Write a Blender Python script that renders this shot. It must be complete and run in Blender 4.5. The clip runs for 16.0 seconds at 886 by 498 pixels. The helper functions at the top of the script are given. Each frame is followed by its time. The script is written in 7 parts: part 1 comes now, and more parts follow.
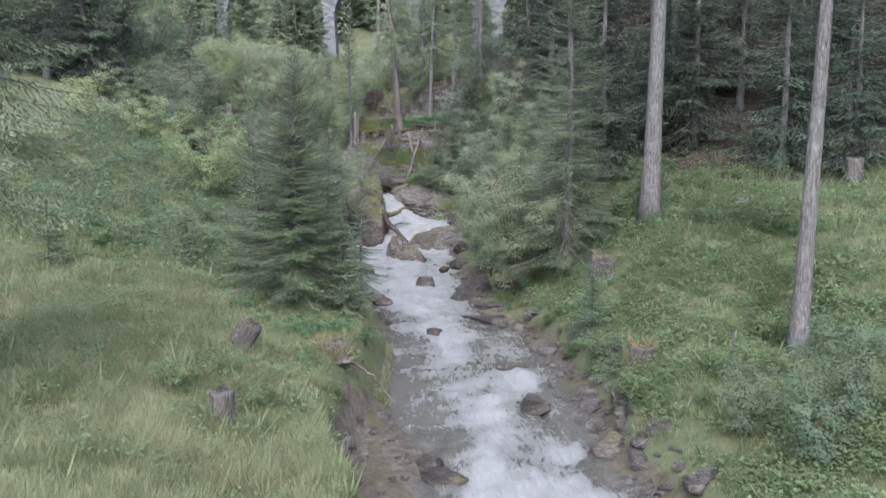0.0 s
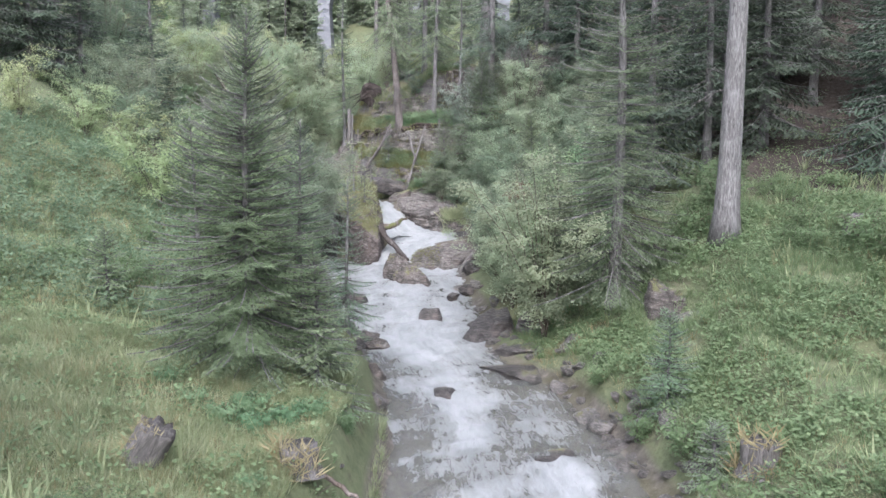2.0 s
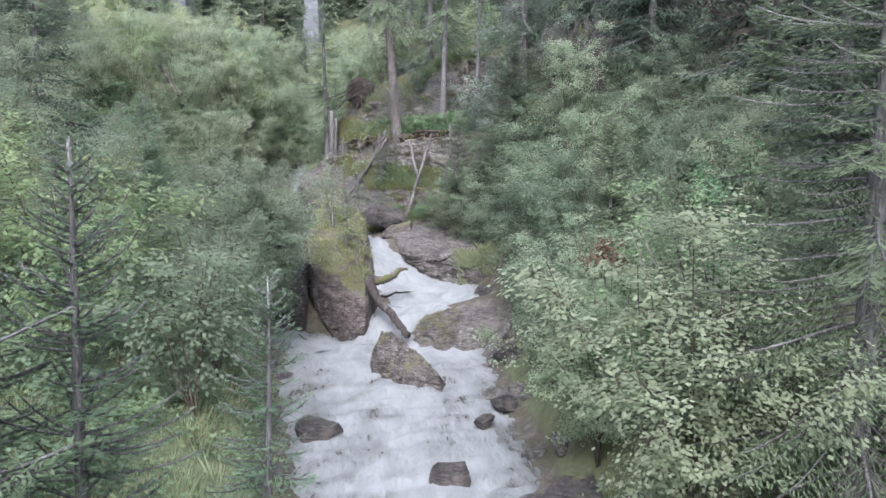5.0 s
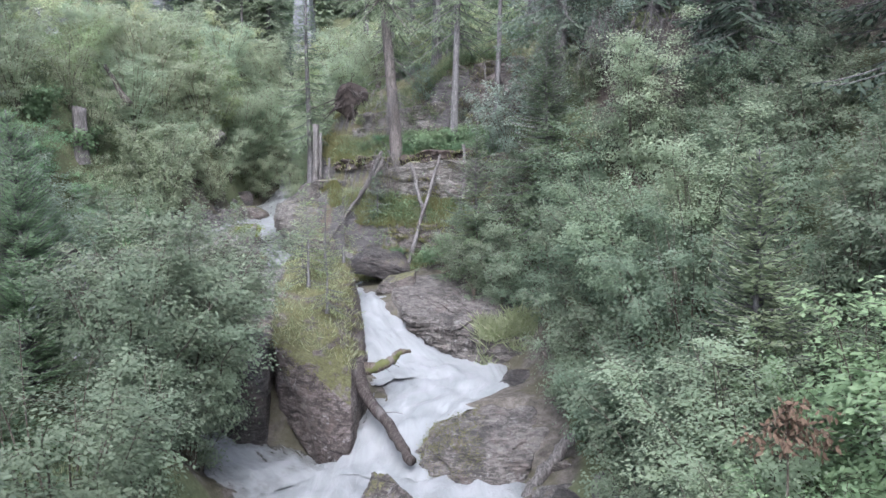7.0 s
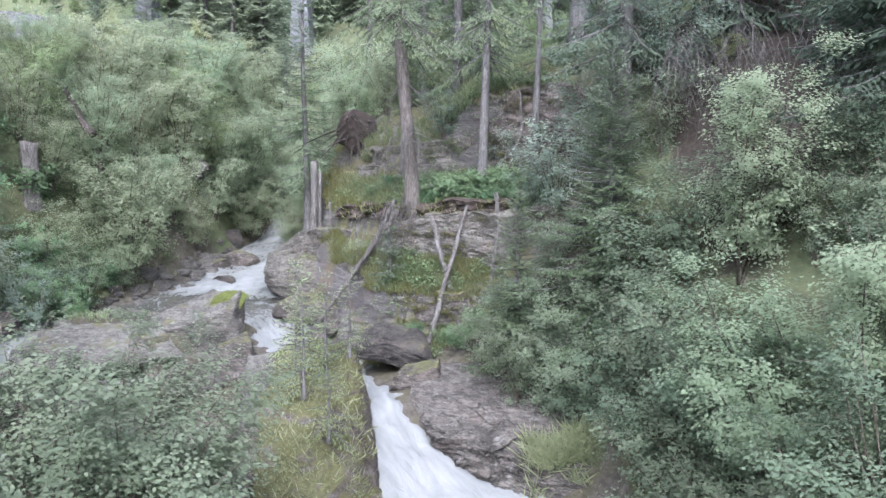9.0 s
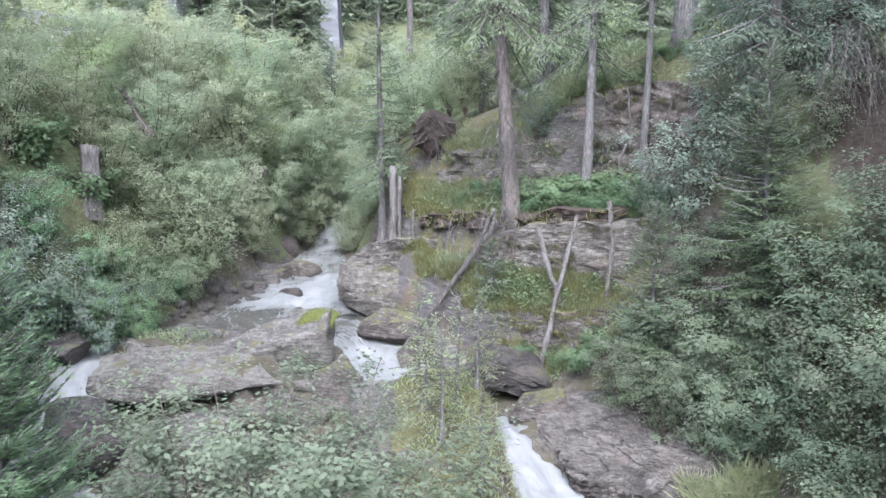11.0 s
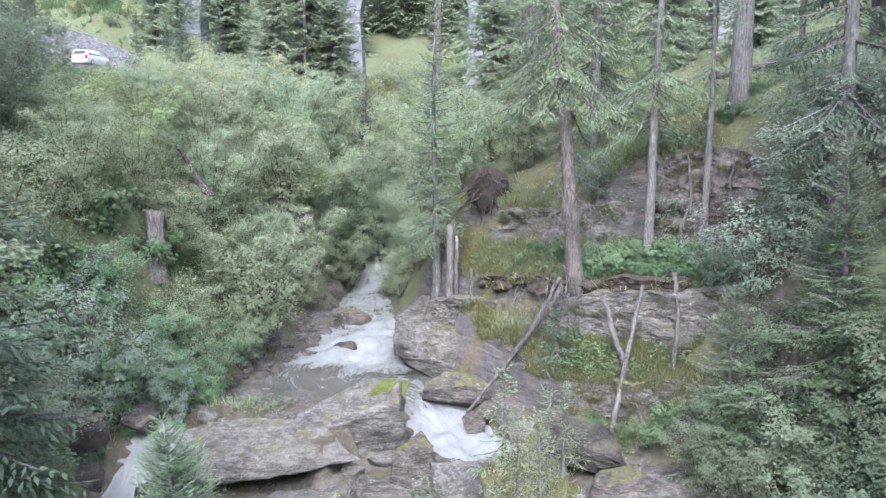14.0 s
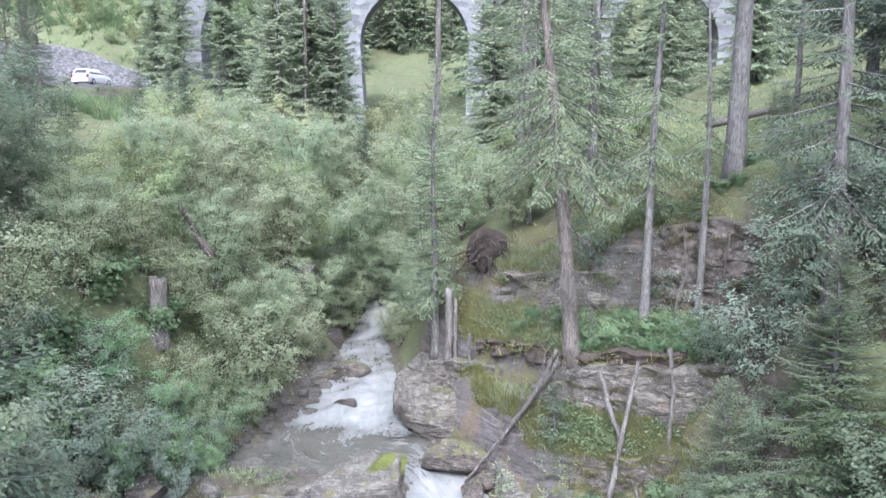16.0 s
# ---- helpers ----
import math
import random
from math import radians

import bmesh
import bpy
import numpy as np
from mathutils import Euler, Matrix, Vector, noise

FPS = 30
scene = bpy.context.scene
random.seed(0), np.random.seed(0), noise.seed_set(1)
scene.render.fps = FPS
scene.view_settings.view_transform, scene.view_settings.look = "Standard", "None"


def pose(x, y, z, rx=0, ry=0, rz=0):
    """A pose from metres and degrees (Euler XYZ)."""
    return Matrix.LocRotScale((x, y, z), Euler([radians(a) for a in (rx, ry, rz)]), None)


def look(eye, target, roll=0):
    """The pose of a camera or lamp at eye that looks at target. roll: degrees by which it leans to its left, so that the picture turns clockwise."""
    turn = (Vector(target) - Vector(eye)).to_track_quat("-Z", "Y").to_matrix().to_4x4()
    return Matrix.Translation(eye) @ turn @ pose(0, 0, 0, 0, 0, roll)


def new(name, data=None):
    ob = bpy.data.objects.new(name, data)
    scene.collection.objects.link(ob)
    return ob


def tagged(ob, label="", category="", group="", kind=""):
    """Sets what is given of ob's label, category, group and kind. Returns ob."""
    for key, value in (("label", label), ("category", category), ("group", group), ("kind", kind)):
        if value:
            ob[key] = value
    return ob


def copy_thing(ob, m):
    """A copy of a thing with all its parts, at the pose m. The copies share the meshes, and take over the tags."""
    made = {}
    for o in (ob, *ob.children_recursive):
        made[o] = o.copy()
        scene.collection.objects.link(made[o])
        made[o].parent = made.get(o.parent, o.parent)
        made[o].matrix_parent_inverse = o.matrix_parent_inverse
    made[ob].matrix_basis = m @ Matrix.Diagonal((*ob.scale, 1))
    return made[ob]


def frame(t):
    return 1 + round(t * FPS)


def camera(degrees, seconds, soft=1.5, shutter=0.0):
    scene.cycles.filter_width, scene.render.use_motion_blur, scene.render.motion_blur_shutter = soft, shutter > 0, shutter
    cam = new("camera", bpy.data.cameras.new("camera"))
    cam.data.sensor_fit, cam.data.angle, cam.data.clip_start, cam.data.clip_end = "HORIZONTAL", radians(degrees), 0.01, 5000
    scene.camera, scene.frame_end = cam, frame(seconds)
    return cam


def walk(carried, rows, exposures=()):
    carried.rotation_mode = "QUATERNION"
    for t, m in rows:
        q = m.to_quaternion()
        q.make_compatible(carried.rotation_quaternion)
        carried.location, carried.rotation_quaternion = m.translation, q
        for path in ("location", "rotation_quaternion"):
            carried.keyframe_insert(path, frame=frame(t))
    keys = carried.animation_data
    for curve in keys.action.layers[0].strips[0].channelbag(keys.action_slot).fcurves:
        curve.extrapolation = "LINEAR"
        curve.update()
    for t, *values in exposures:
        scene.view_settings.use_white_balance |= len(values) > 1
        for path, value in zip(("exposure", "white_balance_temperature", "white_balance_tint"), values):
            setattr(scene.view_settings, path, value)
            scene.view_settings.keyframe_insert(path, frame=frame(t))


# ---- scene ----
cam = camera(54.9, 16.0, soft=1.5)
METRES, EYE, TILT = 36.0, 8.0, -8.0
ROWS = [
    (0.0, 0.0, 0.0, 0.0, -0.0, -0.34, 0.03),
    (0.5, -0.0016, 0.0367, 0.0029, 0.01, -0.31, 0.0),
    (1.0, -0.0034, 0.0781, 0.0066, 0.01, -0.27, 0.0),
    (1.5, -0.0052, 0.1182, 0.0111, 0.01, -0.24, -0.03),
    (2.0, -0.0076, 0.1655, 0.0171, -0.01, -0.2, -0.03),
    (2.5, -0.0105, 0.2118, 0.0232, -0.03, -0.16, -0.06),
    (3.0, -0.0129, 0.2632, 0.0314, -0.02, -0.13, -0.01),
    (3.5, -0.0151, 0.3115, 0.0394, -0.05, -0.11, -0.0),
    (4.0, -0.017, 0.3635, 0.0483, -0.06, -0.08, -0.0),
    (6.5, -0.0289, 0.6028, 0.0885, -0.14, 0.13, -0.1),
    (7.0, -0.0313, 0.6506, 0.1052, -0.14, 0.12, -0.07),
    (7.5, -0.0335, 0.6889, 0.125, -0.17, 0.17, -0.09),
    (8.0, -0.0362, 0.7254, 0.1397, -0.2, 0.23, -0.11),
    (10.5, -0.0951, 0.8228, 0.1591, -0.25, 0.25, -0.23),
    (11.0, -0.1147, 0.8293, 0.1606, -0.19, 0.22, -0.16),
    (11.5, -0.1303, 0.8318, 0.1666, -0.14, 0.2, -0.16),
    (12.0, -0.1442, 0.8324, 0.1745, -0.06, 0.21, -0.13),
    (12.5, -0.1533, 0.8311, 0.1839, -0.0, 0.17, 0.03),
    (13.0, -0.1553, 0.8275, 0.1932, 0.01, 0.13, 0.09),
    (13.5, -0.1549, 0.824, 0.1999, 0.02, 0.1, 0.11),
    (14.0, -0.1539, 0.8215, 0.205, 0.05, 0.07, 0.12),
    (14.5, -0.1535, 0.82, 0.2116, 0.05, 0.06, 0.1),
    (15.0, -0.1533, 0.8186, 0.2204, 0.05, 0.06, 0.06),
    (15.5, -0.1535, 0.8161, 0.2351, 0.04, 0.08, 0.04),
    (16.0, -0.1531, 0.8135, 0.2523, 0.05, 0.07, 0.05),
]
EXPOSE = [(0.0, 1.62, 5770, 18), (0.4, 2.02, 5770, 18), (1.5, 2.02, 5770, 18), (3.0, 1.96, 5720, 18), (4.0, 1.94, 5680, 18), (6.5, 1.94, 5600, 18), (8.0, 2.06, 5530, 18), (11.0, 2.24, 5550, 18), (16.0, 2.31, 5530, 18)]
walk(cam, [(t, pose(0, 0, EYE, TILT, 0, 0) @ pose(METRES * x, METRES * y, METRES * z, 90 + pitch, roll, yaw)) for t, x, y, z, yaw, pitch, roll in ROWS], EXPOSE)

# ---- world and sun: a bright overcast day ----
world = bpy.data.worlds.new("overcast_sky")
world.use_nodes = True
scene.world = world
wn = world.node_tree.nodes
wl = world.node_tree.links
sky = wn.new("ShaderNodeTexSky")
sky.sky_type = "NISHITA"
sky.sun_disc = False
sky.sun_elevation = radians(50)
sky.sun_rotation = radians(183)
sky.dust_density = 6.0
sky.ozone_density = 0.6
grey = wn.new("ShaderNodeHueSaturation")
grey.inputs["Saturation"].default_value = 0.5
wl.new(sky.outputs[0], grey.inputs["Color"])
wl.new(grey.outputs[0], wn["Background"].inputs["Color"])
wn["Background"].inputs["Strength"].default_value = 0.15
sun_data = bpy.data.lights.new("sun", "SUN")
sun_data.energy = 0.72
sun_data.angle = radians(40)
sun_data.color = (1.0, 0.985, 0.97)
sun = new("sun", sun_data)
sun.matrix_world = look((0, 0, 60), (2, 36, 17))


# ---- materials ----
class Nodes:
    """Short hand for building a node material."""

    def __init__(self, name, rough=0.9, spec=0.2):
        self.mat = bpy.data.materials.new(name)
        self.mat.use_nodes = True
        self.n = self.mat.node_tree.nodes
        self.l = self.mat.node_tree.links
        self.p = self.n["Principled BSDF"]
        self.p.inputs["Roughness"].default_value = rough
        self.p.inputs["Specular IOR Level"].default_value = spec

    def link(self, a, b):
        self.l.new(a, b)

    def value(self, sock, v):
        if hasattr(v, "node"):
            self.l.new(v, sock)
        else:
            sock.default_value = v

    def coords(self, kind="Object", scale=(1, 1, 1), turn=(0, 0, 0)):
        c = self.n.new("ShaderNodeTexCoord")
        m = self.n.new("ShaderNodeMapping")
        m.inputs["Scale"].default_value = scale
        m.inputs["Rotation"].default_value = [radians(a) for a in turn]
        self.link(c.outputs[kind], m.inputs["Vector"])
        return m.outputs[0]

    def noise(self, scale, detail=4, rough=0.6, vec=None, dist=0.0):
        t = self.n.new("ShaderNodeTexNoise")
        t.inputs["Scale"].default_value = scale
        t.inputs["Detail"].default_value = detail
        t.inputs["Roughness"].default_value = rough
        t.inputs["Distortion"].default_value = dist
        if vec is not None:
            self.link(vec, t.inputs["Vector"])
        return t.outputs["Fac"]

    def ramp(self, fac, *stops):
        r = self.n.new("ShaderNodeValToRGB")
        e = r.color_ramp.elements
        while len(e) < len(stops):
            e.new(0.5)
        for k, (pos, col) in zip(e, stops):
            k.position = pos
            k.color = (*col, 1) if len(col) == 3 else col
        self.value(r.inputs[0], fac)
        return r.outputs[0]

    def step(self, v, lo, hi):
        r = self.n.new("ShaderNodeMapRange")
        r.interpolation_type = "SMOOTHSTEP"
        r.inputs["From Min"].default_value = lo
        r.inputs["From Max"].default_value = hi
        self.value(r.inputs["Value"], v)
        return r.outputs[0]

    def math(self, op, a, b=0.0):
        m = self.n.new("ShaderNodeMath")
        m.operation = op
        self.value(m.inputs[0], a)
        self.value(m.inputs[1], b)
        return m.outputs[0]

    def mix(self, fac, a, b):
        m = self.n.new("ShaderNodeMix")
        m.data_type = "RGBA"
        self.value(m.inputs["Factor"], fac)
        for sock, v in ((m.inputs["A"], a), (m.inputs["B"], b)):
            self.value(sock, (*v, 1) if isinstance(v, tuple) and len(v) == 3 else v)
        return m.outputs["Result"]

    def attr(self, name):
        a = self.n.new("ShaderNodeAttribute")
        a.attribute_name = name
        return a.outputs["Fac"]

    def up(self):
        g = self.n.new("ShaderNodeNewGeometry")
        s = self.n.new("ShaderNodeSeparateXYZ")
        self.link(g.outputs["Normal"], s.inputs[0])
        return s.outputs["Z"]

    def island(self):
        return self.n.new("ShaderNodeNewGeometry").outputs["Random Per Island"]

    def ob_random(self):
        return self.n.new("ShaderNodeObjectInfo").outputs["Random"]

    def bump(self, height, strength=0.5, distance=0.05):
        b = self.n.new("ShaderNodeBump")
        b.inputs["Strength"].default_value = strength
        b.inputs["Distance"].default_value = distance
        self.link(height, b.inputs["Height"])
        self.link(b.outputs[0], self.p.inputs["Normal"])

    def colour(self, c):
        self.value(self.p.inputs["Base Color"], (*c, 1) if isinstance(c, tuple) else c)


def leaf_material(name, dark, mid, light, trans=0.35, rough=0.8, spread=0.68, hue=0.05):
    """Foliage: colour varies leaf by leaf and plant by plant; part of the light passes through."""
    m = Nodes(name, rough, 0.12)
    var = m.math("ADD", m.math("MULTIPLY", m.island(), 1 - spread), m.math("MULTIPLY", m.ob_random(), spread))
    big = m.noise(1.3, 3, 0.6, m.coords("Object"))
    fac = m.math("ADD", m.math("MULTIPLY", var, 0.6), m.math("MULTIPLY", big, 0.4))
    col = m.ramp(fac, (0.15, dark), (0.5, mid), (0.85, light))
    tint = m.n.new("ShaderNodeHueSaturation")
    m.link(m.math("ADD", m.math("MULTIPLY", m.math("FRACT", m.math("MULTIPLY", m.ob_random(), 7.3), 0.0), hue), 0.5 - hue / 2), tint.inputs["Hue"])
    m.link(col, tint.inputs["Color"])
    col = tint.outputs["Color"]
    m.colour(col)
    tr = m.n.new("ShaderNodeBsdfTranslucent")
    m.link(col, tr.inputs["Color"])
    mx = m.n.new("ShaderNodeMixShader")
    mx.inputs[0].default_value = trans
    m.link(m.p.outputs[0], mx.inputs[1])
    m.link(tr.outputs[0], mx.inputs[2])
    m.link(mx.outputs[0], m.n["Material Output"].inputs["Surface"])
    return m.mat


def rock_material(name, low, high, moss=0.35, wet=0.0, turn=(24, -16, 20), lines=7.0, cracks=0.3):
    """Layered grey to brown schist: fine tilted bands, dark cracks, pale lichen, and moss on what faces up."""
    m = Nodes(name, 0.85 - 0.45 * wet, 0.3)
    vec = m.coords("Object", (1, 1, 1))
    strata = m.noise(1.0, 6, 0.68, m.coords("Object", (1.5, 1.5, lines), turn), 0.5)
    thin = m.noise(1.0, 4, 0.6, m.coords("Object", (6.0, 6.0, lines * 3.6), turn), 0.4)
    grain = m.math("ADD", m.math("MULTIPLY", m.noise(22.0, 5, 0.75, vec), 0.6), m.math("MULTIPLY", m.noise(75.0, 4, 0.75, vec), 0.4))
    patch = m.noise(1.6, 4, 0.6, vec)
    tone = m.math("ADD", m.math("MULTIPLY", strata, 0.2), m.math("ADD", m.math("MULTIPLY", thin, 0.28), m.math("ADD", m.math("MULTIPLY", grain, 0.34), m.math("MULTIPLY", patch, 0.18))))
    col = m.ramp(tone, (0.4, tuple(c * 0.45 for c in low)), (0.475, low), (0.555, high))
    rust = m.step(m.noise(2.3, 4, 0.6, vec), 0.52, 0.68)
    col = m.mix(m.math("MULTIPLY", rust, 0.4), col, (0.125, 0.1, 0.085))
    lichen = m.step(m.noise(7.0, 5, 0.7, vec), 0.58, 0.66)
    col = m.mix(m.math("MULTIPLY", lichen, 0.35 * (1 - wet)), col, (0.34, 0.34, 0.325))
    seams = m.step(m.noise(1.0, 3, 0.5, m.coords("Object", (0.7, 0.7, lines * 2.6), turn), 0.1), 0.36, 0.28)
    col = m.mix(m.math("MULTIPLY", seams, cracks), col, tuple(c * 0.25 for c in low))
    quartz = m.step(m.noise(16.0, 3, 0.6, m.coords("Object", (1, 1, 2.4), turn)), 0.64, 0.72)
    col = m.mix(m.math("MULTIPLY", quartz, 0.4 * (1 - wet)), col, (0.36, 0.355, 0.345))
    if moss > 0:
        top = m.math("ADD", m.math("MULTIPLY", m.up(), 0.55), m.noise(2.3, 5, 0.65, vec))
        mossy = m.step(top, 1.14 - moss, 1.28 - moss)
        green = m.ramp(m.noise(14, 4, 0.7, vec), (0.3, (0.055, 0.058, 0.024)), (0.55, (0.11, 0.11, 0.048)), (0.72, (0.155, 0.155, 0.075)))
        col = m.mix(mossy, col, green)
    m.colour(col)
    h = m.math("ADD", m.math("ADD", strata, m.math("MULTIPLY", thin, 0.5)), m.math("SUBTRACT", m.math("MULTIPLY", grain, 0.5), m.math("MULTIPLY", seams, 0.7)))
    m.bump(h, 1.0, 0.11)
    return m.mat


def bark_material(name, low, high, moss=0.0):
    m = Nodes(name, 0.95, 0.1)
    ridges = m.noise(1.0, 5, 0.7, m.coords("Object", (26, 26, 4.5)), 0.8)
    patch = m.noise(2.2, 4, 0.6, m.coords("Object", (1, 1, 0.5)))
    col = m.ramp(ridges, (0.32, tuple(c * 0.5 for c in low)), (0.48, low), (0.68, high))
    col = m.mix(m.math("MULTIPLY", m.step(patch, 0.5, 0.68), 0.5), col, tuple(0.6 * h + 0.08 for h in high))
    if moss:
        col = m.mix(m.step(m.noise(4, 4, 0.6, m.coords("Object")), 0.62 - moss * 0.3, 0.7 - moss * 0.3), col, (0.085, 0.092, 0.036))
    m.colour(col)
    m.bump(ridges, 1.0, 0.04)
    return m.mat


MAT_SPRUCE = leaf_material("spruce_needles", (0.099, 0.13, 0.079), (0.171, 0.215, 0.13), (0.242, 0.292, 0.179), 0.5, 0.8, 0.5, 0.02)
MAT_SPRUCE_DENSE = leaf_material("dense_spruce_needles", (0.07, 0.1, 0.057), (0.12, 0.16, 0.091), (0.17, 0.216, 0.122), 0.45, 0.8, 0.4, 0.0)
# The wood's shade put into the colour: a darkened copy of spruce green.
MAT_SPRUCE_DARK = leaf_material("shade_darkened_spruce_needles", (0.052, 0.072, 0.052), (0.085, 0.112, 0.079), (0.12, 0.15, 0.104), 0.45)
MAT_SPRUCE_YOUNG = leaf_material("young_spruce_needles", (0.065, 0.1, 0.06), (0.13, 0.18, 0.11), (0.21, 0.26, 0.16), 0.42)
# Distance haze put into the needle green; one near yellowish spruce shares it.
MAT_PALE_HAZED = leaf_material("haze_paled_and_yellowish_needles", (0.12, 0.155, 0.1), (0.19, 0.235, 0.15), (0.26, 0.3, 0.2), 0.5)
# Lightened copy of the spruce green, with the haze of distance mixed in.
MAT_SPRUCE_HAZED = leaf_material("haze_paled_spruce_needles", (0.19, 0.232, 0.16), (0.255, 0.303, 0.207), (0.315, 0.362, 0.248), 0.62, 0.8, 0.5, 0.02)
MAT_PINE = leaf_material("pine_needles", (0.15, 0.225, 0.125), (0.205, 0.29, 0.17), (0.25, 0.34, 0.205), 0.6)
MAT_DRYGRASS = leaf_material("dry_meadow_grass", (0.2, 0.17, 0.09), (0.3, 0.265, 0.15), (0.4, 0.36, 0.23), 0.5, 0.8, 0.5, 0.0)
MAT_ALDER = leaf_material("alder_leaves", (0.138, 0.178, 0.119), (0.182, 0.231, 0.154), (0.22, 0.272, 0.187), 0.6)
MAT_HAZEL = leaf_material("hillside_alder_leaves", (0.226, 0.271, 0.174), (0.295, 0.355, 0.233), (0.345, 0.4, 0.272), 0.64)
MAT_WILLOW = leaf_material("willow_leaves", (0.166, 0.208, 0.107), (0.285, 0.339, 0.178), (0.404, 0.451, 0.268), 0.64)
MAT_ROWAN = leaf_material("rowan_leaves", (0.18, 0.235, 0.182), (0.228, 0.288, 0.225), (0.276, 0.337, 0.265), 0.6)
MAT_GRASS = leaf_material("meadow_grass", (0.12, 0.155, 0.08), (0.265, 0.305, 0.17), (0.4, 0.41, 0.27), 0.6, 0.8, 0.5, 0.0)
MAT_BANK = leaf_material("green_bank_grass", (0.079, 0.128, 0.06), (0.172, 0.238, 0.119), (0.273, 0.317, 0.189), 0.6, 0.8, 0.5, 0.0)
MAT_SEEDGRASS = leaf_material("pale_seeding_grass", (0.27, 0.29, 0.17), (0.39, 0.41, 0.26), (0.5, 0.5, 0.35), 0.6, 0.8, 0.5, 0.0)
MAT_HERB = leaf_material("herb_leaves", (0.08, 0.12, 0.06), (0.135, 0.19, 0.095), (0.2, 0.255, 0.14), 0.5, 0.8, 0.5, 0.0)
MAT_LUSH = leaf_material("lush_ledge_plants", (0.089, 0.147, 0.078), (0.147, 0.224, 0.121), (0.206, 0.29, 0.17), 0.55)
MAT_MOSS = leaf_material("yellow_green_moss", (0.086, 0.092, 0.04), (0.161, 0.161, 0.071), (0.253, 0.241, 0.115), 0.35, 0.9, 0.5, 0.0)
MAT_FERN = leaf_material("blue_green_meadow_herbs", (0.1, 0.145, 0.085), (0.175, 0.235, 0.145), (0.25, 0.31, 0.2), 0.55, 0.8, 0.5, 0.0)
MAT_ELDER = leaf_material("fresh_green_elder_leaves", (0.162, 0.249, 0.133), (0.231, 0.341, 0.185), (0.3, 0.416, 0.243), 0.55)
MAT_CUSHION = leaf_material("bright_cushion_moss", (0.1, 0.12, 0.03), (0.16, 0.185, 0.05), (0.22, 0.25, 0.08), 0.4, 0.9, 0.5, 0.0)
MAT_TERRACE = leaf_material("yellow_green_terrace_grass", (0.13, 0.14, 0.055), (0.21, 0.225, 0.095), (0.29, 0.3, 0.15), 0.5, 0.85, 0.5, 0.0)
MAT_DRY = leaf_material("dry_twigs_and_needles", (0.076, 0.049, 0.036), (0.115, 0.072, 0.053), (0.153, 0.1, 0.075), 0.2)
MAT_BARK = bark_material("spruce_bark", (0.105, 0.102, 0.097), (0.215, 0.21, 0.202))
MAT_BARK_RED = bark_material("brownish_spruce_bark", (0.11, 0.098, 0.087), (0.22, 0.2, 0.18))
MAT_DEADWOOD = bark_material("weathered_dead_wood", (0.085, 0.08, 0.073), (0.18, 0.17, 0.157))
MAT_MOSSWOOD = bark_material("mossy_dead_wood", (0.07, 0.057, 0.046), (0.16, 0.135, 0.11), 0.25)
MAT_WETWOOD = bark_material("dark_wet_wood", (0.04, 0.034, 0.03), (0.105, 0.092, 0.082))
MAT_TWIG = bark_material("shrub_stems", (0.1, 0.085, 0.065), (0.22, 0.2, 0.16))
MAT_ROCK = rock_material("layered_grey_rock", (0.0773, 0.0738, 0.0642), (0.1738, 0.1671, 0.1466), 0.08, 0.0, (8, 26, 0), 8.0, 0.12)
MAT_CLIFF = rock_material("cracked_cliff_rock", (0.0722, 0.0672, 0.0571), (0.1711, 0.1612, 0.1403), 0.1, 0.0, (6, -4, 0), 7.0, 0.15)
MAT_SLABROCK = rock_material("brownish_slab_rock", (0.0799, 0.0706, 0.0607), (0.1811, 0.1634, 0.1434), 0.12, 0.0, (30, 10, 0), 3.5)
MAT_BEDROCK = rock_material("bare_washed_bedrock", (0.0568, 0.0519, 0.0456), (0.147, 0.1352, 0.119), 0.0, 0.15, (22, 14, 0), 9.0, 0.2)
MAT_ROCK_MOSS = rock_material("mossy_rock", (0.0517, 0.0458, 0.0393), (0.1375, 0.1233, 0.108), 0.22, 0.0, (10, 18, 0), 7.0)
MAT_ROCK_TOP = rock_material("rock_under_a_moss_carpet", (0.06, 0.0496, 0.044), (0.1496, 0.1294, 0.1162), 0.3, 0.0, (60, 20, 0), 4.0)
MAT_ROCK_WET = rock_material("wet_brown_rock", (0.0294, 0.0269, 0.0242), (0.0882, 0.0804, 0.0716), 0.08, 0.7, (12, 20, 0), 7.0)
MAT_EARTHROCK = rock_material("earthy_brown_rock", (0.0699, 0.0608, 0.0535), (0.1521, 0.1352, 0.1198), 0.05, 0.0, (30, 10, 0), 2.0, 0.1)
MAT_STONE = rock_material("stream_pebbles", (0.0686, 0.0647, 0.0577), (0.1764, 0.1666, 0.1516), 0.12, 0.2, (20, 20, 0), 5.0)


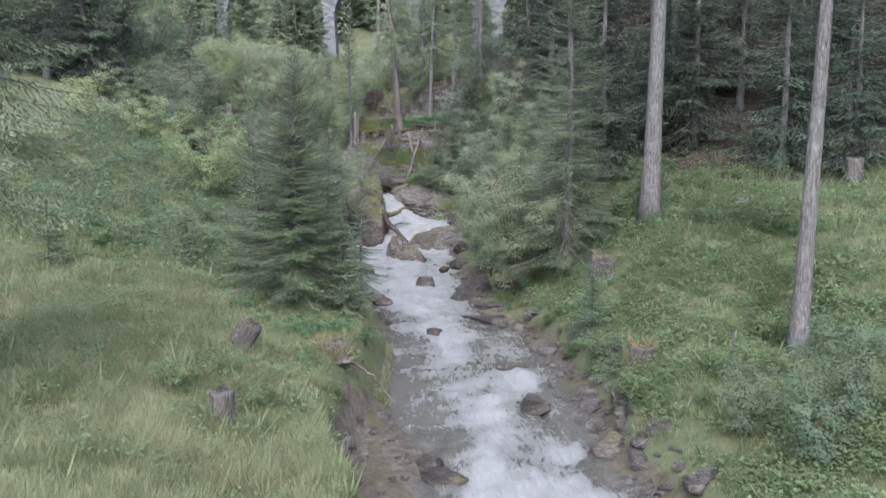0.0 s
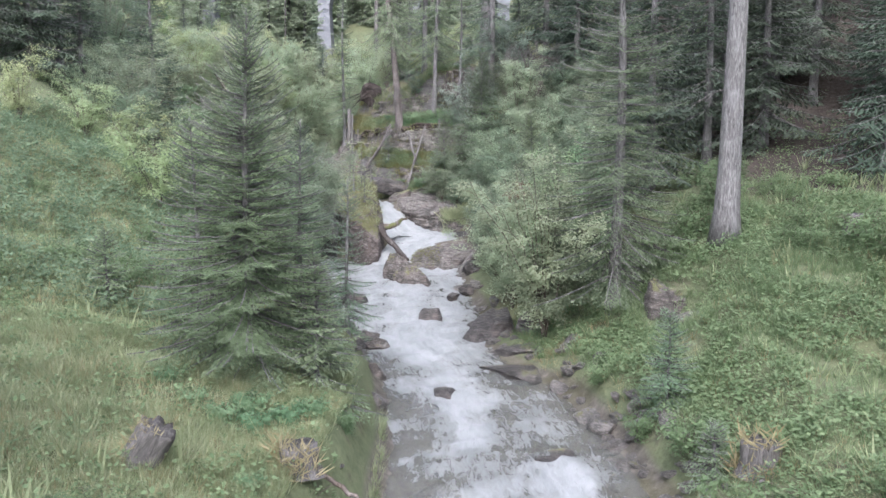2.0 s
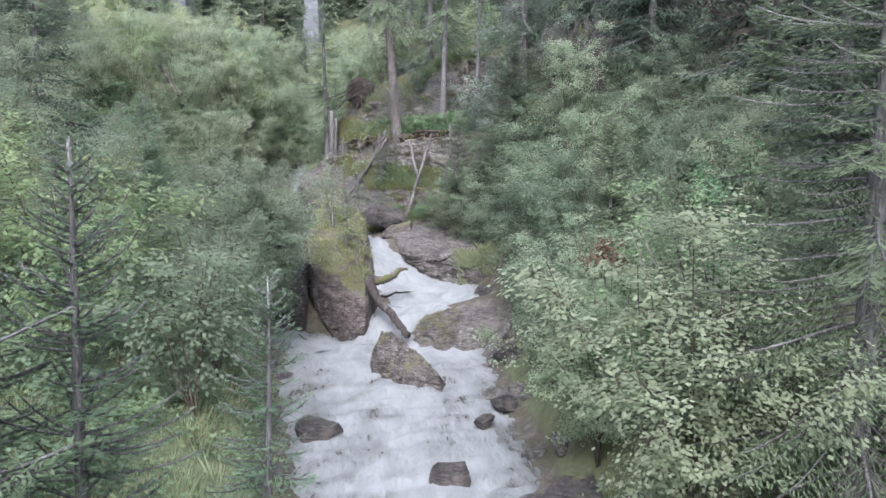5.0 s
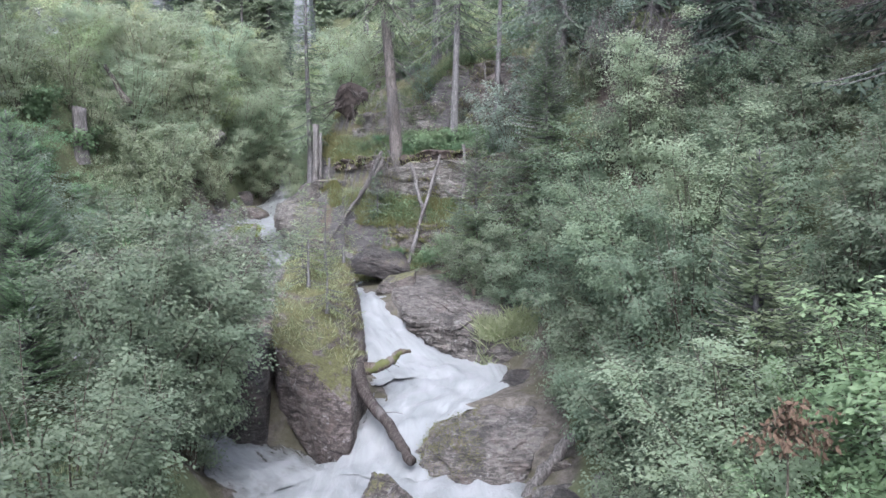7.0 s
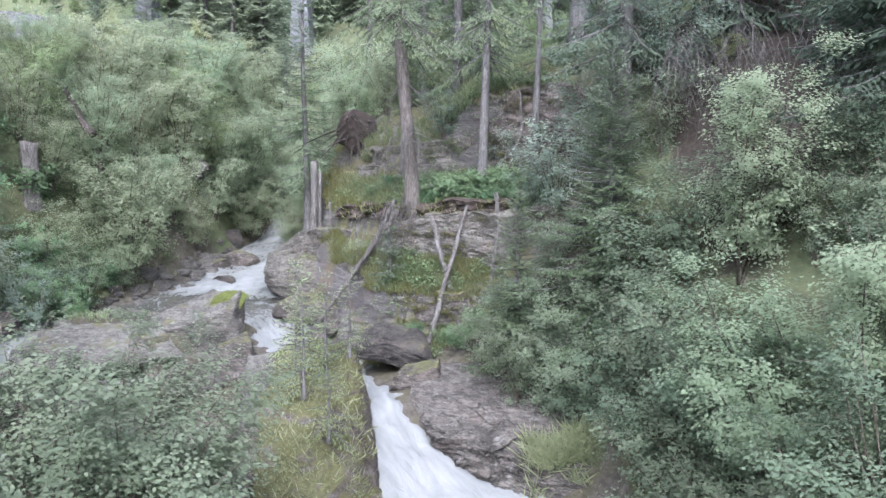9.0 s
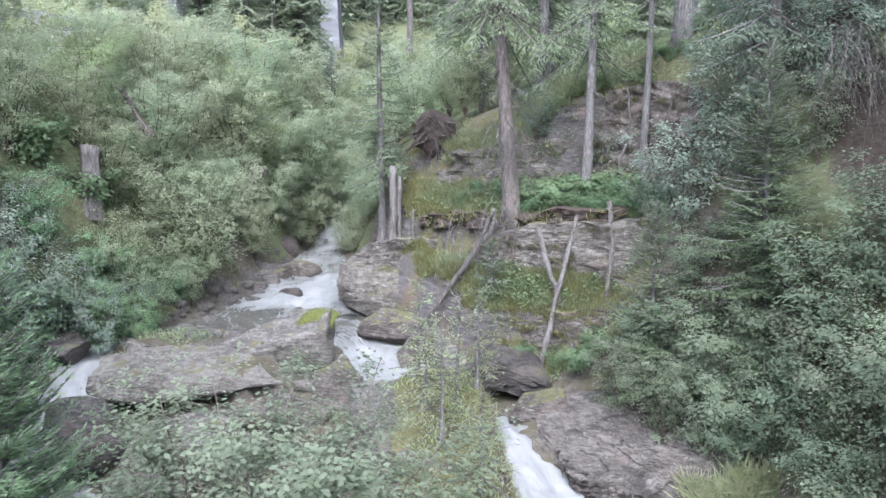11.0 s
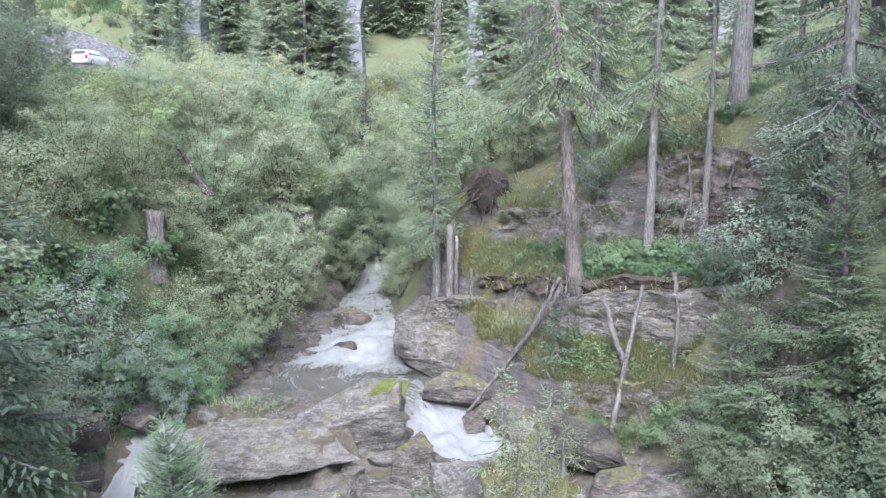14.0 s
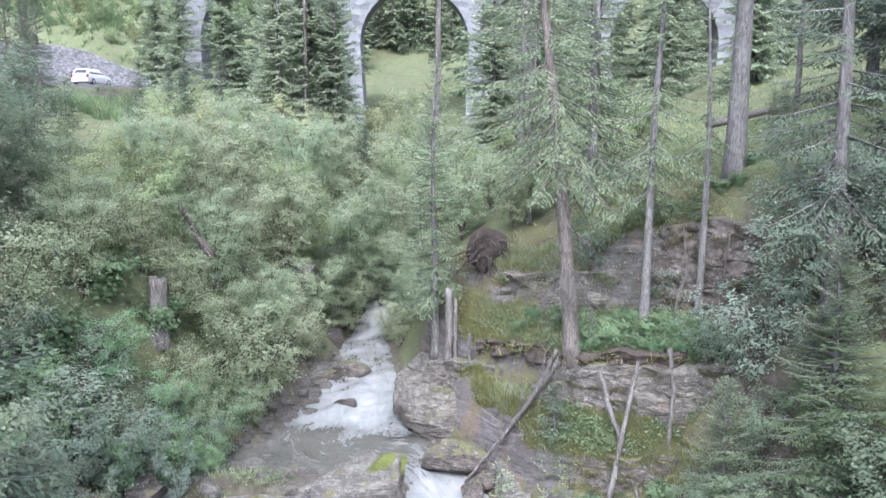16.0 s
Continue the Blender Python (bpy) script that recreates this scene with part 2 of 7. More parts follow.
def ground_material():
    m = Nodes("forest_ground", 0.95, 0.1)
    vec = m.coords("Object")
    fine = m.noise(9.0, 6, 0.7, vec)
    mid = m.noise(1.1, 5, 0.6, vec)
    big = m.noise(0.16, 3, 0.5, vec)
    grass = m.ramp(m.math("ADD", m.math("MULTIPLY", fine, 0.5), m.math("MULTIPLY", mid, 0.5)), (0.3, (0.045, 0.054, 0.028)), (0.5, (0.092, 0.108, 0.058)), (0.72, (0.15, 0.158, 0.09)))
    soil = m.ramp(fine, (0.3, (0.02, 0.017, 0.014)), (0.55, (0.05, 0.042, 0.034)), (0.75, (0.09, 0.076, 0.062)))
    col = m.mix(m.math("MULTIPLY", m.step(mid, 0.55, 0.68), 0.6), grass, soil)
    col = m.mix(m.math("MULTIPLY", m.step(big, 0.5, 0.62), 0.35), col, (0.09, 0.085, 0.042))
    col = m.mix(m.step(m.math("ADD", m.attr("litter"), m.math("MULTIPLY", mid, 0.5)), 0.6, 0.85), col, soil)
    strata = m.noise(1.0, 6, 0.65, m.coords("Object", (0.7, 0.7, 4.0), (10, -12, 15)), 1.4)
    rock = m.ramp(m.math("ADD", m.math("MULTIPLY", strata, 0.75), m.math("MULTIPLY", fine, 0.25)), (0.34, (0.03, 0.028, 0.026)), (0.48, (0.075, 0.071, 0.068)), (0.66, (0.15, 0.143, 0.138)))
    rock = m.mix(m.math("MULTIPLY", m.step(mid, 0.5, 0.66), 0.5), rock, (0.15, 0.105, 0.075))
    steep = m.step(m.math("ADD", m.up(), m.math("MULTIPLY", mid, 0.5)), 0.86, 0.66)
    cushion = m.ramp(m.math("ADD", m.math("MULTIPLY", fine, 0.4), m.math("MULTIPLY", mid, 0.6)), (0.35, (0.036, 0.029, 0.021)), (0.5, (0.075, 0.07, 0.036)), (0.68, (0.12, 0.113, 0.058)))
    col = m.mix(m.math("MULTIPLY", m.attr("rocky"), 0.8), col, cushion)
    col = m.mix(m.math("MULTIPLY", steep, m.attr("rocky")), col, rock)
    pebble = m.ramp(m.noise(5.0, 6, 0.75, vec), (0.3, (0.036, 0.032, 0.026)), (0.5, (0.086, 0.078, 0.064)), (0.7, (0.152, 0.141, 0.12)))
    pebble = m.mix(m.math("MULTIPLY", m.step(mid, 0.46, 0.6), 0.55), pebble, (0.062, 0.06, 0.03))
    col = m.mix(m.step(m.math("ADD", m.attr("bed"), m.math("MULTIPLY", mid, 0.3)), 0.5, 0.75), col, pebble)
    m.colour(col)
    m.bump(m.math("ADD", fine, m.math("MULTIPLY", strata, 0.8)), 0.8, 0.08)
    return m.mat


def water_material():
    """Clear grey-green mountain water under streaks of white foam that follow the flow."""
    m = Nodes("foaming_stream_water", 0.12, 0.5)
    flow = m.coords("UV", (1.0, 0.34, 1.0))
    broad = m.noise(1.5, 4, 0.62, flow, 0.9)
    fine = m.noise(9.5, 6, 0.72, flow, 0.7)
    mixed = m.math("ADD", m.math("MULTIPLY", broad, 0.6), m.math("MULTIPLY", fine, 1.15))
    foam = m.step(m.math("ADD", mixed, m.math("MULTIPLY", m.attr("foam"), 0.9)), 1.07, 1.6)
    deep = m.ramp(m.noise(2.6, 5, 0.65, m.coords("Object")), (0.35, (0.07, 0.072, 0.062)), (0.65, (0.14, 0.142, 0.126)))
    white = m.ramp(m.noise(2.2, 4, 0.6, flow, 1.0), (0.3, (0.13, 0.14, 0.136)), (0.65, (0.2, 0.208, 0.203)))
    m.colour(m.mix(foam, deep, white))
    m.value(m.p.inputs["Roughness"], m.math("ADD", m.math("MULTIPLY", foam, 0.55), 0.1))
    m.value(m.p.inputs["Alpha"], m.math("ADD", m.math("MULTIPLY", foam, 0.48), 0.52))
    m.bump(m.math("ADD", m.math("MULTIPLY", fine, 0.6), broad), 0.42, 0.12)
    return m.mat


MAT_GROUND = ground_material()
MAT_WATER = water_material()


def plain_material(name, low, high, scale, rough, spec=0.3, bump=0.3, metal=0.0):
    m = Nodes(name, rough, spec)
    vec = m.coords("Object")
    n = m.noise(scale, 5, 0.65, vec)
    m.colour(m.ramp(n, (0.3, low), (0.7, high)))
    m.p.inputs["Metallic"].default_value = metal
    m.bump(n, bump, 0.02)
    return m.mat


MAT_ASPHALT = plain_material("worn_asphalt", (0.09, 0.09, 0.09), (0.14, 0.14, 0.14), 6, 0.9)
MAT_CARPAINT = plain_material("white_car_paint", (0.52, 0.53, 0.54), (0.56, 0.57, 0.57), 2, 0.25, 0.5, 0.0)
MAT_TYRE = plain_material("tyre_rubber", (0.02, 0.02, 0.02), (0.03, 0.03, 0.03), 20, 0.8)
MAT_CARGLASS = plain_material("dark_car_glass", (0.03, 0.035, 0.04), (0.04, 0.045, 0.05), 1, 0.06, 0.6, 0.0)
MAT_TAIL = plain_material("red_lamp_glass", (0.16, 0.02, 0.02), (0.2, 0.03, 0.03), 5, 0.2, 0.5, 0.0)
MAT_RIM = plain_material("alloy", (0.5, 0.5, 0.5), (0.6, 0.6, 0.6), 5, 0.3, 0.5, 0.0, 0.9)
MAT_STEEL = plain_material("galvanised_steel", (0.4, 0.41, 0.42), (0.55, 0.56, 0.57), 5, 0.45, 0.5, 0.1, 0.7)
MAT_POST = plain_material("white_post_plastic", (0.72, 0.72, 0.7), (0.8, 0.8, 0.78), 5, 0.6)


def masonry_material(name, low, high, size):
    """Rough pale stone courses."""
    m = Nodes(name, 0.9, 0.15)
    v = m.n.new("ShaderNodeTexVoronoi")
    v.inputs["Scale"].default_value = size
    m.link(m.coords("Object", (1, 1, 1.6)), v.inputs["Vector"])
    tone = m.math("ADD", m.math("MULTIPLY", v.outputs["Color"], 0.6), m.math("MULTIPLY", m.noise(8, 5, 0.7, m.coords("Object")), 0.4))
    col = m.ramp(tone, (0.2, low), (0.8, high))
    stain = m.step(m.noise(0.25, 4, 0.6, m.coords("Object", (1, 1, 0.3))), 0.5, 0.7)
    m.colour(m.mix(m.math("MULTIPLY", stain, 0.4), col, tuple(0.5 * (a + b) for a, b in zip(low, high))))
    m.bump(v.outputs["Distance"], 0.8, 0.08)
    return m.mat


MAT_VIADUCT = masonry_material("pale_viaduct_masonry", (0.085, 0.09, 0.094), (0.175, 0.182, 0.187), 1.6)
MAT_WALLSTONE = masonry_material("grey_drystone", (0.05, 0.051, 0.054), (0.16, 0.162, 0.166), 3.6)


# ---- the lie of the land ----
STATIONS = []


def station(y, *pairs):
    """A cross profile of the valley at y: x and height by turns."""
    STATIONS.append((y, np.array(pairs[0::2], float), np.array(pairs[1::2], float)))


station(-60, -60, 14, -14, 2.5, 8, 2.5, 30, 12, 90, 34)
station(-10, -60, 16, -14, 4, -3, 2.6, 5, 2.2, 9, 4.5, 40, 14, 90, 36)
station(10, -60, 14, -12, 4.6, -4, 3.8, -2.4, 3.2, 4.3, 2.5, 7, 3.4, 14, 5.4, 40, 14, 90, 38)
station(17, -60, 15, -12, 5.0, -4, 3.9, -1.8, 3.4, 3.2, 2.4, 5.2, 3.5, 7.2, 3.5, 14, 5.4, 40, 15, 90, 40)
station(25, -60, 18, -14, 6.5, -7, 4.7, -3, 3.7, -1.9, 3.1, 1.9, 2.45, 3.4, 3.2, 6, 5.3, 9, 5.9, 14, 6.4, 40, 16, 90, 42)
station(28, -60, 19, -14, 7.2, -8.5, 5.4, -4.2, 4.0, -2.8, 2.9, 0.7, 2.2, 2.3, 2.4, 3.4, 3.4, 6, 5.7, 9.5, 6.6, 14, 7.1, 35, 14.5, 90, 43)
station(31, -60, 20, -14, 8.0, -10, 6.4, -5.4, 4.2, -3.6, 2.7, 1, 2.6, 3, 3.8, 6, 6.2, 10, 7.4, 16, 8.0, 30, 13, 90, 44)
station(38, -60, 24, -16, 9.5, -12, 7.6, -8.5, 4.4, -5.2, 2.9, 1.1, 2.8, 2.6, 4.2, 5, 7.2, 9, 9.4, 90, 46)
station(44, -60, 25, -16, 9.0, -13.6, 5.6, -12, 3.9, -8.5, 3.6, -3.2, 3.9, -0.6, 3.4, 0.9, 3.9, 1.7, 5.2, 2.6, 8.0, 4, 10.2, 10, 12, 90, 48)
station(47.6, -60, 25, -16, 10.0, -14, 6.6, -12.8, 4.7, -4.2, 4.5, -2.4, 4.6, -1.2, 5.0, 0.3, 6.2, 1.1, 8.4, 2.2, 10.3, 6, 12, 90, 48)
station(48.9, -60, 25, -15, 9.6, -13.4, 7.4, -12, 5.2, -5.0, 4.6, -4.2, 5.3, -2.4, 5.95, -0.4, 6.2, 0.8, 8.3, 1.8, 10.4, 6, 12.2, 90, 48)
station(49.4, -60, 25, -14.5, 9.4, -12, 6.2, -10.6, 5.0, -5.4, 4.7, -4.5, 5.6, -3.7, 6.3, -2.8, 7.55, -0.5, 8.5, 0.6, 9.2, 2, 11.4, 90, 48)
station(51.6, -60, 25, -14, 9.6, -11.5, 6.0, -10.3, 5.0, -6.2, 4.9, -5.6, 6.1, -4.6, 7.4, -2, 8.5, 0.2, 9.0, 2, 11.8, 90, 48)
station(52.4, -60, 25, -14, 9.8, -11.4, 6.0, -10.2, 5.0, -6.4, 5.0, -5.8, 6.8, -4.6, 8.3, -3.2, 9.3, 0, 10.9, 2, 12, 90, 48)
station(54, -60, 25.5, -14, 10.6, -11, 6.6, -9.9, 5.2, -6.6, 5.2, -5.8, 7.8, -4, 9.6, 0, 11.2, 3, 12.3, 90, 48)
station(60, -60, 25, -25, 13.0, -16, 11.6, -11, 9.0, -9.7, 6.0, -7, 6.0, -5, 9.4, 0, 12.0, 6, 12.8, 90, 48)
station(72, -60, 22, -25, 13.4, -15, 12.2, -12, 11.4, -9, 9.6, -7, 9.2, -4, 10.8, 0, 12.2, 6, 13.4, 90, 48)
station(90, -60, 20, -30, 14.4, -18, 13.6, -8, 13.0, -4, 13.3, 6, 14.2, 90, 48)
station(104.5, -70, 28, -54, 17.0, -46, 14.9, -24, 14.6, -8, 15.4, 6, 16.2, 90, 52)
station(107.2, -70, 30, -54, 17.3, -46, 17.0, -24, 16.4, -8, 15.7, 6, 16.5, 90, 54)
station(113, -70, 31, -54, 17.4, -46, 17.0, -24, 16.4, -8, 16.0, 6, 17.0, 90, 56)
station(115.2, -70, 31, -54, 17.4, -46, 17.0, -24, 16.4, -8, 16.2, 6, 17.2, 90, 56)
station(116.2, -70, 32, -56, 21.8, -43, 20.8, -40.5, 20.3, -38, 19.2, -35.7, 18.3, -33, 17.4, -24, 17.0, -8, 17, 6, 17.6, 90, 57)
station(120, -70, 35, -50, 25.0, -40, 23.4, -33, 20.4, -27, 18.6, -8, 18.4, 6, 19, 90, 58)
station(135, -80, 50, -40, 30, -20, 25, 0, 24, 30, 32, 90, 70)
station(210, -100, 95, -20, 72, 40, 76, 110, 110)
station(420, -200, 200, 0, 175, 200, 210)

CHANNELS = {}


def channel(name, *nodes):
    """A water course: centre x, y, water level, half width, foam, node by node; resampled every 0.15 m."""
    a = np.array(nodes, float)
    seg = np.hypot(np.diff(a[:, 0]), np.diff(a[:, 1]))
    s = np.concatenate([[0], np.cumsum(seg)])
    fine = np.arange(0, s[-1], 0.15)
    out = np.stack([np.interp(fine, s, a[:, k]) for k in range(5)], 1)
    k = np.ones(5) / 5
    for c in (0, 1, 3):
        pad = np.concatenate([[out[0, c]] * 2, out[:, c], [out[-1, c]] * 2])
        out[:, c] = np.convolve(pad, k, "valid")
    CHANNELS[name] = (fine, out)


channel("lower", (1.8, -40, 0.6, 3.0, 0.2), (1.6, 6, 1.85, 2.4, 0.2), (1.5, 13, 2.0, 1.95, 0.36), (1.35, 14, 2.04, 1.75, 0.36), (1.38, 15, 2.06, 1.65, 0.36), (1.05, 16.6, 2.09, 1.98, 0.35), (0.95, 17.5, 2.12, 2.1, 0.34), (0.85, 18.8, 2.14, 2.05, 0.34), (0.8, 20.6, 2.16, 1.98, 0.38), (0.4, 23.2, 2.19, 1.85, 0.46), (-0.25, 25.3, 2.21, 1.5, 0.5), (-0.95, 27.4, 2.24, 1.65, 0.68), (-1.25, 30.6, 2.3, 2.05, 0.7), (-1.9, 34.9, 2.4, 2.4, 0.72), (-2.2, 37.6, 2.42, 2.45, 0.84), (-2.2, 39.0, 2.4, 1.8, 0.9))
channel("upper", (-4.0, 96, 12.6, 0.3, 0.3), (-6.5, 80, 10.2, 0.35, 0.3), (-7.9, 70, 8.3, 0.4, 0.45), (-8.0, 65, 7.0, 0.5, 0.6), (-8.1, 62.6, 5.6, 0.6, 0.8), (-8.35, 61, 5.25, 0.8, 0.6), (-8.2, 57.6, 5.12, 1.0, 0.6), (-8.0, 54.6, 4.97, 1.45, 0.9), (-7.95, 53, 4.95, 1.85, 0.7), (-8.0, 51.5, 4.93, 2.25, 0.3), (-6.5, 50.5, 4.88, 1.1, 0.45), (-5.9, 50.0, 4.75, 0.85, 0.6), (-5.5, 49.5, 4.4, 0.85, 1.0), (-4.9, 48.6, 4.3, 0.85, 0.95), (-4.2, 47.2, 4.27, 0.6, 0.8), (-3.4, 45.8, 4.27, 0.42, 0.9), (-2.95, 44.7, 4.28, 0.42, 1.0), (-2.5, 43.7, 3.82, 0.5, 1.0), (-1.75, 42.75, 3.27, 0.98, 1.0), (-1.0, 41.85, 3.16, 1.5, 0.95), (-1.45, 40.7, 3.08, 0.9, 0.95), (-1.95, 39.7, 2.9, 0.5, 1.0), (-2.1, 38.7, 2.52, 0.6, 1.0), (-2.1, 37.9, 2.43, 0.8, 0.9))
channel("side", (-9.2, 50.6, 4.92, 0.7, 0.1), (-11.4, 50.2, 4.88, 0.7, 0.2), (-12.2, 49.2, 4.75, 0.55, 0.8), (-11.75, 47.9, 4.55, 0.6, 1.0), (-11.5, 47.1, 4.2, 0.65, 1.0), (-11.7, 46.2, 3.85, 0.75, 0.95), (-11.3, 44.6, 3.55, 0.7, 0.7), (-8.6, 42.0, 3.05, 0.7, 0.8), (-6.2, 40.2, 2.7, 0.7, 0.8), (-4.6, 38.6, 2.46, 0.8, 0.7), (-3.6, 37.6, 2.42, 0.8, 0.8))
ALL_WATER = np.concatenate([c[1] for c in CHANNELS.values()])


def wobble(x, y, scale, seed):
    """Smooth value noise from a few turned sine waves, for arrays."""
    r = np.random.RandomState(seed)
    out = np.zeros_like(x)
    for k in range(6):
        a, f, p = r.uniform(0, 6.28), r.uniform(0.6, 1.7) / scale, r.uniform(0, 6.28)
        b, q = r.uniform(0, 6.28), r.uniform(0, 6.28)
        out += np.sin((x * np.cos(a) + y * np.sin(a)) * f * 6.28 + p + 1.3 * np.sin((x * np.cos(b) + y * np.sin(b)) * f * 3.1 + q))
    return out / 6


def near_water(x, y):
    """For arrays: how far past the water's edge, and the water level there."""
    edge = np.full(x.shape, 99.0)
    level = np.zeros(x.shape)
    idx = np.nonzero((x > -22) & (x < 12))[0]
    for part in np.array_split(idx, max(1, len(idx) // 4000 + 1)):
        if len(part) == 0:
            continue
        d = np.hypot(x[part, None] - ALL_WATER[None, :, 0], y[part, None] - ALL_WATER[None, :, 1]) - ALL_WATER[None, :, 3]
        j = d.argmin(1)
        edge[part] = d[np.arange(len(part)), j]
        level[part] = ALL_WATER[j, 2]
    return edge, level


def land(x, y):
    """Height of the ground, and the distance to the water's edge, for arrays."""
    x, y = np.asarray(x, float).ravel(), np.asarray(y, float).ravel()
    y0 = y
    # the cliff runs aslant across the valley
    skew = np.clip((y - 45.5) / 2, 0, 1) * np.clip((57 - y) / 3, 0, 1)
    y = y + 0.4 * np.clip(x + 2.5, -3.2, 3.6) * skew - 0.75 * skew * np.clip((x + 4.6) / 0.8, 0, 1)
    ys = np.array([s[0] for s in STATIONS])
    prof = np.stack([np.interp(x, s[1], s[2]) for s in STATIONS])
    k = np.clip(np.searchsorted(ys, y) - 1, 0, len(ys) - 2)
    f = np.clip((y - ys[k]) / (ys[k + 1] - ys[k]), 0, 1)
    f = 0.5 * f + 0.5 * f * f * (3 - 2 * f)
    i = np.arange(len(x))
    z = prof[k, i] * (1 - f) + prof[k + 1, i] * f
    z = z + 0.14 * wobble(x, y, 2.2, 3) + 0.06 * wobble(x, y, 0.8, 5) + 0.3 * wobble(x, y, 9, 8) * np.clip((np.abs(x + 1) - 5) / 8, 0, 1)
    # the rock shelf: a mossy terrace with a steep front and a second low face behind
    front = np.interp(x, (-5.6, -4.7, -3.6, -2.6, -1.2, 0.3, 1.2), (53.2, 52.3, 51.0, 49.95, 49.2, 48.6, 48.2))
    into = y0 - front
    step = np.interp(into, (-0.3, -0.05, 0.12, 2.1), (6.5, 6.7, 7.6, 8.3)) + np.clip((into - 2.1) / 0.4, 0, 1) * np.interp(x, (-2.0, -0.7), (0.85, 2.3)) + np.clip((into - 2.5) / 1.7, 0, 1) * 0.75
    w = np.clip((x + 5.3) / 0.7, 0, 1) * np.clip((2.2 - x) / 0.6, 0, 1) * np.clip((into + 0.45) / 0.3, 0, 1) * np.clip((4.4 - into) / 1.2, 0, 1)
    z = z * (1 - w) + (step + 0.08 * wobble(x, y0, 1.1, 6)) * w
    # the lower mossy terrace in front of the rock band
    front2 = np.interp(x, (-4.6, -3.6, -2.4, -1.0, 0.0), (49.7, 48.95, 48.3, 47.85, 47.5))
    low = 5.75 + 0.75 * np.clip((y0 - front2) / 1.0, 0, 1) + 0.07 * wobble(x, y0, 0.9, 12)
    w2 = np.clip((x + 4.7) / 0.6, 0, 1) * np.clip((0.1 - x) / 0.7, 0, 1) * np.clip((y0 - front2 + 0.12) / 0.18, 0, 1) * np.clip((front - y0) / 0.25, 0, 1)
    z = z * (1 - w2) + np.maximum(z, low) * w2
    edge, level = near_water(x, y0)
    s = np.clip(edge / 0.75, 0, 1)
    s = s * s * (3 - 2 * s)
    bed = level - 0.32 + 0.3 * np.clip(1 + edge, 0, 1) ** 2
    z = np.where(edge < 0, bed, bed * (1 - s) + np.maximum(z, level + 0.12) * s)
    # the low gravel bar under the meadow's edge
    bar = np.clip(2.6 - 2.2 * np.hypot((x + 1.0 - 0.12 * (15 - y0)) / 0.98, (y0 - 14.2) / 3.0), 0, 1)
    z = z * (1 - bar) + np.minimum(z, 2.1 + 0.05 * wobble(x, y0, 0.7, 9)) * bar
    # the hollow under the rock that juts out of the slope
    z = z - 0.8 * np.exp(-(((x - 4.8) / 0.75) ** 2) - ((y0 - 23.55) / 0.6) ** 2)
    return z, np.where((bar > 0.45) & (edge > 0.05), 0.05, edge)


def height(x, y):
    return float(land([x], [y])[0][0])


def spread(dense_lo, dense_hi, step, lo, hi, grow=1.16):
    """Grid lines: even in the middle, ever wider outside."""
    mid = list(np.arange(dense_lo, dense_hi, step))
    a, s = mid[0], step
    left = []
    while a > lo:
        s *= grow
        a -= s
        left.append(a)
    a, s = mid[-1], step
    right = []
    while a < hi:
        s *= grow
        a += s
        right.append(a)
    return np.array(left[::-1] + mid + right)


def mesh_from(name, verts, faces, smooth=True):
    me = bpy.data.meshes.new(name)
    me.from_pydata(verts.tolist() if hasattr(verts, "tolist") else verts, [], faces.tolist() if hasattr(faces, "tolist") else faces)
    if smooth:
        me.shade_smooth()
    me.update()
    return me


def grid_faces(nr, nc):
    i = np.arange(nr * nc).reshape(nr, nc)
    return np.stack([i[:-1, :-1], i[:-1, 1:], i[1:, 1:], i[1:, :-1]], -1).reshape(-1, 4)


def put_attr(me, name, values):
    a = me.attributes.new(name, "FLOAT", "POINT")
    a.data.foreach_set("value", np.asarray(values, np.float32))


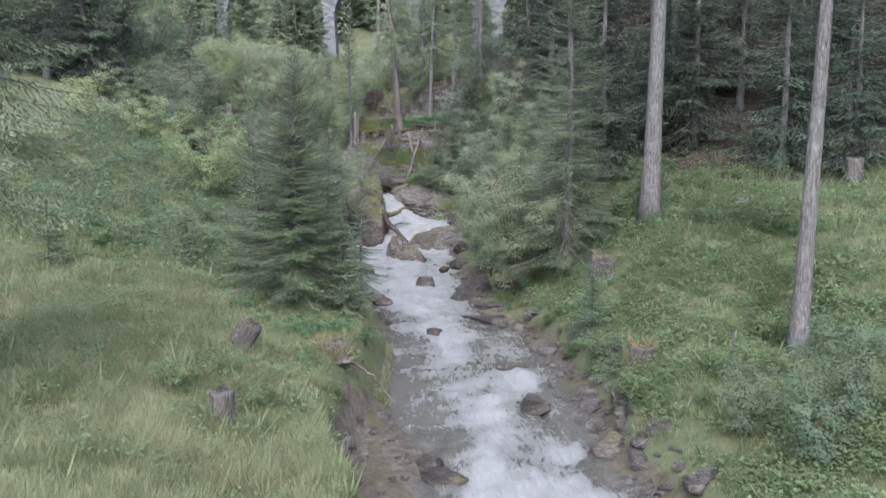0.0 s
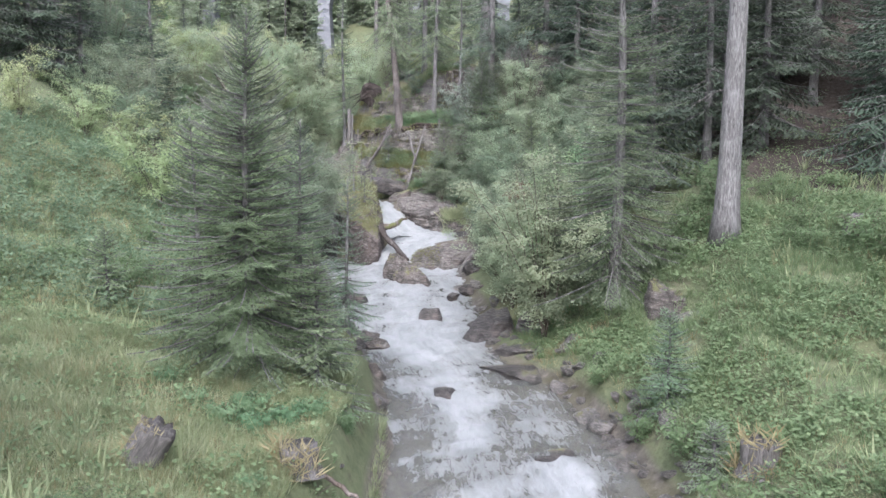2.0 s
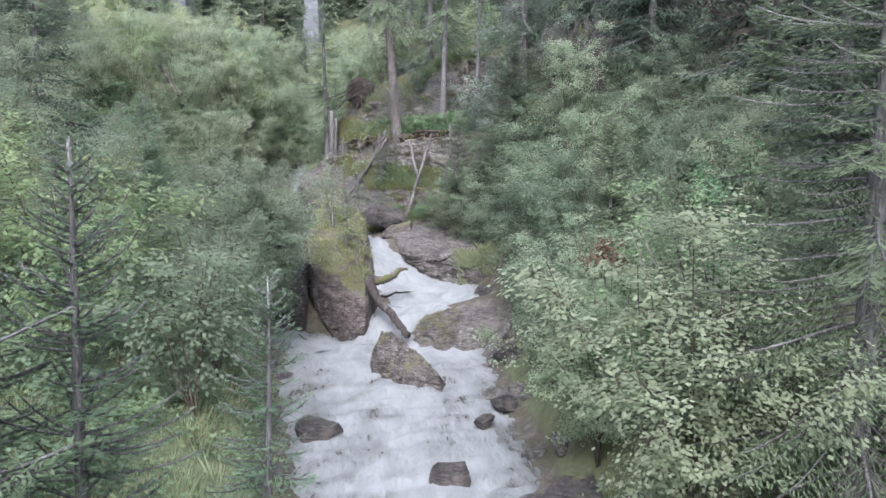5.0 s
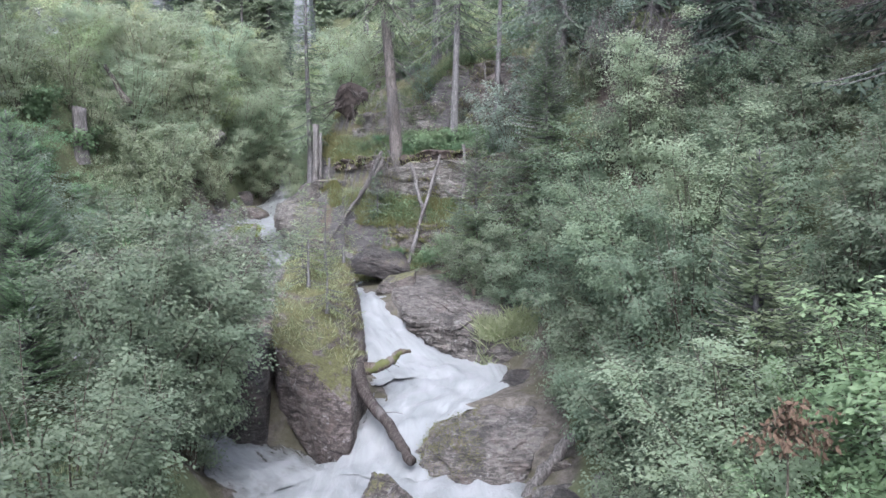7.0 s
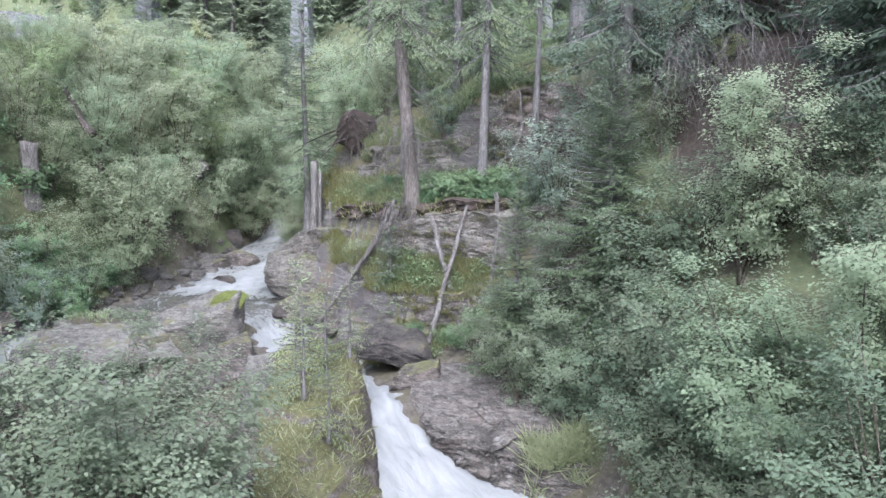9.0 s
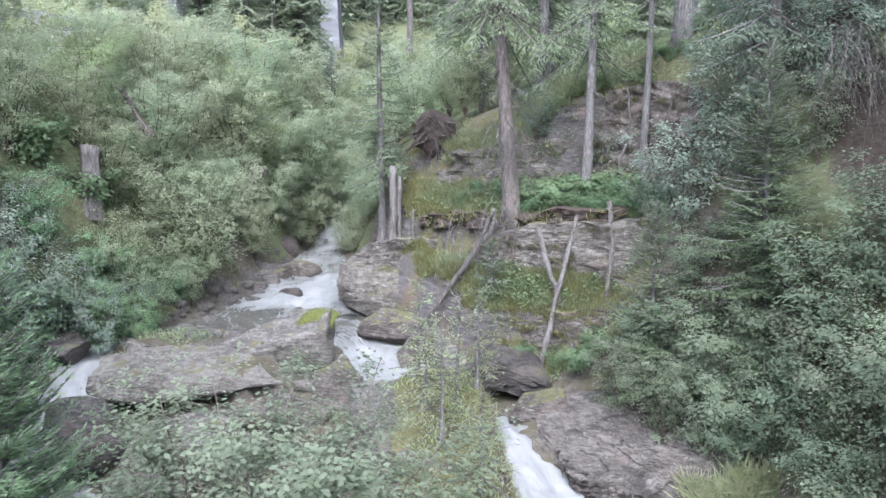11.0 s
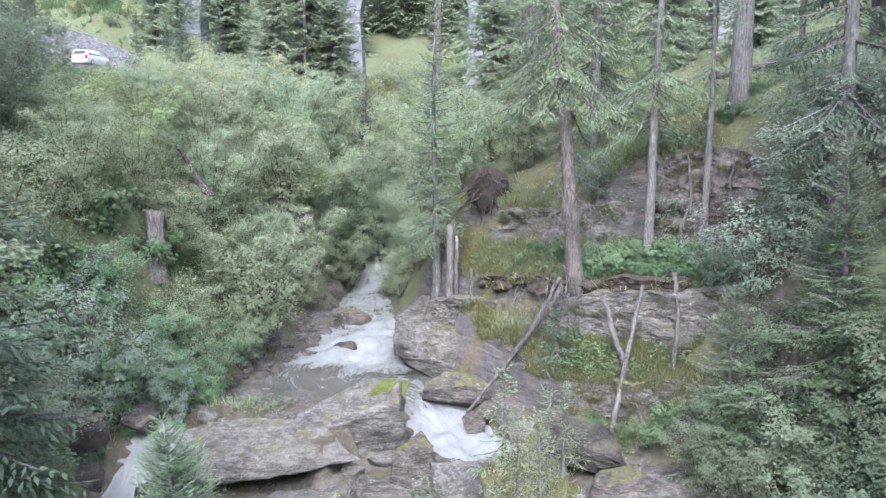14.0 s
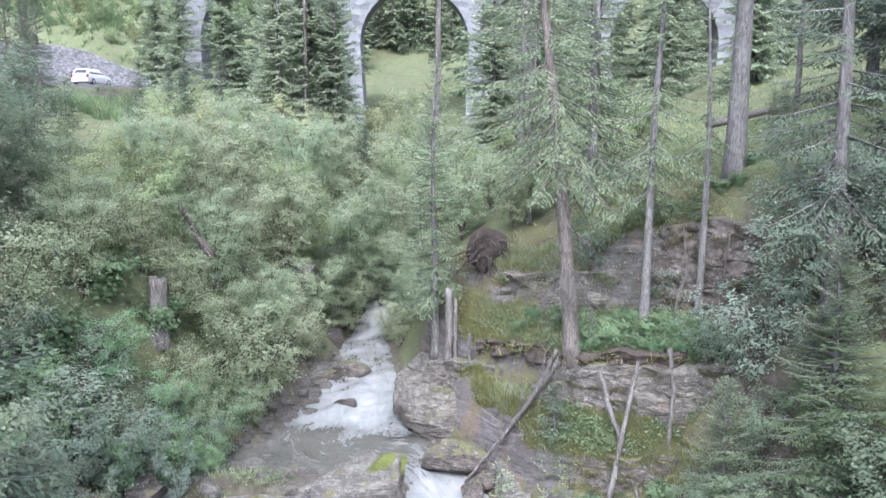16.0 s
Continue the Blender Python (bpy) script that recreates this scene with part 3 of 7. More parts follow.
def build_ground():
    gx = spread(-17, 10, 0.22, -420, 420)
    gy = spread(9, 64, 0.22, -160, 900)
    # the road and its wall need closer lines
    gx = np.union1d(gx, np.arange(-58, -20, 1.3))
    gy = np.union1d(gy, np.concatenate([np.arange(98, 124, 0.55), np.arange(66, 98, 1.2)]))
    X, Y = np.meshgrid(gx, gy)
    x, y = X.ravel(), Y.ravel()
    z, edge = land(x, y)
    me = mesh_from("ground", np.stack([x, y, z], 1), grid_faces(len(gy), len(gx)))
    stony = np.clip((x + 6.5) / 0.8, 0, 1) * np.clip((1.5 - x) / 0.5, 0, 1) * np.clip((y - 36.5) / 1, 0, 1) * np.clip((47.6 - y) / 0.6, 0, 1)
    stony = np.maximum(stony, np.clip((x + 12.6) / 0.6, 0, 1) * np.clip((-5 - x) / 0.6, 0, 1) * np.clip((y - 42.5) / 1, 0, 1) * np.clip((50.2 - y) / 0.8, 0, 1))
    stony = np.maximum(stony, np.clip((x + 11.0) / 0.5, 0, 1) * np.clip((-8 - x) / 0.5, 0, 1) * np.clip((y - 49.5) / 0.8, 0, 1) * np.clip((58.5 - y) / 1, 0, 1))
    scree = np.clip(1.25 - np.hypot((x + 35.4) / 2.4, (y - 105.4) / 2.2), 0, 1)
    stony = np.maximum(stony, scree)
    put_attr(me, "bed", np.maximum(np.clip(1 - edge / np.where(x > 1, 0.65, 0.5), 0, 1), stony))
    rocky = np.clip((x + 7.5) / 1, 0, 1) * np.clip((2.2 - x) / 1, 0, 1) * np.clip((y - 46) / 2, 0, 1) * np.clip((57 - y) / 2, 0, 1)
    put_attr(me, "rocky", rocky)
    path = np.exp(-(((x - 8.9 - (y - 28) * 0.33) / 0.9) ** 2)) * np.clip((y - 24.5) / 3, 0, 1) * np.clip((46 - y) / 6, 0, 1)
    woods = 1.5 * np.clip((x - 6.0) / 3, 0, 1) * np.clip((y - 24.5) / 3, 0, 1) * np.clip((70 - y) / 10, 0, 1)
    woods = np.maximum(woods, 1.6 * np.clip((x - 2.2) / 1, 0, 1) * np.clip((y - 40) / 3, 0, 1) * np.clip((51 - y) / 3, 0, 1))
    woods = np.maximum(woods, np.clip((-15 - x) / 4, 0, 1) * np.clip((y - 36) / 4, 0, 1) * np.clip((52 - y) / 4, 0, 1))
    put_attr(me, "litter", np.clip(np.maximum(path, 0.55 * woods), 0, 1))
    me.materials.append(MAT_GROUND)
    tagged(new("ground", me), "grassy wooded valley floor with rocky banks", "ground", kind="structure")


# white threads and cascades in the clear lower reach: x, y, radius, strength
THREADS = [(-0.9, 29.5, 1.1, 0.20), (-0.6, 26.7, 0.8, 0.26), (-0.25, 24.4, 0.75, 0.28), (0.0, 22.7, 0.6, 0.26), (0.15, 21.2, 0.55, 0.25), (0.3, 20.2, 0.5, 0.25), (0.75, 18.7, 0.55, 0.33), (0.2, 18.4, 0.4, 0.20), (1.9, 19.3, 0.6, 0.40), (1.7, 18.5, 0.5, 0.33), (1.1, 17.4, 0.5, 0.33), (0.9, 16.4, 0.45, 0.23), (0.6, 15.2, 0.45, 0.26), (1.0, 14.2, 0.6, 0.40), (1.5, 13.3, 0.6, 0.40), (2.3, 14.9, 0.45, 0.23), (0.6, 13.2, 0.5, 0.30), (2.6, 12.6, 0.6, 0.20), (-1.5, 15.9, 0.25, 0.26), (0.0, 17.0, 0.5, 0.15), (1.6, 16.0, 0.5, 0.17), (-0.5, 20.0, 0.6, 0.15), (1.3, 21.5, 0.6, 0.13), (-0.6, 22.0, 0.6, 0.15), (2.3, 13.3, 0.5, 0.17)]


def build_water():
    names = {"lower": "stream_lower", "upper": "stream_upper", "side": "stream_side"}
    for key, (s, c) in CHANNELS.items():
        d = np.gradient(c[:, :2], axis=0)
        d /= np.linalg.norm(d, axis=1)[:, None] + 1e-9
        nrm = np.stack([d[:, 1], -d[:, 0]], 1)
        across = np.linspace(-1, 1, 25)
        w = (c[:, 3] + 0.28)[:, None] * across[None, :]
        x = c[:, 0, None] + nrm[:, 0, None] * w
        y = c[:, 1, None] + nrm[:, 1, None] * w
        foam = np.repeat(c[:, 4, None], 25, 1)
        rough = 0.035 + 0.09 * foam
        z = c[:, 2, None] + rough * (wobble(x.ravel(), y.ravel(), 1.1, 21).reshape(x.shape) + 0.6 * wobble(x.ravel(), y.ravel(), 0.45, 22).reshape(x.shape)) - 0.04 * across[None, :] ** 2
        foam = foam + (0.26 * wobble(x.ravel(), y.ravel(), 2.4, 23) + 0.2 * wobble(x.ravel(), y.ravel(), 1.0, 24)).reshape(x.shape) - 0.25 * np.abs(across[None, :]) ** 3
        for tx, ty, tr, gain in THREADS:
            near = np.exp(-(((x - tx) / tr) ** 2) - ((y - ty) / (1.5 * tr)) ** 2)
            foam = foam + gain * near
            z = z + 0.1 * gain * near * (1 + wobble(x.ravel(), y.ravel(), 0.5, 25).reshape(x.shape))
        me = mesh_from(names[key], np.stack([x, y, z], -1).reshape(-1, 3), grid_faces(len(s), 25))
        put_attr(me, "foam", foam.ravel())
        uv = me.uv_layers.new(name="flow")
        uvs = np.stack([w, np.repeat(s[:, None], 25, 1)], -1).reshape(-1, 2)
        loops = np.zeros(len(me.loops), np.int32)
        me.loops.foreach_get("vertex_index", loops)
        uv.data.foreach_set("uv", uvs[loops].ravel().astype(np.float32))
        me.materials.append(MAT_WATER)
        tagged(new(names[key], me), "white foaming water rushing between boulders", "water", kind="structure")


build_ground()
build_water()


# ---- makers ----
def part(name, me, material, parent, label=""):
    """Links a mesh as one part under a thing or under a part."""
    if not me.materials:
        me.materials.append(material)
    ob = new(name, me)
    ob.parent = parent
    if label:
        ob["label"] = label
    return ob


def thing(name, label, category, m, group=""):
    e = new(name)
    e.empty_display_size = 0.1
    e.matrix_basis = m
    return tagged(e, label, category, group)


def leaves_mesh(name, C, D, N, L, W):
    """Kite-shaped leaves: base points, directions, normals, lengths and widths."""
    n = len(C)
    D = D / (np.linalg.norm(D, axis=1)[:, None] + 1e-9)
    S = np.cross(D, N)
    S /= np.linalg.norm(S, axis=1)[:, None] + 1e-9
    L, W = np.asarray(L)[:, None], np.asarray(W)[:, None]
    v = np.stack([C, C + D * L * 0.45 + S * W * 0.5, C + D * L, C + D * L * 0.45 - S * W * 0.5], 1).reshape(-1, 3)
    me = bpy.data.meshes.new(name)
    me.vertices.add(4 * n)
    me.vertices.foreach_set("co", v.astype(np.float32).ravel())
    me.loops.add(4 * n)
    me.loops.foreach_set("vertex_index", np.arange(4 * n, dtype=np.int32))
    me.polygons.add(n)
    me.polygons.foreach_set("loop_start", np.arange(0, 4 * n, 4, dtype=np.int32))
    me.update(calc_edges=True)
    return me


def tubes_mesh(name, lines, sides=6):
    """Tapered tubes along polylines, each a list of (x, y, z, radius), joined in one mesh."""
    verts, faces = [], []
    ang = np.arange(sides) * 2 * np.pi / sides
    for line in lines:
        a = np.asarray(line, float)
        p = a[:, :3]
        t = np.gradient(p, axis=0)
        t /= np.linalg.norm(t, axis=1)[:, None] + 1e-9
        ref = np.array([0.31, 0.17, 0.93]) if abs(t[0, 2]) < 0.8 else np.array([1.0, 0.2, 0.1])
        u = np.cross(t, ref)
        u /= np.linalg.norm(u, axis=1)[:, None] + 1e-9
        w = np.cross(t, u)
        ring = p[:, None] + a[:, 3, None, None] * (np.cos(ang)[None, :, None] * u[:, None] + np.sin(ang)[None, :, None] * w[:, None])
        o = len(verts)
        verts.extend(ring.reshape(-1, 3).tolist())
        for r in range(len(a) - 1):
            for k in range(sides):
                k2 = (k + 1) % sides
                faces.append((o + r * sides + k, o + r * sides + k2, o + (r + 1) * sides + k2, o + (r + 1) * sides + k))
        faces.append(tuple(o + k for k in range(sides))[::-1])
        faces.append(tuple(o + (len(a) - 1) * sides + k for k in range(sides)))
    return mesh_from(name, verts, faces)


def trunk_line(h, r, bend, rng, flare=1.5, n=14, top=0.12):
    """A trunk's axis: flared foot, slight bends, taper."""
    f = np.linspace(0, 1, n) ** 1.25
    ph = rng.uniform(0, 6.28, 2)
    x = bend[0] * f + 0.012 * h * np.sin(f * 5 + ph[0]) * f
    y = bend[1] * f + 0.012 * h * np.sin(f * 4 + ph[1]) * f
    rad = r * (1 - (1 - top) * f) * (1 + (flare - 1) * np.exp(-f * h / (1.6 * r + 0.1)))
    return np.stack([x, y, f * h - 0.15 * (1 - f), rad], 1)


def spruce_parts(h, reach, clear, seed, spacing=0.2, per=7, twig=0.09, spray=0.11, width=0.034, droop=0.25, radius=None, dead=0, bend=(0, 0), thin=0.0, top_h=None, show=1, limb=1.0):
    """Meshes of a spruce: trunk, limbs, crown of needle sprays, and dry lower limbs."""
    rng = np.random.RandomState(seed)
    radius = radius or 0.012 * h + 0.02
    axis = trunk_line(h, radius, bend, rng)
    trunk = tubes_mesh("trunk", [axis], 10)
    lims, dry, C, D, N = [], [], [], [], []
    z = clear
    zmax = top_h or h
    while z < zmax * 0.985:
        g = (h - z) / (h - clear)
        n = max(4, int(round(per * (0.65 + 0.35 * g))))
        for b in range(n):
            if rng.rand() < thin:
                continue
            L = reach * g ** 0.8 * rng.uniform(0.62, 1.12) + 0.06
            az = rng.uniform(0, 6.283)
            zz = z + rng.uniform(-0.5, 0.5) * spacing
            ax, ay = np.interp(zz, axis[:, 2], axis[:, 0]), np.interp(zz, axis[:, 2], axis[:, 1])
            m = 5 if L < 1.3 else 7
            s = np.linspace(0, 1, m)
            rise = (0.55 * (1 - g) - droop * g - 0.06)
            up = L * (rise * s - 0.28 * s ** 2 * g + 0.24 * s ** 3) + 0.02 * rng.randn()
            out = np.stack([ax + np.cos(az) * L * s, ay + np.sin(az) * L * s, zz + up], 1)
            lims.append(np.concatenate([out, (limb * (0.006 + 0.011 * L * (1 - s * 0.85)))[:, None]], 1))
            q = np.arange(0.14, 1.0, twig / L) + rng.uniform(0, 0.02)
            q = q[q < 1]
            if len(q) == 0:
                continue
            base = np.stack([np.interp(q, s, out[:, k]) for k in range(3)], 1)
            tang = np.stack([np.interp(q, s, np.gradient(out[:, k])) for k in range(3)], 1)
            tang /= np.linalg.norm(tang, axis=1)[:, None]
            tl = np.clip(0.5 * L * (1.06 - q) * (0.35 + q * 0.9), 0.06, 0.55)
            for side in (-1, 1):
                a = side * (0.95 + 0.25 * rng.rand(len(q)))
                ca, sa = np.cos(a), np.sin(a)
                dirs = np.stack([tang[:, 0] * ca - tang[:, 1] * sa, tang[:, 0] * sa + tang[:, 1] * ca, tang[:, 2] - 0.22 - 0.25 * rng.rand(len(q))], 1)
                dirs /= np.linalg.norm(dirs, axis=1)[:, None]
                k = int(np.ceil(tl.max() / (spray * 0.62)))
                for j in range(k):
                    d = j * spray * 0.62
                    ok = d < tl
                    if not ok.any():
                        break
                    turn = rng.uniform(-0.55, 0.55, ok.sum())
                    dd = dirs[ok].copy()
                    dd[:, 0], dd[:, 1] = dd[:, 0] * np.cos(turn) - dd[:, 1] * np.sin(turn), dd[:, 0] * np.sin(turn) + dd[:, 1] * np.cos(turn)
                    C.append(base[ok] + dirs[ok] * d + rng.normal(0, 0.012, (ok.sum(), 3)))
                    D.append(dd)
                    N.append(np.stack([rng.normal(0, 0.45, ok.sum()), rng.normal(0, 0.45, ok.sum()), np.ones(ok.sum())], 1))
            C.append(base)
            D.append(tang + rng.normal(0, 0.12, tang.shape))
            N.append(np.stack([rng.normal(0, 0.4, len(q)), rng.normal(0, 0.4, len(q)), np.ones(len(q))], 1))
        z += spacing * (0.55 + 0.45 * g)
    for _ in range(dead):
        zz = rng.uniform(0.25, 1.0) * max(clear, 0.8) + rng.uniform(0, 0.15 * h)
        L, az = rng.uniform(0.35, 1.0) * reach * 0.7, rng.uniform(0, 6.283)
        s = np.linspace(0, 1, 7)
        ax, ay = np.interp(zz, axis[:, 2], axis[:, 0]), np.interp(zz, axis[:, 2], axis[:, 1])
        p = np.stack([ax + np.cos(az + 0.3 * s) * L * s, ay + np.sin(az + 0.3 * s) * L * s, zz - L * (0.1 * s + 0.45 * s ** 2), 0.016 * (1.1 - s)], 1)
        dry.append(p)
        for q in (2, 3, 4, 5):
            a2 = az + rng.choice([-0.9, 0.9])
            l2 = L * 0.35 * (1.2 - q / 6)
            s2 = np.linspace(0, 1, 4)
            dry.append(np.stack([p[q, 0] + np.cos(a2) * l2 * s2, p[q, 1] + np.sin(a2) * l2 * s2, p[q, 2] - l2 * 0.5 * s2, 0.006 * (1.15 - s2)], 1))
    C, D, N = np.concatenate(C), np.concatenate(D), np.concatenate(N)
    n = len(C)
    crown = leaves_mesh("crown", C, D, N, rng.uniform(0.75, 1.35, n) * spray, rng.uniform(0.75, 1.3, n) * width)
    return trunk, tubes_mesh("limbs", lims[::show], 3), crown, tubes_mesh("dry_limbs", dry, 4) if dry else None, n


def spruce(m, label, needles, bark, name="spruce_tree", group="", **kw):
    t = thing(name, label, "tree", m, group)
    trunk, limbs, crown, dry, n = spruce_parts(**kw)
    part("trunk", trunk, bark, t)
    tagged(part("limb_work", limbs, bark, t), kind="stuff")
    part("crown", crown, needles, t)
    if dry:
        tagged(part("dry_limb_work", dry, MAT_DEADWOOD, t, "bare grey drooping dead branches"), kind="stuff")
    return t


def shrub_parts(h, reach, stems, shoots, leaves, leaf, seed, lean=(0, 0), ratio=0.6, up=0.35):
    """Meshes of a broad-leaved bush or small tree: stems with side shoots, and leaves along the shoots."""
    rng = np.random.RandomState(seed)
    lines, C, D, N = [], [], [], []
    for k in range(stems):
        az = 6.283 * (k + rng.uniform(-0.35, 0.35)) / stems
        hh, rr = h * rng.uniform(0.72, 1.04), reach * rng.uniform(0.3, 1.0)
        s = np.linspace(0, 1, 9)
        px = np.cos(az) * rr * s ** 1.4 + lean[0] * s * s
        py = np.sin(az) * rr * s ** 1.4 + lean[1] * s * s
        pz = hh * (s - 0.16 * s * s * (rr / reach)) - 0.1 * (1 - s)
        p = np.stack([px, py, pz], 1) + rng.normal(0, 0.025 * h ** 0.5, (9, 3)) * s[:, None]
        lines.append(np.concatenate([p, (0.0055 * h * (1.1 - s) + 0.003)[:, None]], 1))
        for j in range(shoots):
            q = rng.uniform(0.12, 1.0) ** 0.75
            o = np.array([np.interp(q, s, p[:, i]) for i in range(3)])
            a2 = az + rng.normal(0, 1.25)
            l2 = reach * rng.uniform(0.18, 0.52) * (1.15 - 0.45 * q)
            dirn = np.array([np.cos(a2), np.sin(a2), rng.uniform(-0.15, 0.75) * up * 2])
            e = o + dirn * l2
            mid = (o + e) / 2 + np.array([0, 0, 0.06 * l2])
            end = e - np.array([0, 0, 0.1 * l2])
            lines.append(np.array([[*o, 0.005], [*mid, 0.004], [*end, 0.002]]))
            n = max(6, int(leaves * rng.uniform(0.6, 1.3)))
            f = rng.uniform(0.1, 1.08, n)
            pos = o + (end - o) * f[:, None] + rng.normal(0, 0.06 + 0.07 * l2, (n, 3)) * np.array([1, 1, 0.8])
            C.append(pos)
            D.append(np.stack([rng.normal(np.cos(a2) * 0.5, 0.7, n), rng.normal(np.sin(a2) * 0.5, 0.7, n), rng.normal(-0.15, 0.35, n)], 1))
            away = pos - np.array([lean[0] * 0.5, lean[1] * 0.5, 0.35 * h])
            away /= np.linalg.norm(away, axis=1)[:, None] + 1e-6
            N.append(0.75 * away + np.stack([rng.normal(0, 0.4, n), rng.normal(0, 0.4, n), np.full(n, 0.55)], 1))
    C, D, N = np.concatenate(C), np.concatenate(D), np.concatenate(N)
    D = D - N * (np.sum(D * N, axis=1) / np.sum(N * N, axis=1))[:, None] * 0.8
    n = len(C)
    L = rng.uniform(0.65, 1.35, n) * leaf
    return tubes_mesh("stems", lines, 3), leaves_mesh("foliage", C, D, N, L, L * ratio)


def shrub(m, label, leaf_mat, name="shrub", category="bush", group="", bark=None, **kw):
    t = thing(name, label, category, m, group)
    stems, foliage = shrub_parts(**kw)
    tagged(part("stem_work", stems, bark or MAT_TWIG, t), kind="stuff")
    part("foliage", foliage, leaf_mat, t)
    return t


def ball(sub):
    bm = bmesh.new()
    bmesh.ops.create_icosphere(bm, subdivisions=sub, radius=1.0)
    v = np.array([x.co[:] for x in bm.verts])
    f = np.array([[x.index for x in k.verts] for k in bm.faces])
    bm.free()
    return v, f


BALLS = {k: ball(k) for k in (3, 4, 5)}


def chance(*keys):
    """A fixed pseudo-random number from 0 to 1 for whole numbers in arrays."""
    t = sum(np.asarray(k, float) * f for k, f in zip(keys, (12.9898, 78.233, 37.719)))
    return np.modf(np.abs(np.sin(t) * 43758.5453))[0]


def roughen(v, amount, seed, dip=(-0.38, -0.2, 0.9), thick=0.16, layers=1.0):
    """Fractured relief pushed outward: broad swells, and layers that step in and out in broken blocks."""
    c = v.mean(0)
    d = v - c
    d /= np.linalg.norm(d, axis=1)[:, None] + 1e-9
    off = Vector((seed * 3.17, seed * 1.71, seed * 0.77))
    k = 0.75 * np.array([noise.fractal(Vector(p) * 1.1 + off, 0.9, 2.1, 4) for p in v])
    wave = np.array([noise.noise(Vector(p) * 1.3 - off) for p in v])
    n = np.array(dip) / np.linalg.norm(dip)
    u = np.cross(n, (0.3, 1.0, 0.1))
    size = float(np.ptp(v, axis=0).max())
    th = min(thick, size * 0.14)
    q = (v @ n + 0.5 * th * wave) / th + seed
    lay, fr = np.floor(q), np.modf(np.abs(q))[0]
    run = (v @ u + 0.15 * wave) / (th * 4.5) + chance(lay, seed) * 7
    block = chance(lay, np.floor(run), seed)
    nxt = chance(lay + 1, np.floor(run), seed)
    s = np.clip((fr - 0.72) / 0.28, 0, 1)
    k = k + layers * (1.1 * ((block * (1 - s) + nxt * s) - 0.5) - 0.35 * (np.abs(fr - 0.86) < 0.12))
    th2 = th * 0.38
    q2 = (v @ n + 0.9 * th2 * wave) / th2 + 3.1 * seed
    lay2 = np.floor(q2)
    k = k + layers * 0.75 * (chance(lay2, np.floor((v @ u) / (th * 2.3) + chance(lay2, seed + 2) * 5), seed + 1) - 0.5)
    return v + d * k[:, None] * amount


def rock_mesh(dims, seed, sub=4, flat=11, amount=0.05):
    """A boulder: a ball cut by several planes, stretched, then fractured."""
    rng = np.random.RandomState(seed)
    v, f = BALLS[sub]
    v = v.copy()
    for _ in range(flat):
        n = rng.normal(size=3)
        n /= np.linalg.norm(n)
        lim = rng.uniform(0.42, 0.74)
        over = v @ n - lim
        v -= np.clip(over, 0, None)[:, None] * n
    v = v * np.array(dims) * 0.72
    me = mesh_from("boulder", roughen(v, amount * min(1.0, max(dims)) * 1.6, seed, layers=0.3), f)
    me.set_sharp_from_angle(angle=radians(38))
    return me


def boulder(x, y, z, dims, seed, mat, label, turn=(0, 0, 0), sub=4, group="", flat=11):
    me = rock_mesh(dims, seed, sub, flat)
    me.materials.append(mat)
    ob = new("boulder", me)
    ob.matrix_basis = pose(x, y, z, *turn)
    return tagged(ob, label, "rock", group)


def hull_rock(corners, seed, mat, label, amount=0.07, cuts=6, dip=(-0.38, -0.2, 0.9), thick=0.16, fine=0.1, layers=0.6):
    """A slab or block given by its corners, its faces divided and fractured."""
    bm = bmesh.new()
    for c in corners:
        bm.verts.new(c)
    bmesh.ops.convex_hull(bm, input=bm.verts[:])
    loose = [v for v in bm.verts if not v.link_faces]
    bmesh.ops.delete(bm, geom=loose, context="VERTS")
    bmesh.ops.triangulate(bm, faces=bm.faces[:])
    for _ in range(cuts):
        long = [e for e in bm.edges if e.calc_length() > fine]
        if not long:
            break
        bmesh.ops.subdivide_edges(bm, edges=long, cuts=1)
        bmesh.ops.triangulate(bm, faces=bm.faces[:])
    bmesh.ops.smooth_vert(bm, verts=bm.verts[:], factor=0.5, use_axis_x=True, use_axis_y=True, use_axis_z=True)
    bmesh.ops.smooth_vert(bm, verts=bm.verts[:], factor=0.5, use_axis_x=True, use_axis_y=True, use_axis_z=True)
    v = np.array([k.co[:] for k in bm.verts])
    c = v.mean(0)
    v = roughen(v - c, amount, seed, dip, thick, layers)
    for k, p in zip(bm.verts, v):
        k.co = p
    me = bpy.data.meshes.new("boulder")
    bm.to_mesh(me)
    bm.free()
    me.shade_smooth()
    me.set_sharp_from_angle(angle=radians(50))
    me.materials.append(mat)
    ob = new("boulder", me)
    ob.location = c
    return tagged(ob, label, "rock")


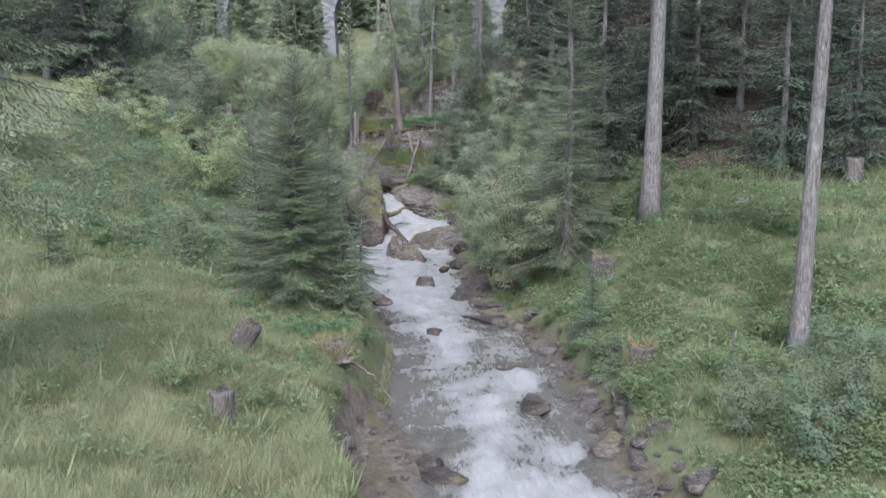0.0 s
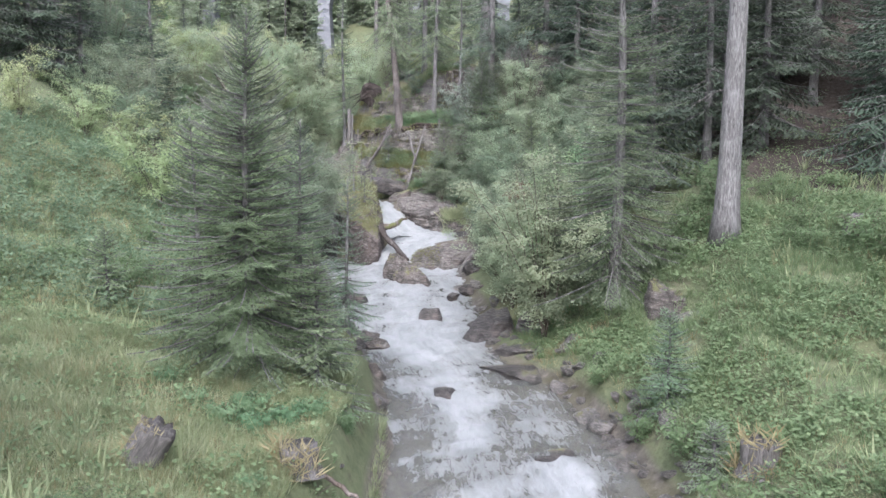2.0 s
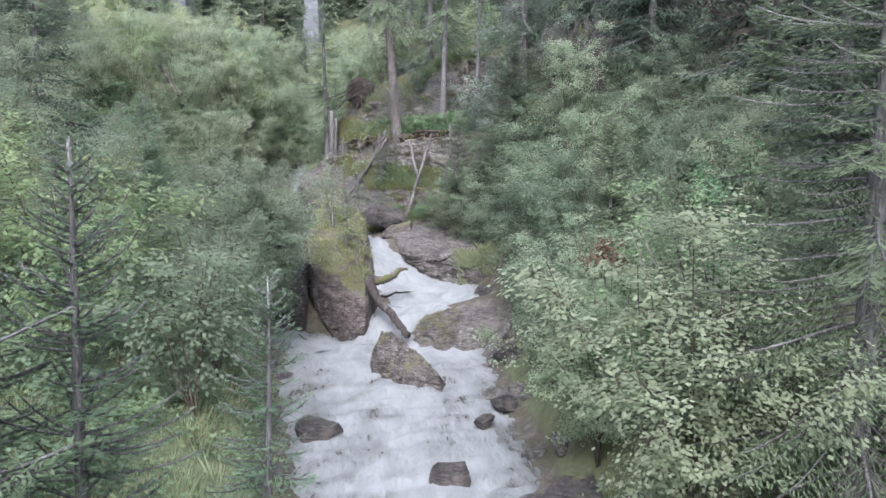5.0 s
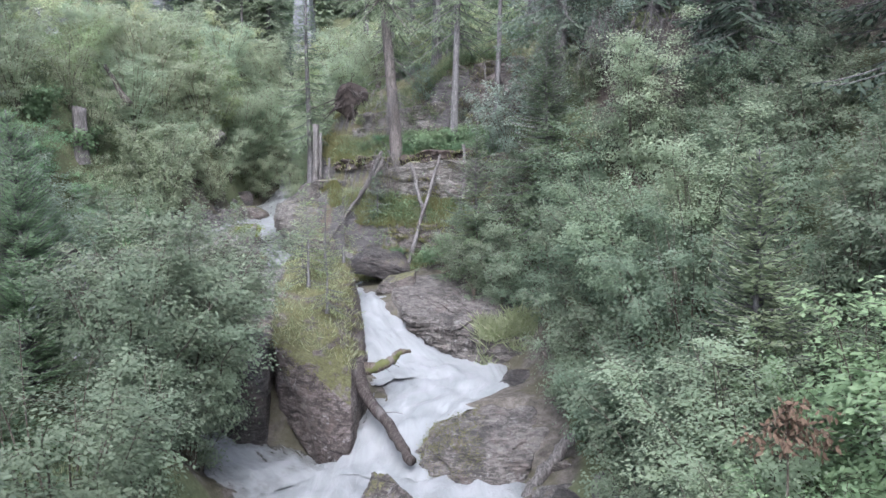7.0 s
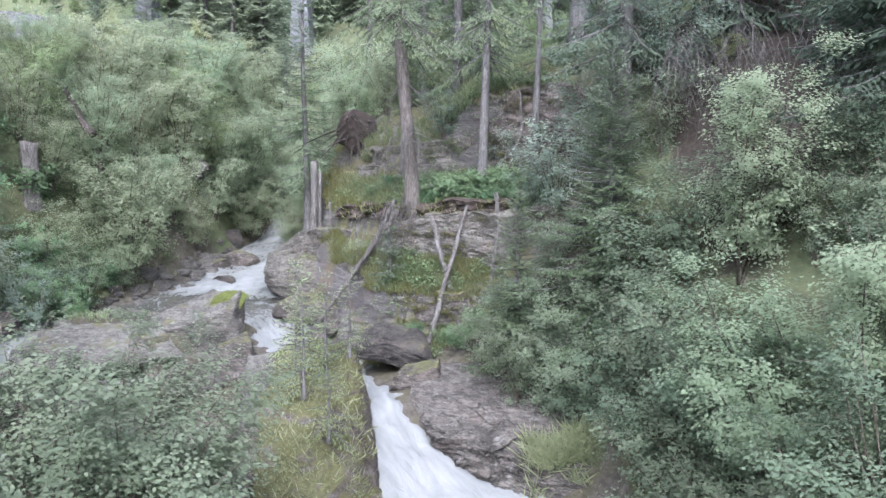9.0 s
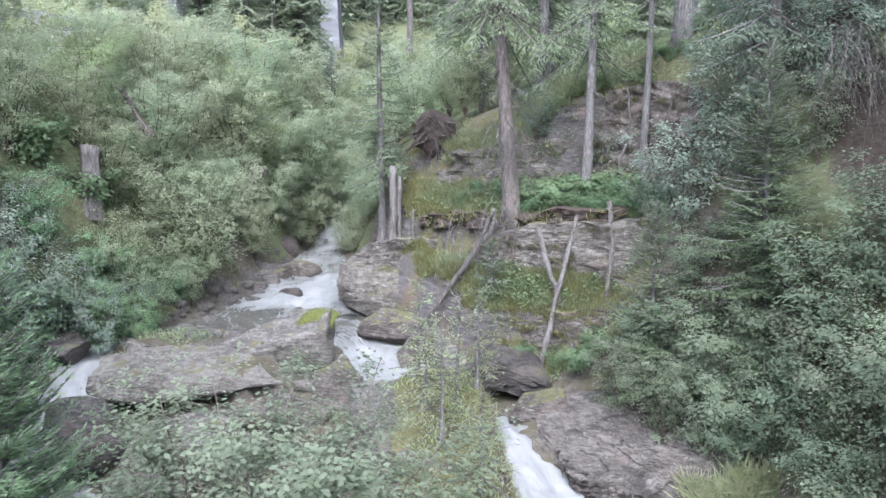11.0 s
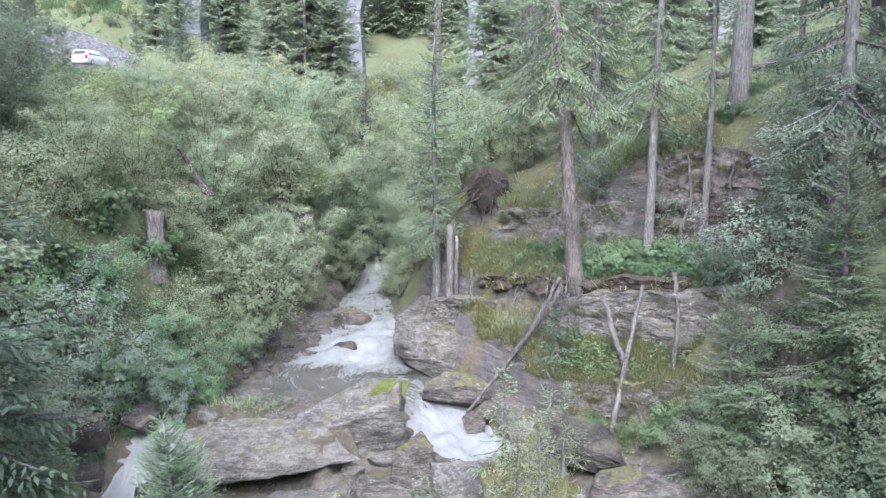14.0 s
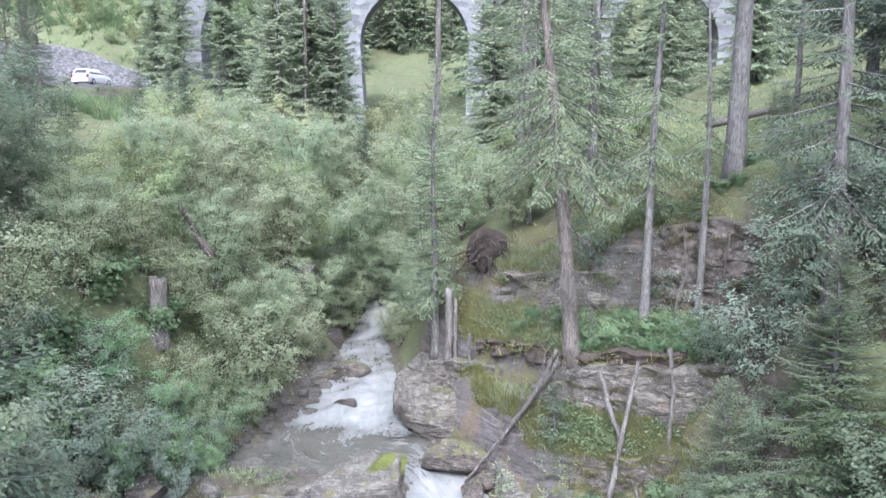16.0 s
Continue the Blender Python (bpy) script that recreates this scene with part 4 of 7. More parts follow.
def pole(name, points, label, category, mat, seed, twigs=0, sides=9):
    """A dead stem, log or stick through a few points (x, y, z, radius), with broken twig stubs."""
    rng = np.random.RandomState(seed)
    a = np.array(points, float)
    o = a[0, :3].copy()
    s = np.linspace(0, len(a) - 1, max(8, 5 * len(a)))
    p = np.stack([np.interp(s, range(len(a)), a[:, k]) for k in range(4)], 1)
    p[:, :3] += rng.normal(0, 0.012, (len(p), 3)) - o
    p[:, 3] *= rng.uniform(0.9, 1.12, len(p))
    t = thing(name, label, category, pose(*o))
    part("stem", tubes_mesh("stem", [p], sides), mat, t)
    lines = []
    for _ in range(twigs):
        k = rng.randint(2, len(p) - 1)
        d = rng.normal(0, 1, 3)
        d[2] = abs(d[2]) * 0.5 - 0.3
        d /= np.linalg.norm(d)
        ln = rng.uniform(0.15, 0.6)
        lines.append(np.array([[*p[k, :3], 0.01], [*(p[k, :3] + d * ln * 0.6), 0.007], [*(p[k, :3] + d * ln + np.array([0, 0, -0.05])), 0.003]]))
    if lines:
        tagged(part("twig_work", tubes_mesh("twig_work", lines, 4), mat, t), kind="stuff")
    return t


def stump(x, y, dia, h, seed, label, tilt=(0, 0), z=None):
    """A sawn or broken stump with flared roots and an uneven top."""
    rng = np.random.RandomState(seed)
    n, rows = 22, 9
    a = np.arange(n) * 6.283 / n
    ribs = 1 + 0.12 * np.sin(a * 4 + rng.uniform(0, 6)) + 0.06 * np.sin(a * 7 + 1)
    verts = []
    for k in range(rows):
        f = k / (rows - 1)
        r = dia / 2 * ribs * (1 + 0.28 * np.exp(-f * 6)) * (1 + rng.normal(0, 0.015, n))
        top = (f ** 6) * 0.05 * min(h, 0.6) * rng.normal(0, 1, n)
        for i in range(n):
            verts.append((r[i] * np.cos(a[i]), r[i] * np.sin(a[i]), f * h - 0.12 + top[i]))
    faces = []
    for k in range(rows - 1):
        for i in range(n):
            j = (i + 1) % n
            faces.append((k * n + i, k * n + j, (k + 1) * n + j, (k + 1) * n + i))
    c = len(verts)
    verts.append((0, 0, h - 0.2))
    for i in range(n):
        faces.append(((rows - 1) * n + i, (rows - 1) * n + (i + 1) % n, c))
    me = mesh_from("tree_stump", verts, faces)
    me.materials.append(MAT_DEADWOOD)
    ob = new("tree_stump", me)
    ob.matrix_basis = pose(x, y, (height(x, y) if z is None else z), tilt[0], tilt[1], rng.uniform(0, 360))
    return tagged(ob, label, "stump")


def tufts_on(ob, count, seed, mat, label, up=0.55, tall=(0.08, 0.22), box=None, held=False):
    """Short moss and grass blades rooted on the upper faces of a rock; one mesh."""
    rng = np.random.RandomState(seed)
    me = ob.data
    n = len(me.vertices)
    co, nr = np.zeros(n * 3, np.float32), np.zeros(n * 3, np.float32)
    me.vertices.foreach_get("co", co)
    me.vertices.foreach_get("normal", nr)
    m = np.array(ob.matrix_basis)
    co = co.reshape(-1, 3) @ m[:3, :3].T + m[:3, 3]
    nr = nr.reshape(-1, 3) @ m[:3, :3].T
    ok = nr[:, 2] > up
    if box:
        ok &= (co[:, 0] > box[0]) & (co[:, 0] < box[1]) & (co[:, 1] > box[2]) & (co[:, 1] < box[3])
    ok &= wobble(co[:, 0], co[:, 1], 1.0, seed) > -0.25
    pick = np.nonzero(ok)[0]
    if len(pick) == 0:
        return
    c = co[rng.choice(pick, count)] + rng.normal(0, 0.05, (count, 3)) * np.array([1, 1, 0.1])
    d = np.stack([rng.normal(0, 0.6, count), rng.normal(-0.1, 0.6, count), rng.uniform(0.3, 1, count)], 1)
    nn = np.stack([rng.normal(0, 1, count), rng.normal(0, 1, count), np.full(count, 0.3)], 1)
    L = rng.uniform(tall[0], tall[1], count)
    mesh = leaves_mesh("moss_cover", c - np.array([0, 0, 0.02]), d, nn, L, 0.007 + 0.045 * L)
    mesh.materials.append(mat)
    tufts = new("moss_cover", mesh)
    if held:
        tufts.parent = ob
        tufts.matrix_parent_inverse = ob.matrix_basis.inverted()
        tufts["label"] = label
        tagged(tufts, kind="stuff")
    else:
        tagged(tufts, label, "moss", kind="stuff")


def strata_band(stops, depth, seed, mat, label, name="rock_face", relief=0.12, lean=0.25, thin=(0.035, 0.17), dip=0.13):
    """A standing face of layered rock along a line of (x, y, bottom, top), its layers stepping in and out in broken blocks."""
    rng = np.random.RandomState(seed)
    a = np.array(stops, float)
    run = np.concatenate([[0], np.cumsum(np.hypot(np.diff(a[:, 0]), np.diff(a[:, 1])))])
    u = np.arange(0, run[-1], 0.055)
    line = np.stack([np.interp(u, run, a[:, k]) for k in range(4)], 1)
    for k in range(4):
        line[:, k] = np.convolve(np.pad(line[:, k], 8, mode="edge"), np.ones(17) / 17, "valid")
    t = np.gradient(line[:, :2], axis=0)
    t /= np.linalg.norm(t, axis=1)[:, None]
    out = np.stack([t[:, 1], -t[:, 0]], 1)
    tall = float((a[:, 3] - a[:, 2]).max())
    nv = int(tall / 0.036) + 4
    f = np.linspace(0, 1, nv)
    U, F = np.meshgrid(u, f, indexing="ij")
    bottom, top = line[:, 2][:, None], line[:, 3][:, None]
    top = top + 0.12 * wobble(u, u * 0, 1.3, seed)[:, None]
    Z = bottom + (top - bottom) * F
    wave = wobble(U.ravel(), Z.ravel(), 1.8, seed + 1).reshape(U.shape)
    q = Z + 0.13 * wave + 0.05 * wobble(U.ravel(), Z.ravel(), 0.6, seed + 9).reshape(U.shape) + dip * U
    marks = np.cumsum(rng.uniform(thin[0], thin[1], 190)) + q.min() - 0.3
    lay = np.searchsorted(marks, q.ravel()).reshape(q.shape)
    into = (q - marks[lay - 1]) / (marks[lay] - marks[lay - 1])
    cell = np.floor(U / (0.2 + 0.7 * chance(lay, seed)) + 9 * chance(lay, seed + 1) + 0.2 * wave)
    push = 0.5 * (chance(lay, seed + 2) - 0.5) + 0.8 * (chance(lay, cell, seed + 3) - 0.5) * (chance(lay, cell, seed + 4) > 0.45)
    push = push - 0.45 * (into < 0.14) * (chance(lay, cell, seed + 6) > 0.62) + 1.9 * wobble(U.ravel(), Z.ravel(), 1.1, seed + 2).reshape(U.shape) + 0.6 * wobble(U.ravel(), Z.ravel(), 0.3, seed + 3).reshape(U.shape)
    end = np.clip(np.minimum(u, u[-1] - u) / 0.5, 0, 1)[:, None]
    push = relief * push - lean * (F ** 1.5) * (top - bottom) * 0.5 - depth * 0.7 * (1 - end) ** 2
    X = line[:, 0][:, None] + out[:, 0][:, None] * push
    Y = line[:, 1][:, None] + out[:, 1][:, None] * push
    rows = [np.stack([X, Y, Z], -1)]
    back = []
    for k, g in enumerate((0.12, 0.35, 0.7, 1.0)):
        w = 0.05 * wobble(u * 1.0, u * 0 + g, 0.7, seed + 5)
        back.append(np.stack([X[:, -1] - out[:, 0] * depth * g, Y[:, -1] - out[:, 1] * depth * g, Z[:, -1] + w * (1 - g) + 0.03 - 0.3 * max(0, g - 0.7)], -1))
    grid = np.concatenate([rows[0], np.stack(back, 1)], 1)
    me = mesh_from(name, grid.reshape(-1, 3), grid_faces(len(u), nv + 4))
    me.set_sharp_from_angle(angle=radians(40))
    me.materials.append(mat)
    ob = new(name, me)
    return tagged(ob, label, "rock")


# ---- rocks in and beside the water ----
WET, DRYR, MOSSY = "dark wet boulder standing in the rushing stream", "grey layered boulder on the stream bank", "mossy brown boulder at the water's edge"
boulder(0.1, 13.75, 2.0, (0.75, 0.5, 0.45), 1, MAT_ROCK_WET, WET)
boulder(-0.3, 14.3, 2.05, (0.45, 0.4, 0.3), 2, MAT_ROCK_WET, WET)
boulder(2.96, 14.9, 2.1, (0.75, 0.6, 0.5), 3, MAT_ROCK_MOSS, MOSSY)
boulder(0.75, 15.6, 1.93, (0.85, 0.6, 0.3), 4, MAT_ROCK_MOSS, "flat pale boulder just under the water")
boulder(1.95, 16.9, 2.2, (0.5, 0.45, 0.42), 5, MAT_ROCK_WET, WET)
boulder(1.6, 19.9, 2.0, (1.3, 0.9, 0.4), 6, MAT_ROCK_WET, "low flat boulder awash in the stream")
boulder(-0.2, 23.3, 2.1, (0.7, 0.5, 0.36), 7, MAT_ROCK_WET, WET)
hull_rock([(0.0, 27.7, 1.9), (0.5, 29.0, 1.9), (1.7, 29.1, 2.0), (1.75, 27.9, 2.0), (0.75, 27.4, 1.9), (1.0, 28.9, 2.85), (1.5, 28.9, 2.9), (1.5, 28.1, 2.8), (0.6, 28.4, 2.65), (1.2, 27.8, 2.7), (0.25, 27.9, 2.3)], 8, MAT_ROCK_WET, "large tilted brown boulder on the stream's edge", 0.06, dip=(-0.6, -0.2, 0.75), fine=0.08)
boulder(2.35, 28.2, 2.5, (0.9, 0.8, 0.6), 9, MAT_ROCK_MOSS, MOSSY)
boulder(-0.56, 29.95, 2.38, (0.55, 0.45, 0.45), 10, MAT_ROCK_WET, WET)
boulder(0.05, 32.4, 2.42, (0.5, 0.42, 0.38), 11, MAT_ROCK_WET, WET)
boulder(0.55, 33.4, 2.5, (0.6, 0.5, 0.4), 12, MAT_ROCK_WET, WET)
hull_rock([(-2.4, 36.7, 2.2), (-2.45, 36.1, 2.2), (-2.1, 35.1, 2.2), (-0.7, 34.3, 2.2), (-0.6, 35.2, 2.2), (-1.2, 36.5, 2.2), (-2.2, 36.35, 3.25), (-1.95, 36.2, 3.3), (-2.3, 36.0, 3.0), (-1.6, 35.8, 3.1), (-1.2, 35.2, 2.95), (-0.85, 34.7, 2.75), (-1.9, 35.2, 2.6)], 13, MAT_ROCK_MOSS, "long pointed mossy boulder below the waterfall", 0.1, 6, (-0.75, 0.3, -0.5), 0.14, 0.07)
split = hull_rock([(-1.65, 38.3, 2.3), (-1.6, 39.8, 2.4), (-0.6, 40.6, 2.6), (0.9, 40.4, 2.6), (1.1, 38.6, 2.3), (0.3, 37.7, 2.2), (-1.1, 37.9, 2.2), (-1.45, 39.0, 2.78), (-1.0, 39.8, 2.93), (-0.3, 40.1, 3.13), (0.6, 40.1, 3.2), (0.9, 39.2, 3.0), (0.4, 38.3, 2.8), (-0.6, 38.3, 2.9), (-1.3, 38.4, 2.78)], 14, MAT_BEDROCK, "big rounded brown boulder that splits the waterfall", 0.24, 7, (0.35, -0.4, 0.8), 0.34, 0.075, 0.6)
boulder(1.15, 37.8, 2.6, (0.9, 0.7, 0.55), 15, MAT_ROCK_MOSS, MOSSY, (20, 0, 30))
boulder(0.75, 36.2, 2.6, (0.7, 0.6, 0.6), 16, MAT_ROCK_WET, WET)
boulder(-2.95, 31.9, 2.42, (0.75, 0.55, 0.45), 17, MAT_ROCK_WET, "reddish boulder against the stream bank")
boulder(-2.3, 28.0, 2.3, (0.7, 0.5, 0.4), 18, MAT_ROCK_WET, WET)
boulder(-1.95, 27.0, 2.28, (0.5, 0.4, 0.4), 19, MAT_ROCK_MOSS, MOSSY)
boulder(-1.75, 24.4, 2.3, (0.45, 0.4, 0.4), 20, MAT_ROCK_MOSS, MOSSY)
boulder(-4.9, 35.8, 2.55, (0.7, 0.6, 0.45), 21, MAT_ROCK_WET, WET)
wedge = hull_rock([(-2.85, 38.8, 1.8), (-3.2, 39.1, 1.9), (-4.35, 40.1, 2.85), (-4.6, 43.6, 3.0), (-2.9, 45.0, 3.0), (-2.62, 42.0, 2.7), (-2.72, 40.2, 2.3), (-2.8, 39.1, 3.4), (-3.05, 39.15, 3.55), (-3.6, 39.45, 3.98), (-4.4, 39.95, 4.3), (-4.75, 41.6, 4.75), (-4.95, 44.4, 5.35), (-4.2, 45.2, 5.5), (-3.4, 44.7, 5.4), (-3.02, 41.4, 4.2), (-3.6, 42.4, 4.85)], 22, MAT_ROCK_TOP, "huge wedge-shaped rock slab with a mossy top beside the waterfall", 0.2, 6, (-0.7, 0.2, 0.4), 0.5, 0.1, 0.3)
hull_rock([(-4.45, 43.0, 3.2), (-5.7, 43.2, 3.2), (-5.9, 46.0, 4.0), (-4.3, 45.6, 3.8), (-4.6, 43.3, 4.6), (-5.5, 43.4, 4.5), (-5.8, 45.95, 4.9), (-4.6, 45.35, 5.2)], 122, MAT_ROCK, "bare grey slab behind the mossy wedge", 0.06, 6)
hull_rock([(-4.5, 39.5, 2.0), (-5.1, 39.4, 2.0), (-5.8, 40.4, 2.3), (-5.9, 42.5, 3.0), (-4.6, 41.5, 2.6), (-4.5, 39.75, 3.3), (-4.75, 39.6, 3.75), (-5.1, 39.8, 3.95), (-5.5, 40.4, 4.3), (-5.7, 42.3, 4.3), (-4.6, 41.0, 4.3)], 23, MAT_ROCK_WET, "dark brown rock block leaning against the wedge slab", 0.07)
hull_rock([(-8.8, 47.5, 4.3), (-8.65, 47.9, 5.2), (-7.2, 48.75, 5.75), (-6.45, 48.4, 5.85), (-6.35, 47.9, 4.2), (-6.5, 47.55, 5.55), (-7.6, 47.5, 4.3), (-7.8, 47.3, 5.15), (-6.6, 49.1, 4.3), (-8.2, 48.9, 4.5)], 24, MAT_ROCK, "tilted grey slab with a cap of bright moss", 0.15, 7, (-0.45, -0.25, 0.85), 0.14, 0.09, 0.22)
cap = boulder(-6.75, 48.25, 5.56, (0.75, 0.55, 0.36), 25, plain_material("bright_moss", (0.055, 0.065, 0.02), (0.105, 0.12, 0.04), 18, 0.95, 0.1, 1.0), "cushion of bright yellow-green moss on a slab")
tufts_on(cap, 2400, 98, MAT_CUSHION, "bright moss tufts on the cushion", -0.2, (0.02, 0.07), None, True)
hull_rock([(-11.0, 47.3, 5.05), (-9.8, 47.7, 5.18), (-8.5, 47.6, 5.22), (-8.0, 47.2, 5.1), (-7.1, 46.4, 4.75), (-10.75, 45.95, 4.66), (-10.0, 45.75, 4.55), (-8.9, 45.9, 4.62), (-8.0, 46.2, 4.68), (-10.8, 46.1, 4.95), (-9.9, 45.95, 4.98), (-8.8, 46.1, 5.0), (-10.6, 47.6, 4.3), (-8.2, 47.5, 4.3), (-9.4, 46.6, 4.25)], 26, MAT_ROCK, "broad grey rock slab lying across the stream bed", 0.15, 7, (-0.45, -0.25, 0.85), 0.14, 0.09, 0.22)
hull_rock([(-9.6, 43.2, 3.2), (-9.5, 44.6, 3.4), (-7.2, 44.4, 3.4), (-7.2, 42.9, 3.2), (-9.4, 44.5, 4.55), (-8.6, 44.8, 4.72), (-7.7, 44.7, 4.72), (-7.2, 44.0, 4.5), (-9.35, 43.6, 4.3), (-8.9, 43.0, 4.0), (-7.6, 43.0, 4.2), (-9.45, 43.2, 3.6)], 27, MAT_ROCK, "low fractured grey slab among the boulders", 0.15, 7, (-0.45, -0.25, 0.85), 0.14, 0.09, 0.22)
for x, y, z, size, seed in [(-7.35, 46.55, 4.5, 0.42, 301), (-6.85, 46.95, 4.55, 0.36, 302), (-7.75, 46.05, 4.2, 0.38, 303), (-8.5, 45.35, 4.25, 0.36, 304), (-9.5, 45.25, 4.2, 0.4, 305), (-6.9, 46.2, 4.1, 0.4, 306), (-7.3, 45.5, 4.0, 0.34, 307)]:
    boulder(x, y, z, (size, size * 0.8, size * 0.7), seed, MAT_ROCK, "rough grey stone wedged between two slabs")
boulder(-10.65, 45.0, 4.1, (1.35, 1.15, 1.05), 28, MAT_ROCK_WET, "rounded grey boulder under the side cascade", flat=4)
boulder(-13.2, 46.9, 4.9, (1.2, 0.9, 1.0), 129, MAT_ROCK_WET, "dark rock under the leafy bank")
boulder(-12.1, 48.3, 4.9, (0.8, 0.7, 0.7), 130, MAT_ROCK_WET, "dark rock under the leafy bank")
boulder(-13.1, 46.6, 4.3, (1.0, 0.9, 0.9), 29, MAT_ROCK_WET, WET)
hull_rock([(-6.7, 45.6, 3.8), (-6.5, 46.9, 3.9), (-5.6, 46.9, 4.0), (-5.7, 45.8, 3.8), (-6.5, 46.2, 5.1), (-6.0, 46.8, 5.25), (-5.75, 46.1, 5.15)], 30, MAT_ROCK_MOSS, "narrow brown rock wedged between two slabs", 0.06)
boulder(-8.2, 45.45, 4.25, (1.35, 0.8, 0.6), 131, MAT_ROCK, "low grey block under the broad slab")
boulder(-9.3, 45.35, 4.15, (0.6, 0.5, 0.4), 132, MAT_ROCK, "grey stone under the broad slab")
boulder(-9.9, 45.5, 4.15, (0.45, 0.4, 0.3), 133, MAT_STONE, "pale stone under the broad slab")
boulder(-6.9, 45.3, 4.5, (1.1, 0.8, 0.7), 31, MAT_ROCK, DRYR)
boulder(-5.35, 50.35, 4.85, (1.9, 1.0, 0.75), 33, MAT_ROCK_MOSS, "flat boulder at the foot of the bank", (0, 8, 10))
boulder(-4.55, 49.55, 4.65, (0.7, 0.5, 0.5), 34, MAT_ROCK_MOSS, MOSSY)
boulder(-4.85, 49.25, 4.5, (0.5, 0.45, 0.45), 35, MAT_ROCK_MOSS, MOSSY)
hull_rock([(-4.4, 49.0, 4.1), (-4.3, 49.6, 5.0), (-3.3, 49.5, 5.05), (-3.0, 48.7, 4.6), (-3.2, 48.3, 4.1), (-4.2, 48.6, 4.6), (-3.1, 49.6, 4.2)], 36, MAT_ROCK, "slanted grey slab beside the small fall", 0.05)
bend = hull_rock([(-6.9, 53.0, 5.2), (-6.5, 52.2, 5.05), (-5.6, 51.5, 4.7), (-4.9, 51.6, 4.4), (-5.0, 52.6, 4.5), (-7.0, 53.3, 5.5), (-6.6, 52.2, 5.55), (-5.7, 51.55, 5.35), (-5.0, 51.45, 5.15), (-6.9, 53.7, 5.95), (-6.3, 52.7, 6.0), (-5.5, 52.2, 6.05), (-4.7, 51.9, 6.0), (-5.5, 53.8, 6.3)], 37, MAT_CLIFF, "big rounded grey outcrop at the stream's bend", 0.08, 7, (-0.3, -0.2, 0.9), 0.1, 0.08, 0.5)
hull_rock([(-7.0, 53.4, 4.6), (-7.0, 55.4, 4.8), (-5.4, 55.2, 5.0), (-5.4, 53.4, 5.0), (-6.9, 54.2, 5.9), (-6.2, 55.0, 6.4), (-5.4, 54.0, 6.6), (-6.3, 53.5, 6.0)], 38, MAT_CLIFF, "pale cracked rock above the stream", 0.07, 7, (0.1, -0.3, 0.9), 0.35)
hull_rock([(-3.75, 46.5, 4.75), (-3.6, 47.5, 4.7), (-2.0, 47.3, 4.4), (-1.85, 46.3, 4.4), (-2.1, 46.2, 4.8), (-3.0, 46.3, 5.2), (-3.65, 46.6, 5.0), (-2.2, 47.3, 5.15), (-3.2, 47.5, 5.35)], 39, MAT_ROCK_WET, "dark layered ledge over the head of the chute", 0.1, dip=(0.3, -0.2, 0.9), thick=0.12, fine=0.07)
hull_rock([(-2.85, 45.5, 4.3), (-2.7, 46.2, 4.35), (-1.75, 46.1, 4.35), (-1.75, 45.35, 4.3), (-2.75, 45.55, 4.52), (-1.85, 45.4, 4.8), (-1.8, 46.0, 4.85), (-2.5, 46.1, 4.7)], 40, MAT_ROCK_MOSS, "flat rock plate under the ledge", 0.05, fine=0.07)
bedrock = hull_rock([(-2.5, 45.9, 3.6), (-2.05, 44.0, 3.0), (-1.1, 43.5, 2.8), (-0.2, 42.8, 2.9), (1.3, 42.3, 3.0), (1.7, 44.5, 3.6), (0.0, 47.0, 4.0), (-2.3, 46.9, 4.2), (-2.35, 44.9, 4.4), (-1.85, 43.7, 4.1), (-1.05, 43.5, 3.95), (-0.2, 42.95, 3.6), (0.7, 42.5, 3.5), (1.3, 43.2, 4.2), (0.4, 45.0, 4.6), (-1.4, 44.6, 4.45), (-0.6, 45.9, 4.8), (-2.2, 46.2, 4.55)], 41, MAT_BEDROCK, "sloping layered bedrock beside the waterfall chute", 0.14, 7, (-0.25, -0.45, 0.85), 0.09, 0.08, 0.75)
boulder(0.85, 41.35, 3.08, (1.5, 0.8, 0.5), 42, MAT_ROCK_WET, "dark wet rock at the waterfall's foot")
boulder(1.75, 40.4, 3.3, (1.2, 1.0, 0.8), 43, MAT_ROCK_MOSS, "dark wet rock at the waterfall's foot")
boulder(-8.45, 54.4, 4.98, (0.55, 0.45, 0.38), 44, MAT_ROCK_WET, WET)
boulder(-8.5, 57.0, 5.15, (1.0, 0.7, 0.5), 45, MAT_ROCK_MOSS, "rust-brown boulder in the rapids")
boulder(-9.25, 56.7, 5.15, (0.8, 0.65, 0.5), 46, MAT_ROCK_MOSS, "rust-brown boulder in the rapids")
boulder(-9.2, 55.9, 5.0, (0.6, 0.5, 0.42), 47, MAT_STONE, DRYR)
boulder(-9.9, 56.0, 5.15, (0.8, 0.6, 0.5), 48, MAT_STONE, DRYR)
boulder(-8.85, 57.6, 5.2, (0.6, 0.5, 0.4), 148, MAT_ROCK_WET, WET)
boulder(-10.0, 60.3, 5.5, (1.3, 1.0, 1.0), 49, MAT_ROCK_WET, "dark rock overhung by alder bushes")
boulder(-10.2, 58.8, 8.2, (0.9, 0.7, 0.6), 50, MAT_ROCK, "grey rock showing through the hillside bushes")
hull_rock([(4.15, 24.0, 3.0), (5.3, 24.0, 3.2), (5.2, 25.1, 3.6), (4.2, 25.0, 3.4), (4.3, 24.1, 4.2), (4.95, 24.1, 4.1), (4.9, 24.9, 4.35), (4.4, 24.9, 4.4)], 51, MAT_ROCK_MOSS, "pale grey rock jutting out of the mossy slope", 0.09, dip=(0.9, 0.1, 0.3), fine=0.08)
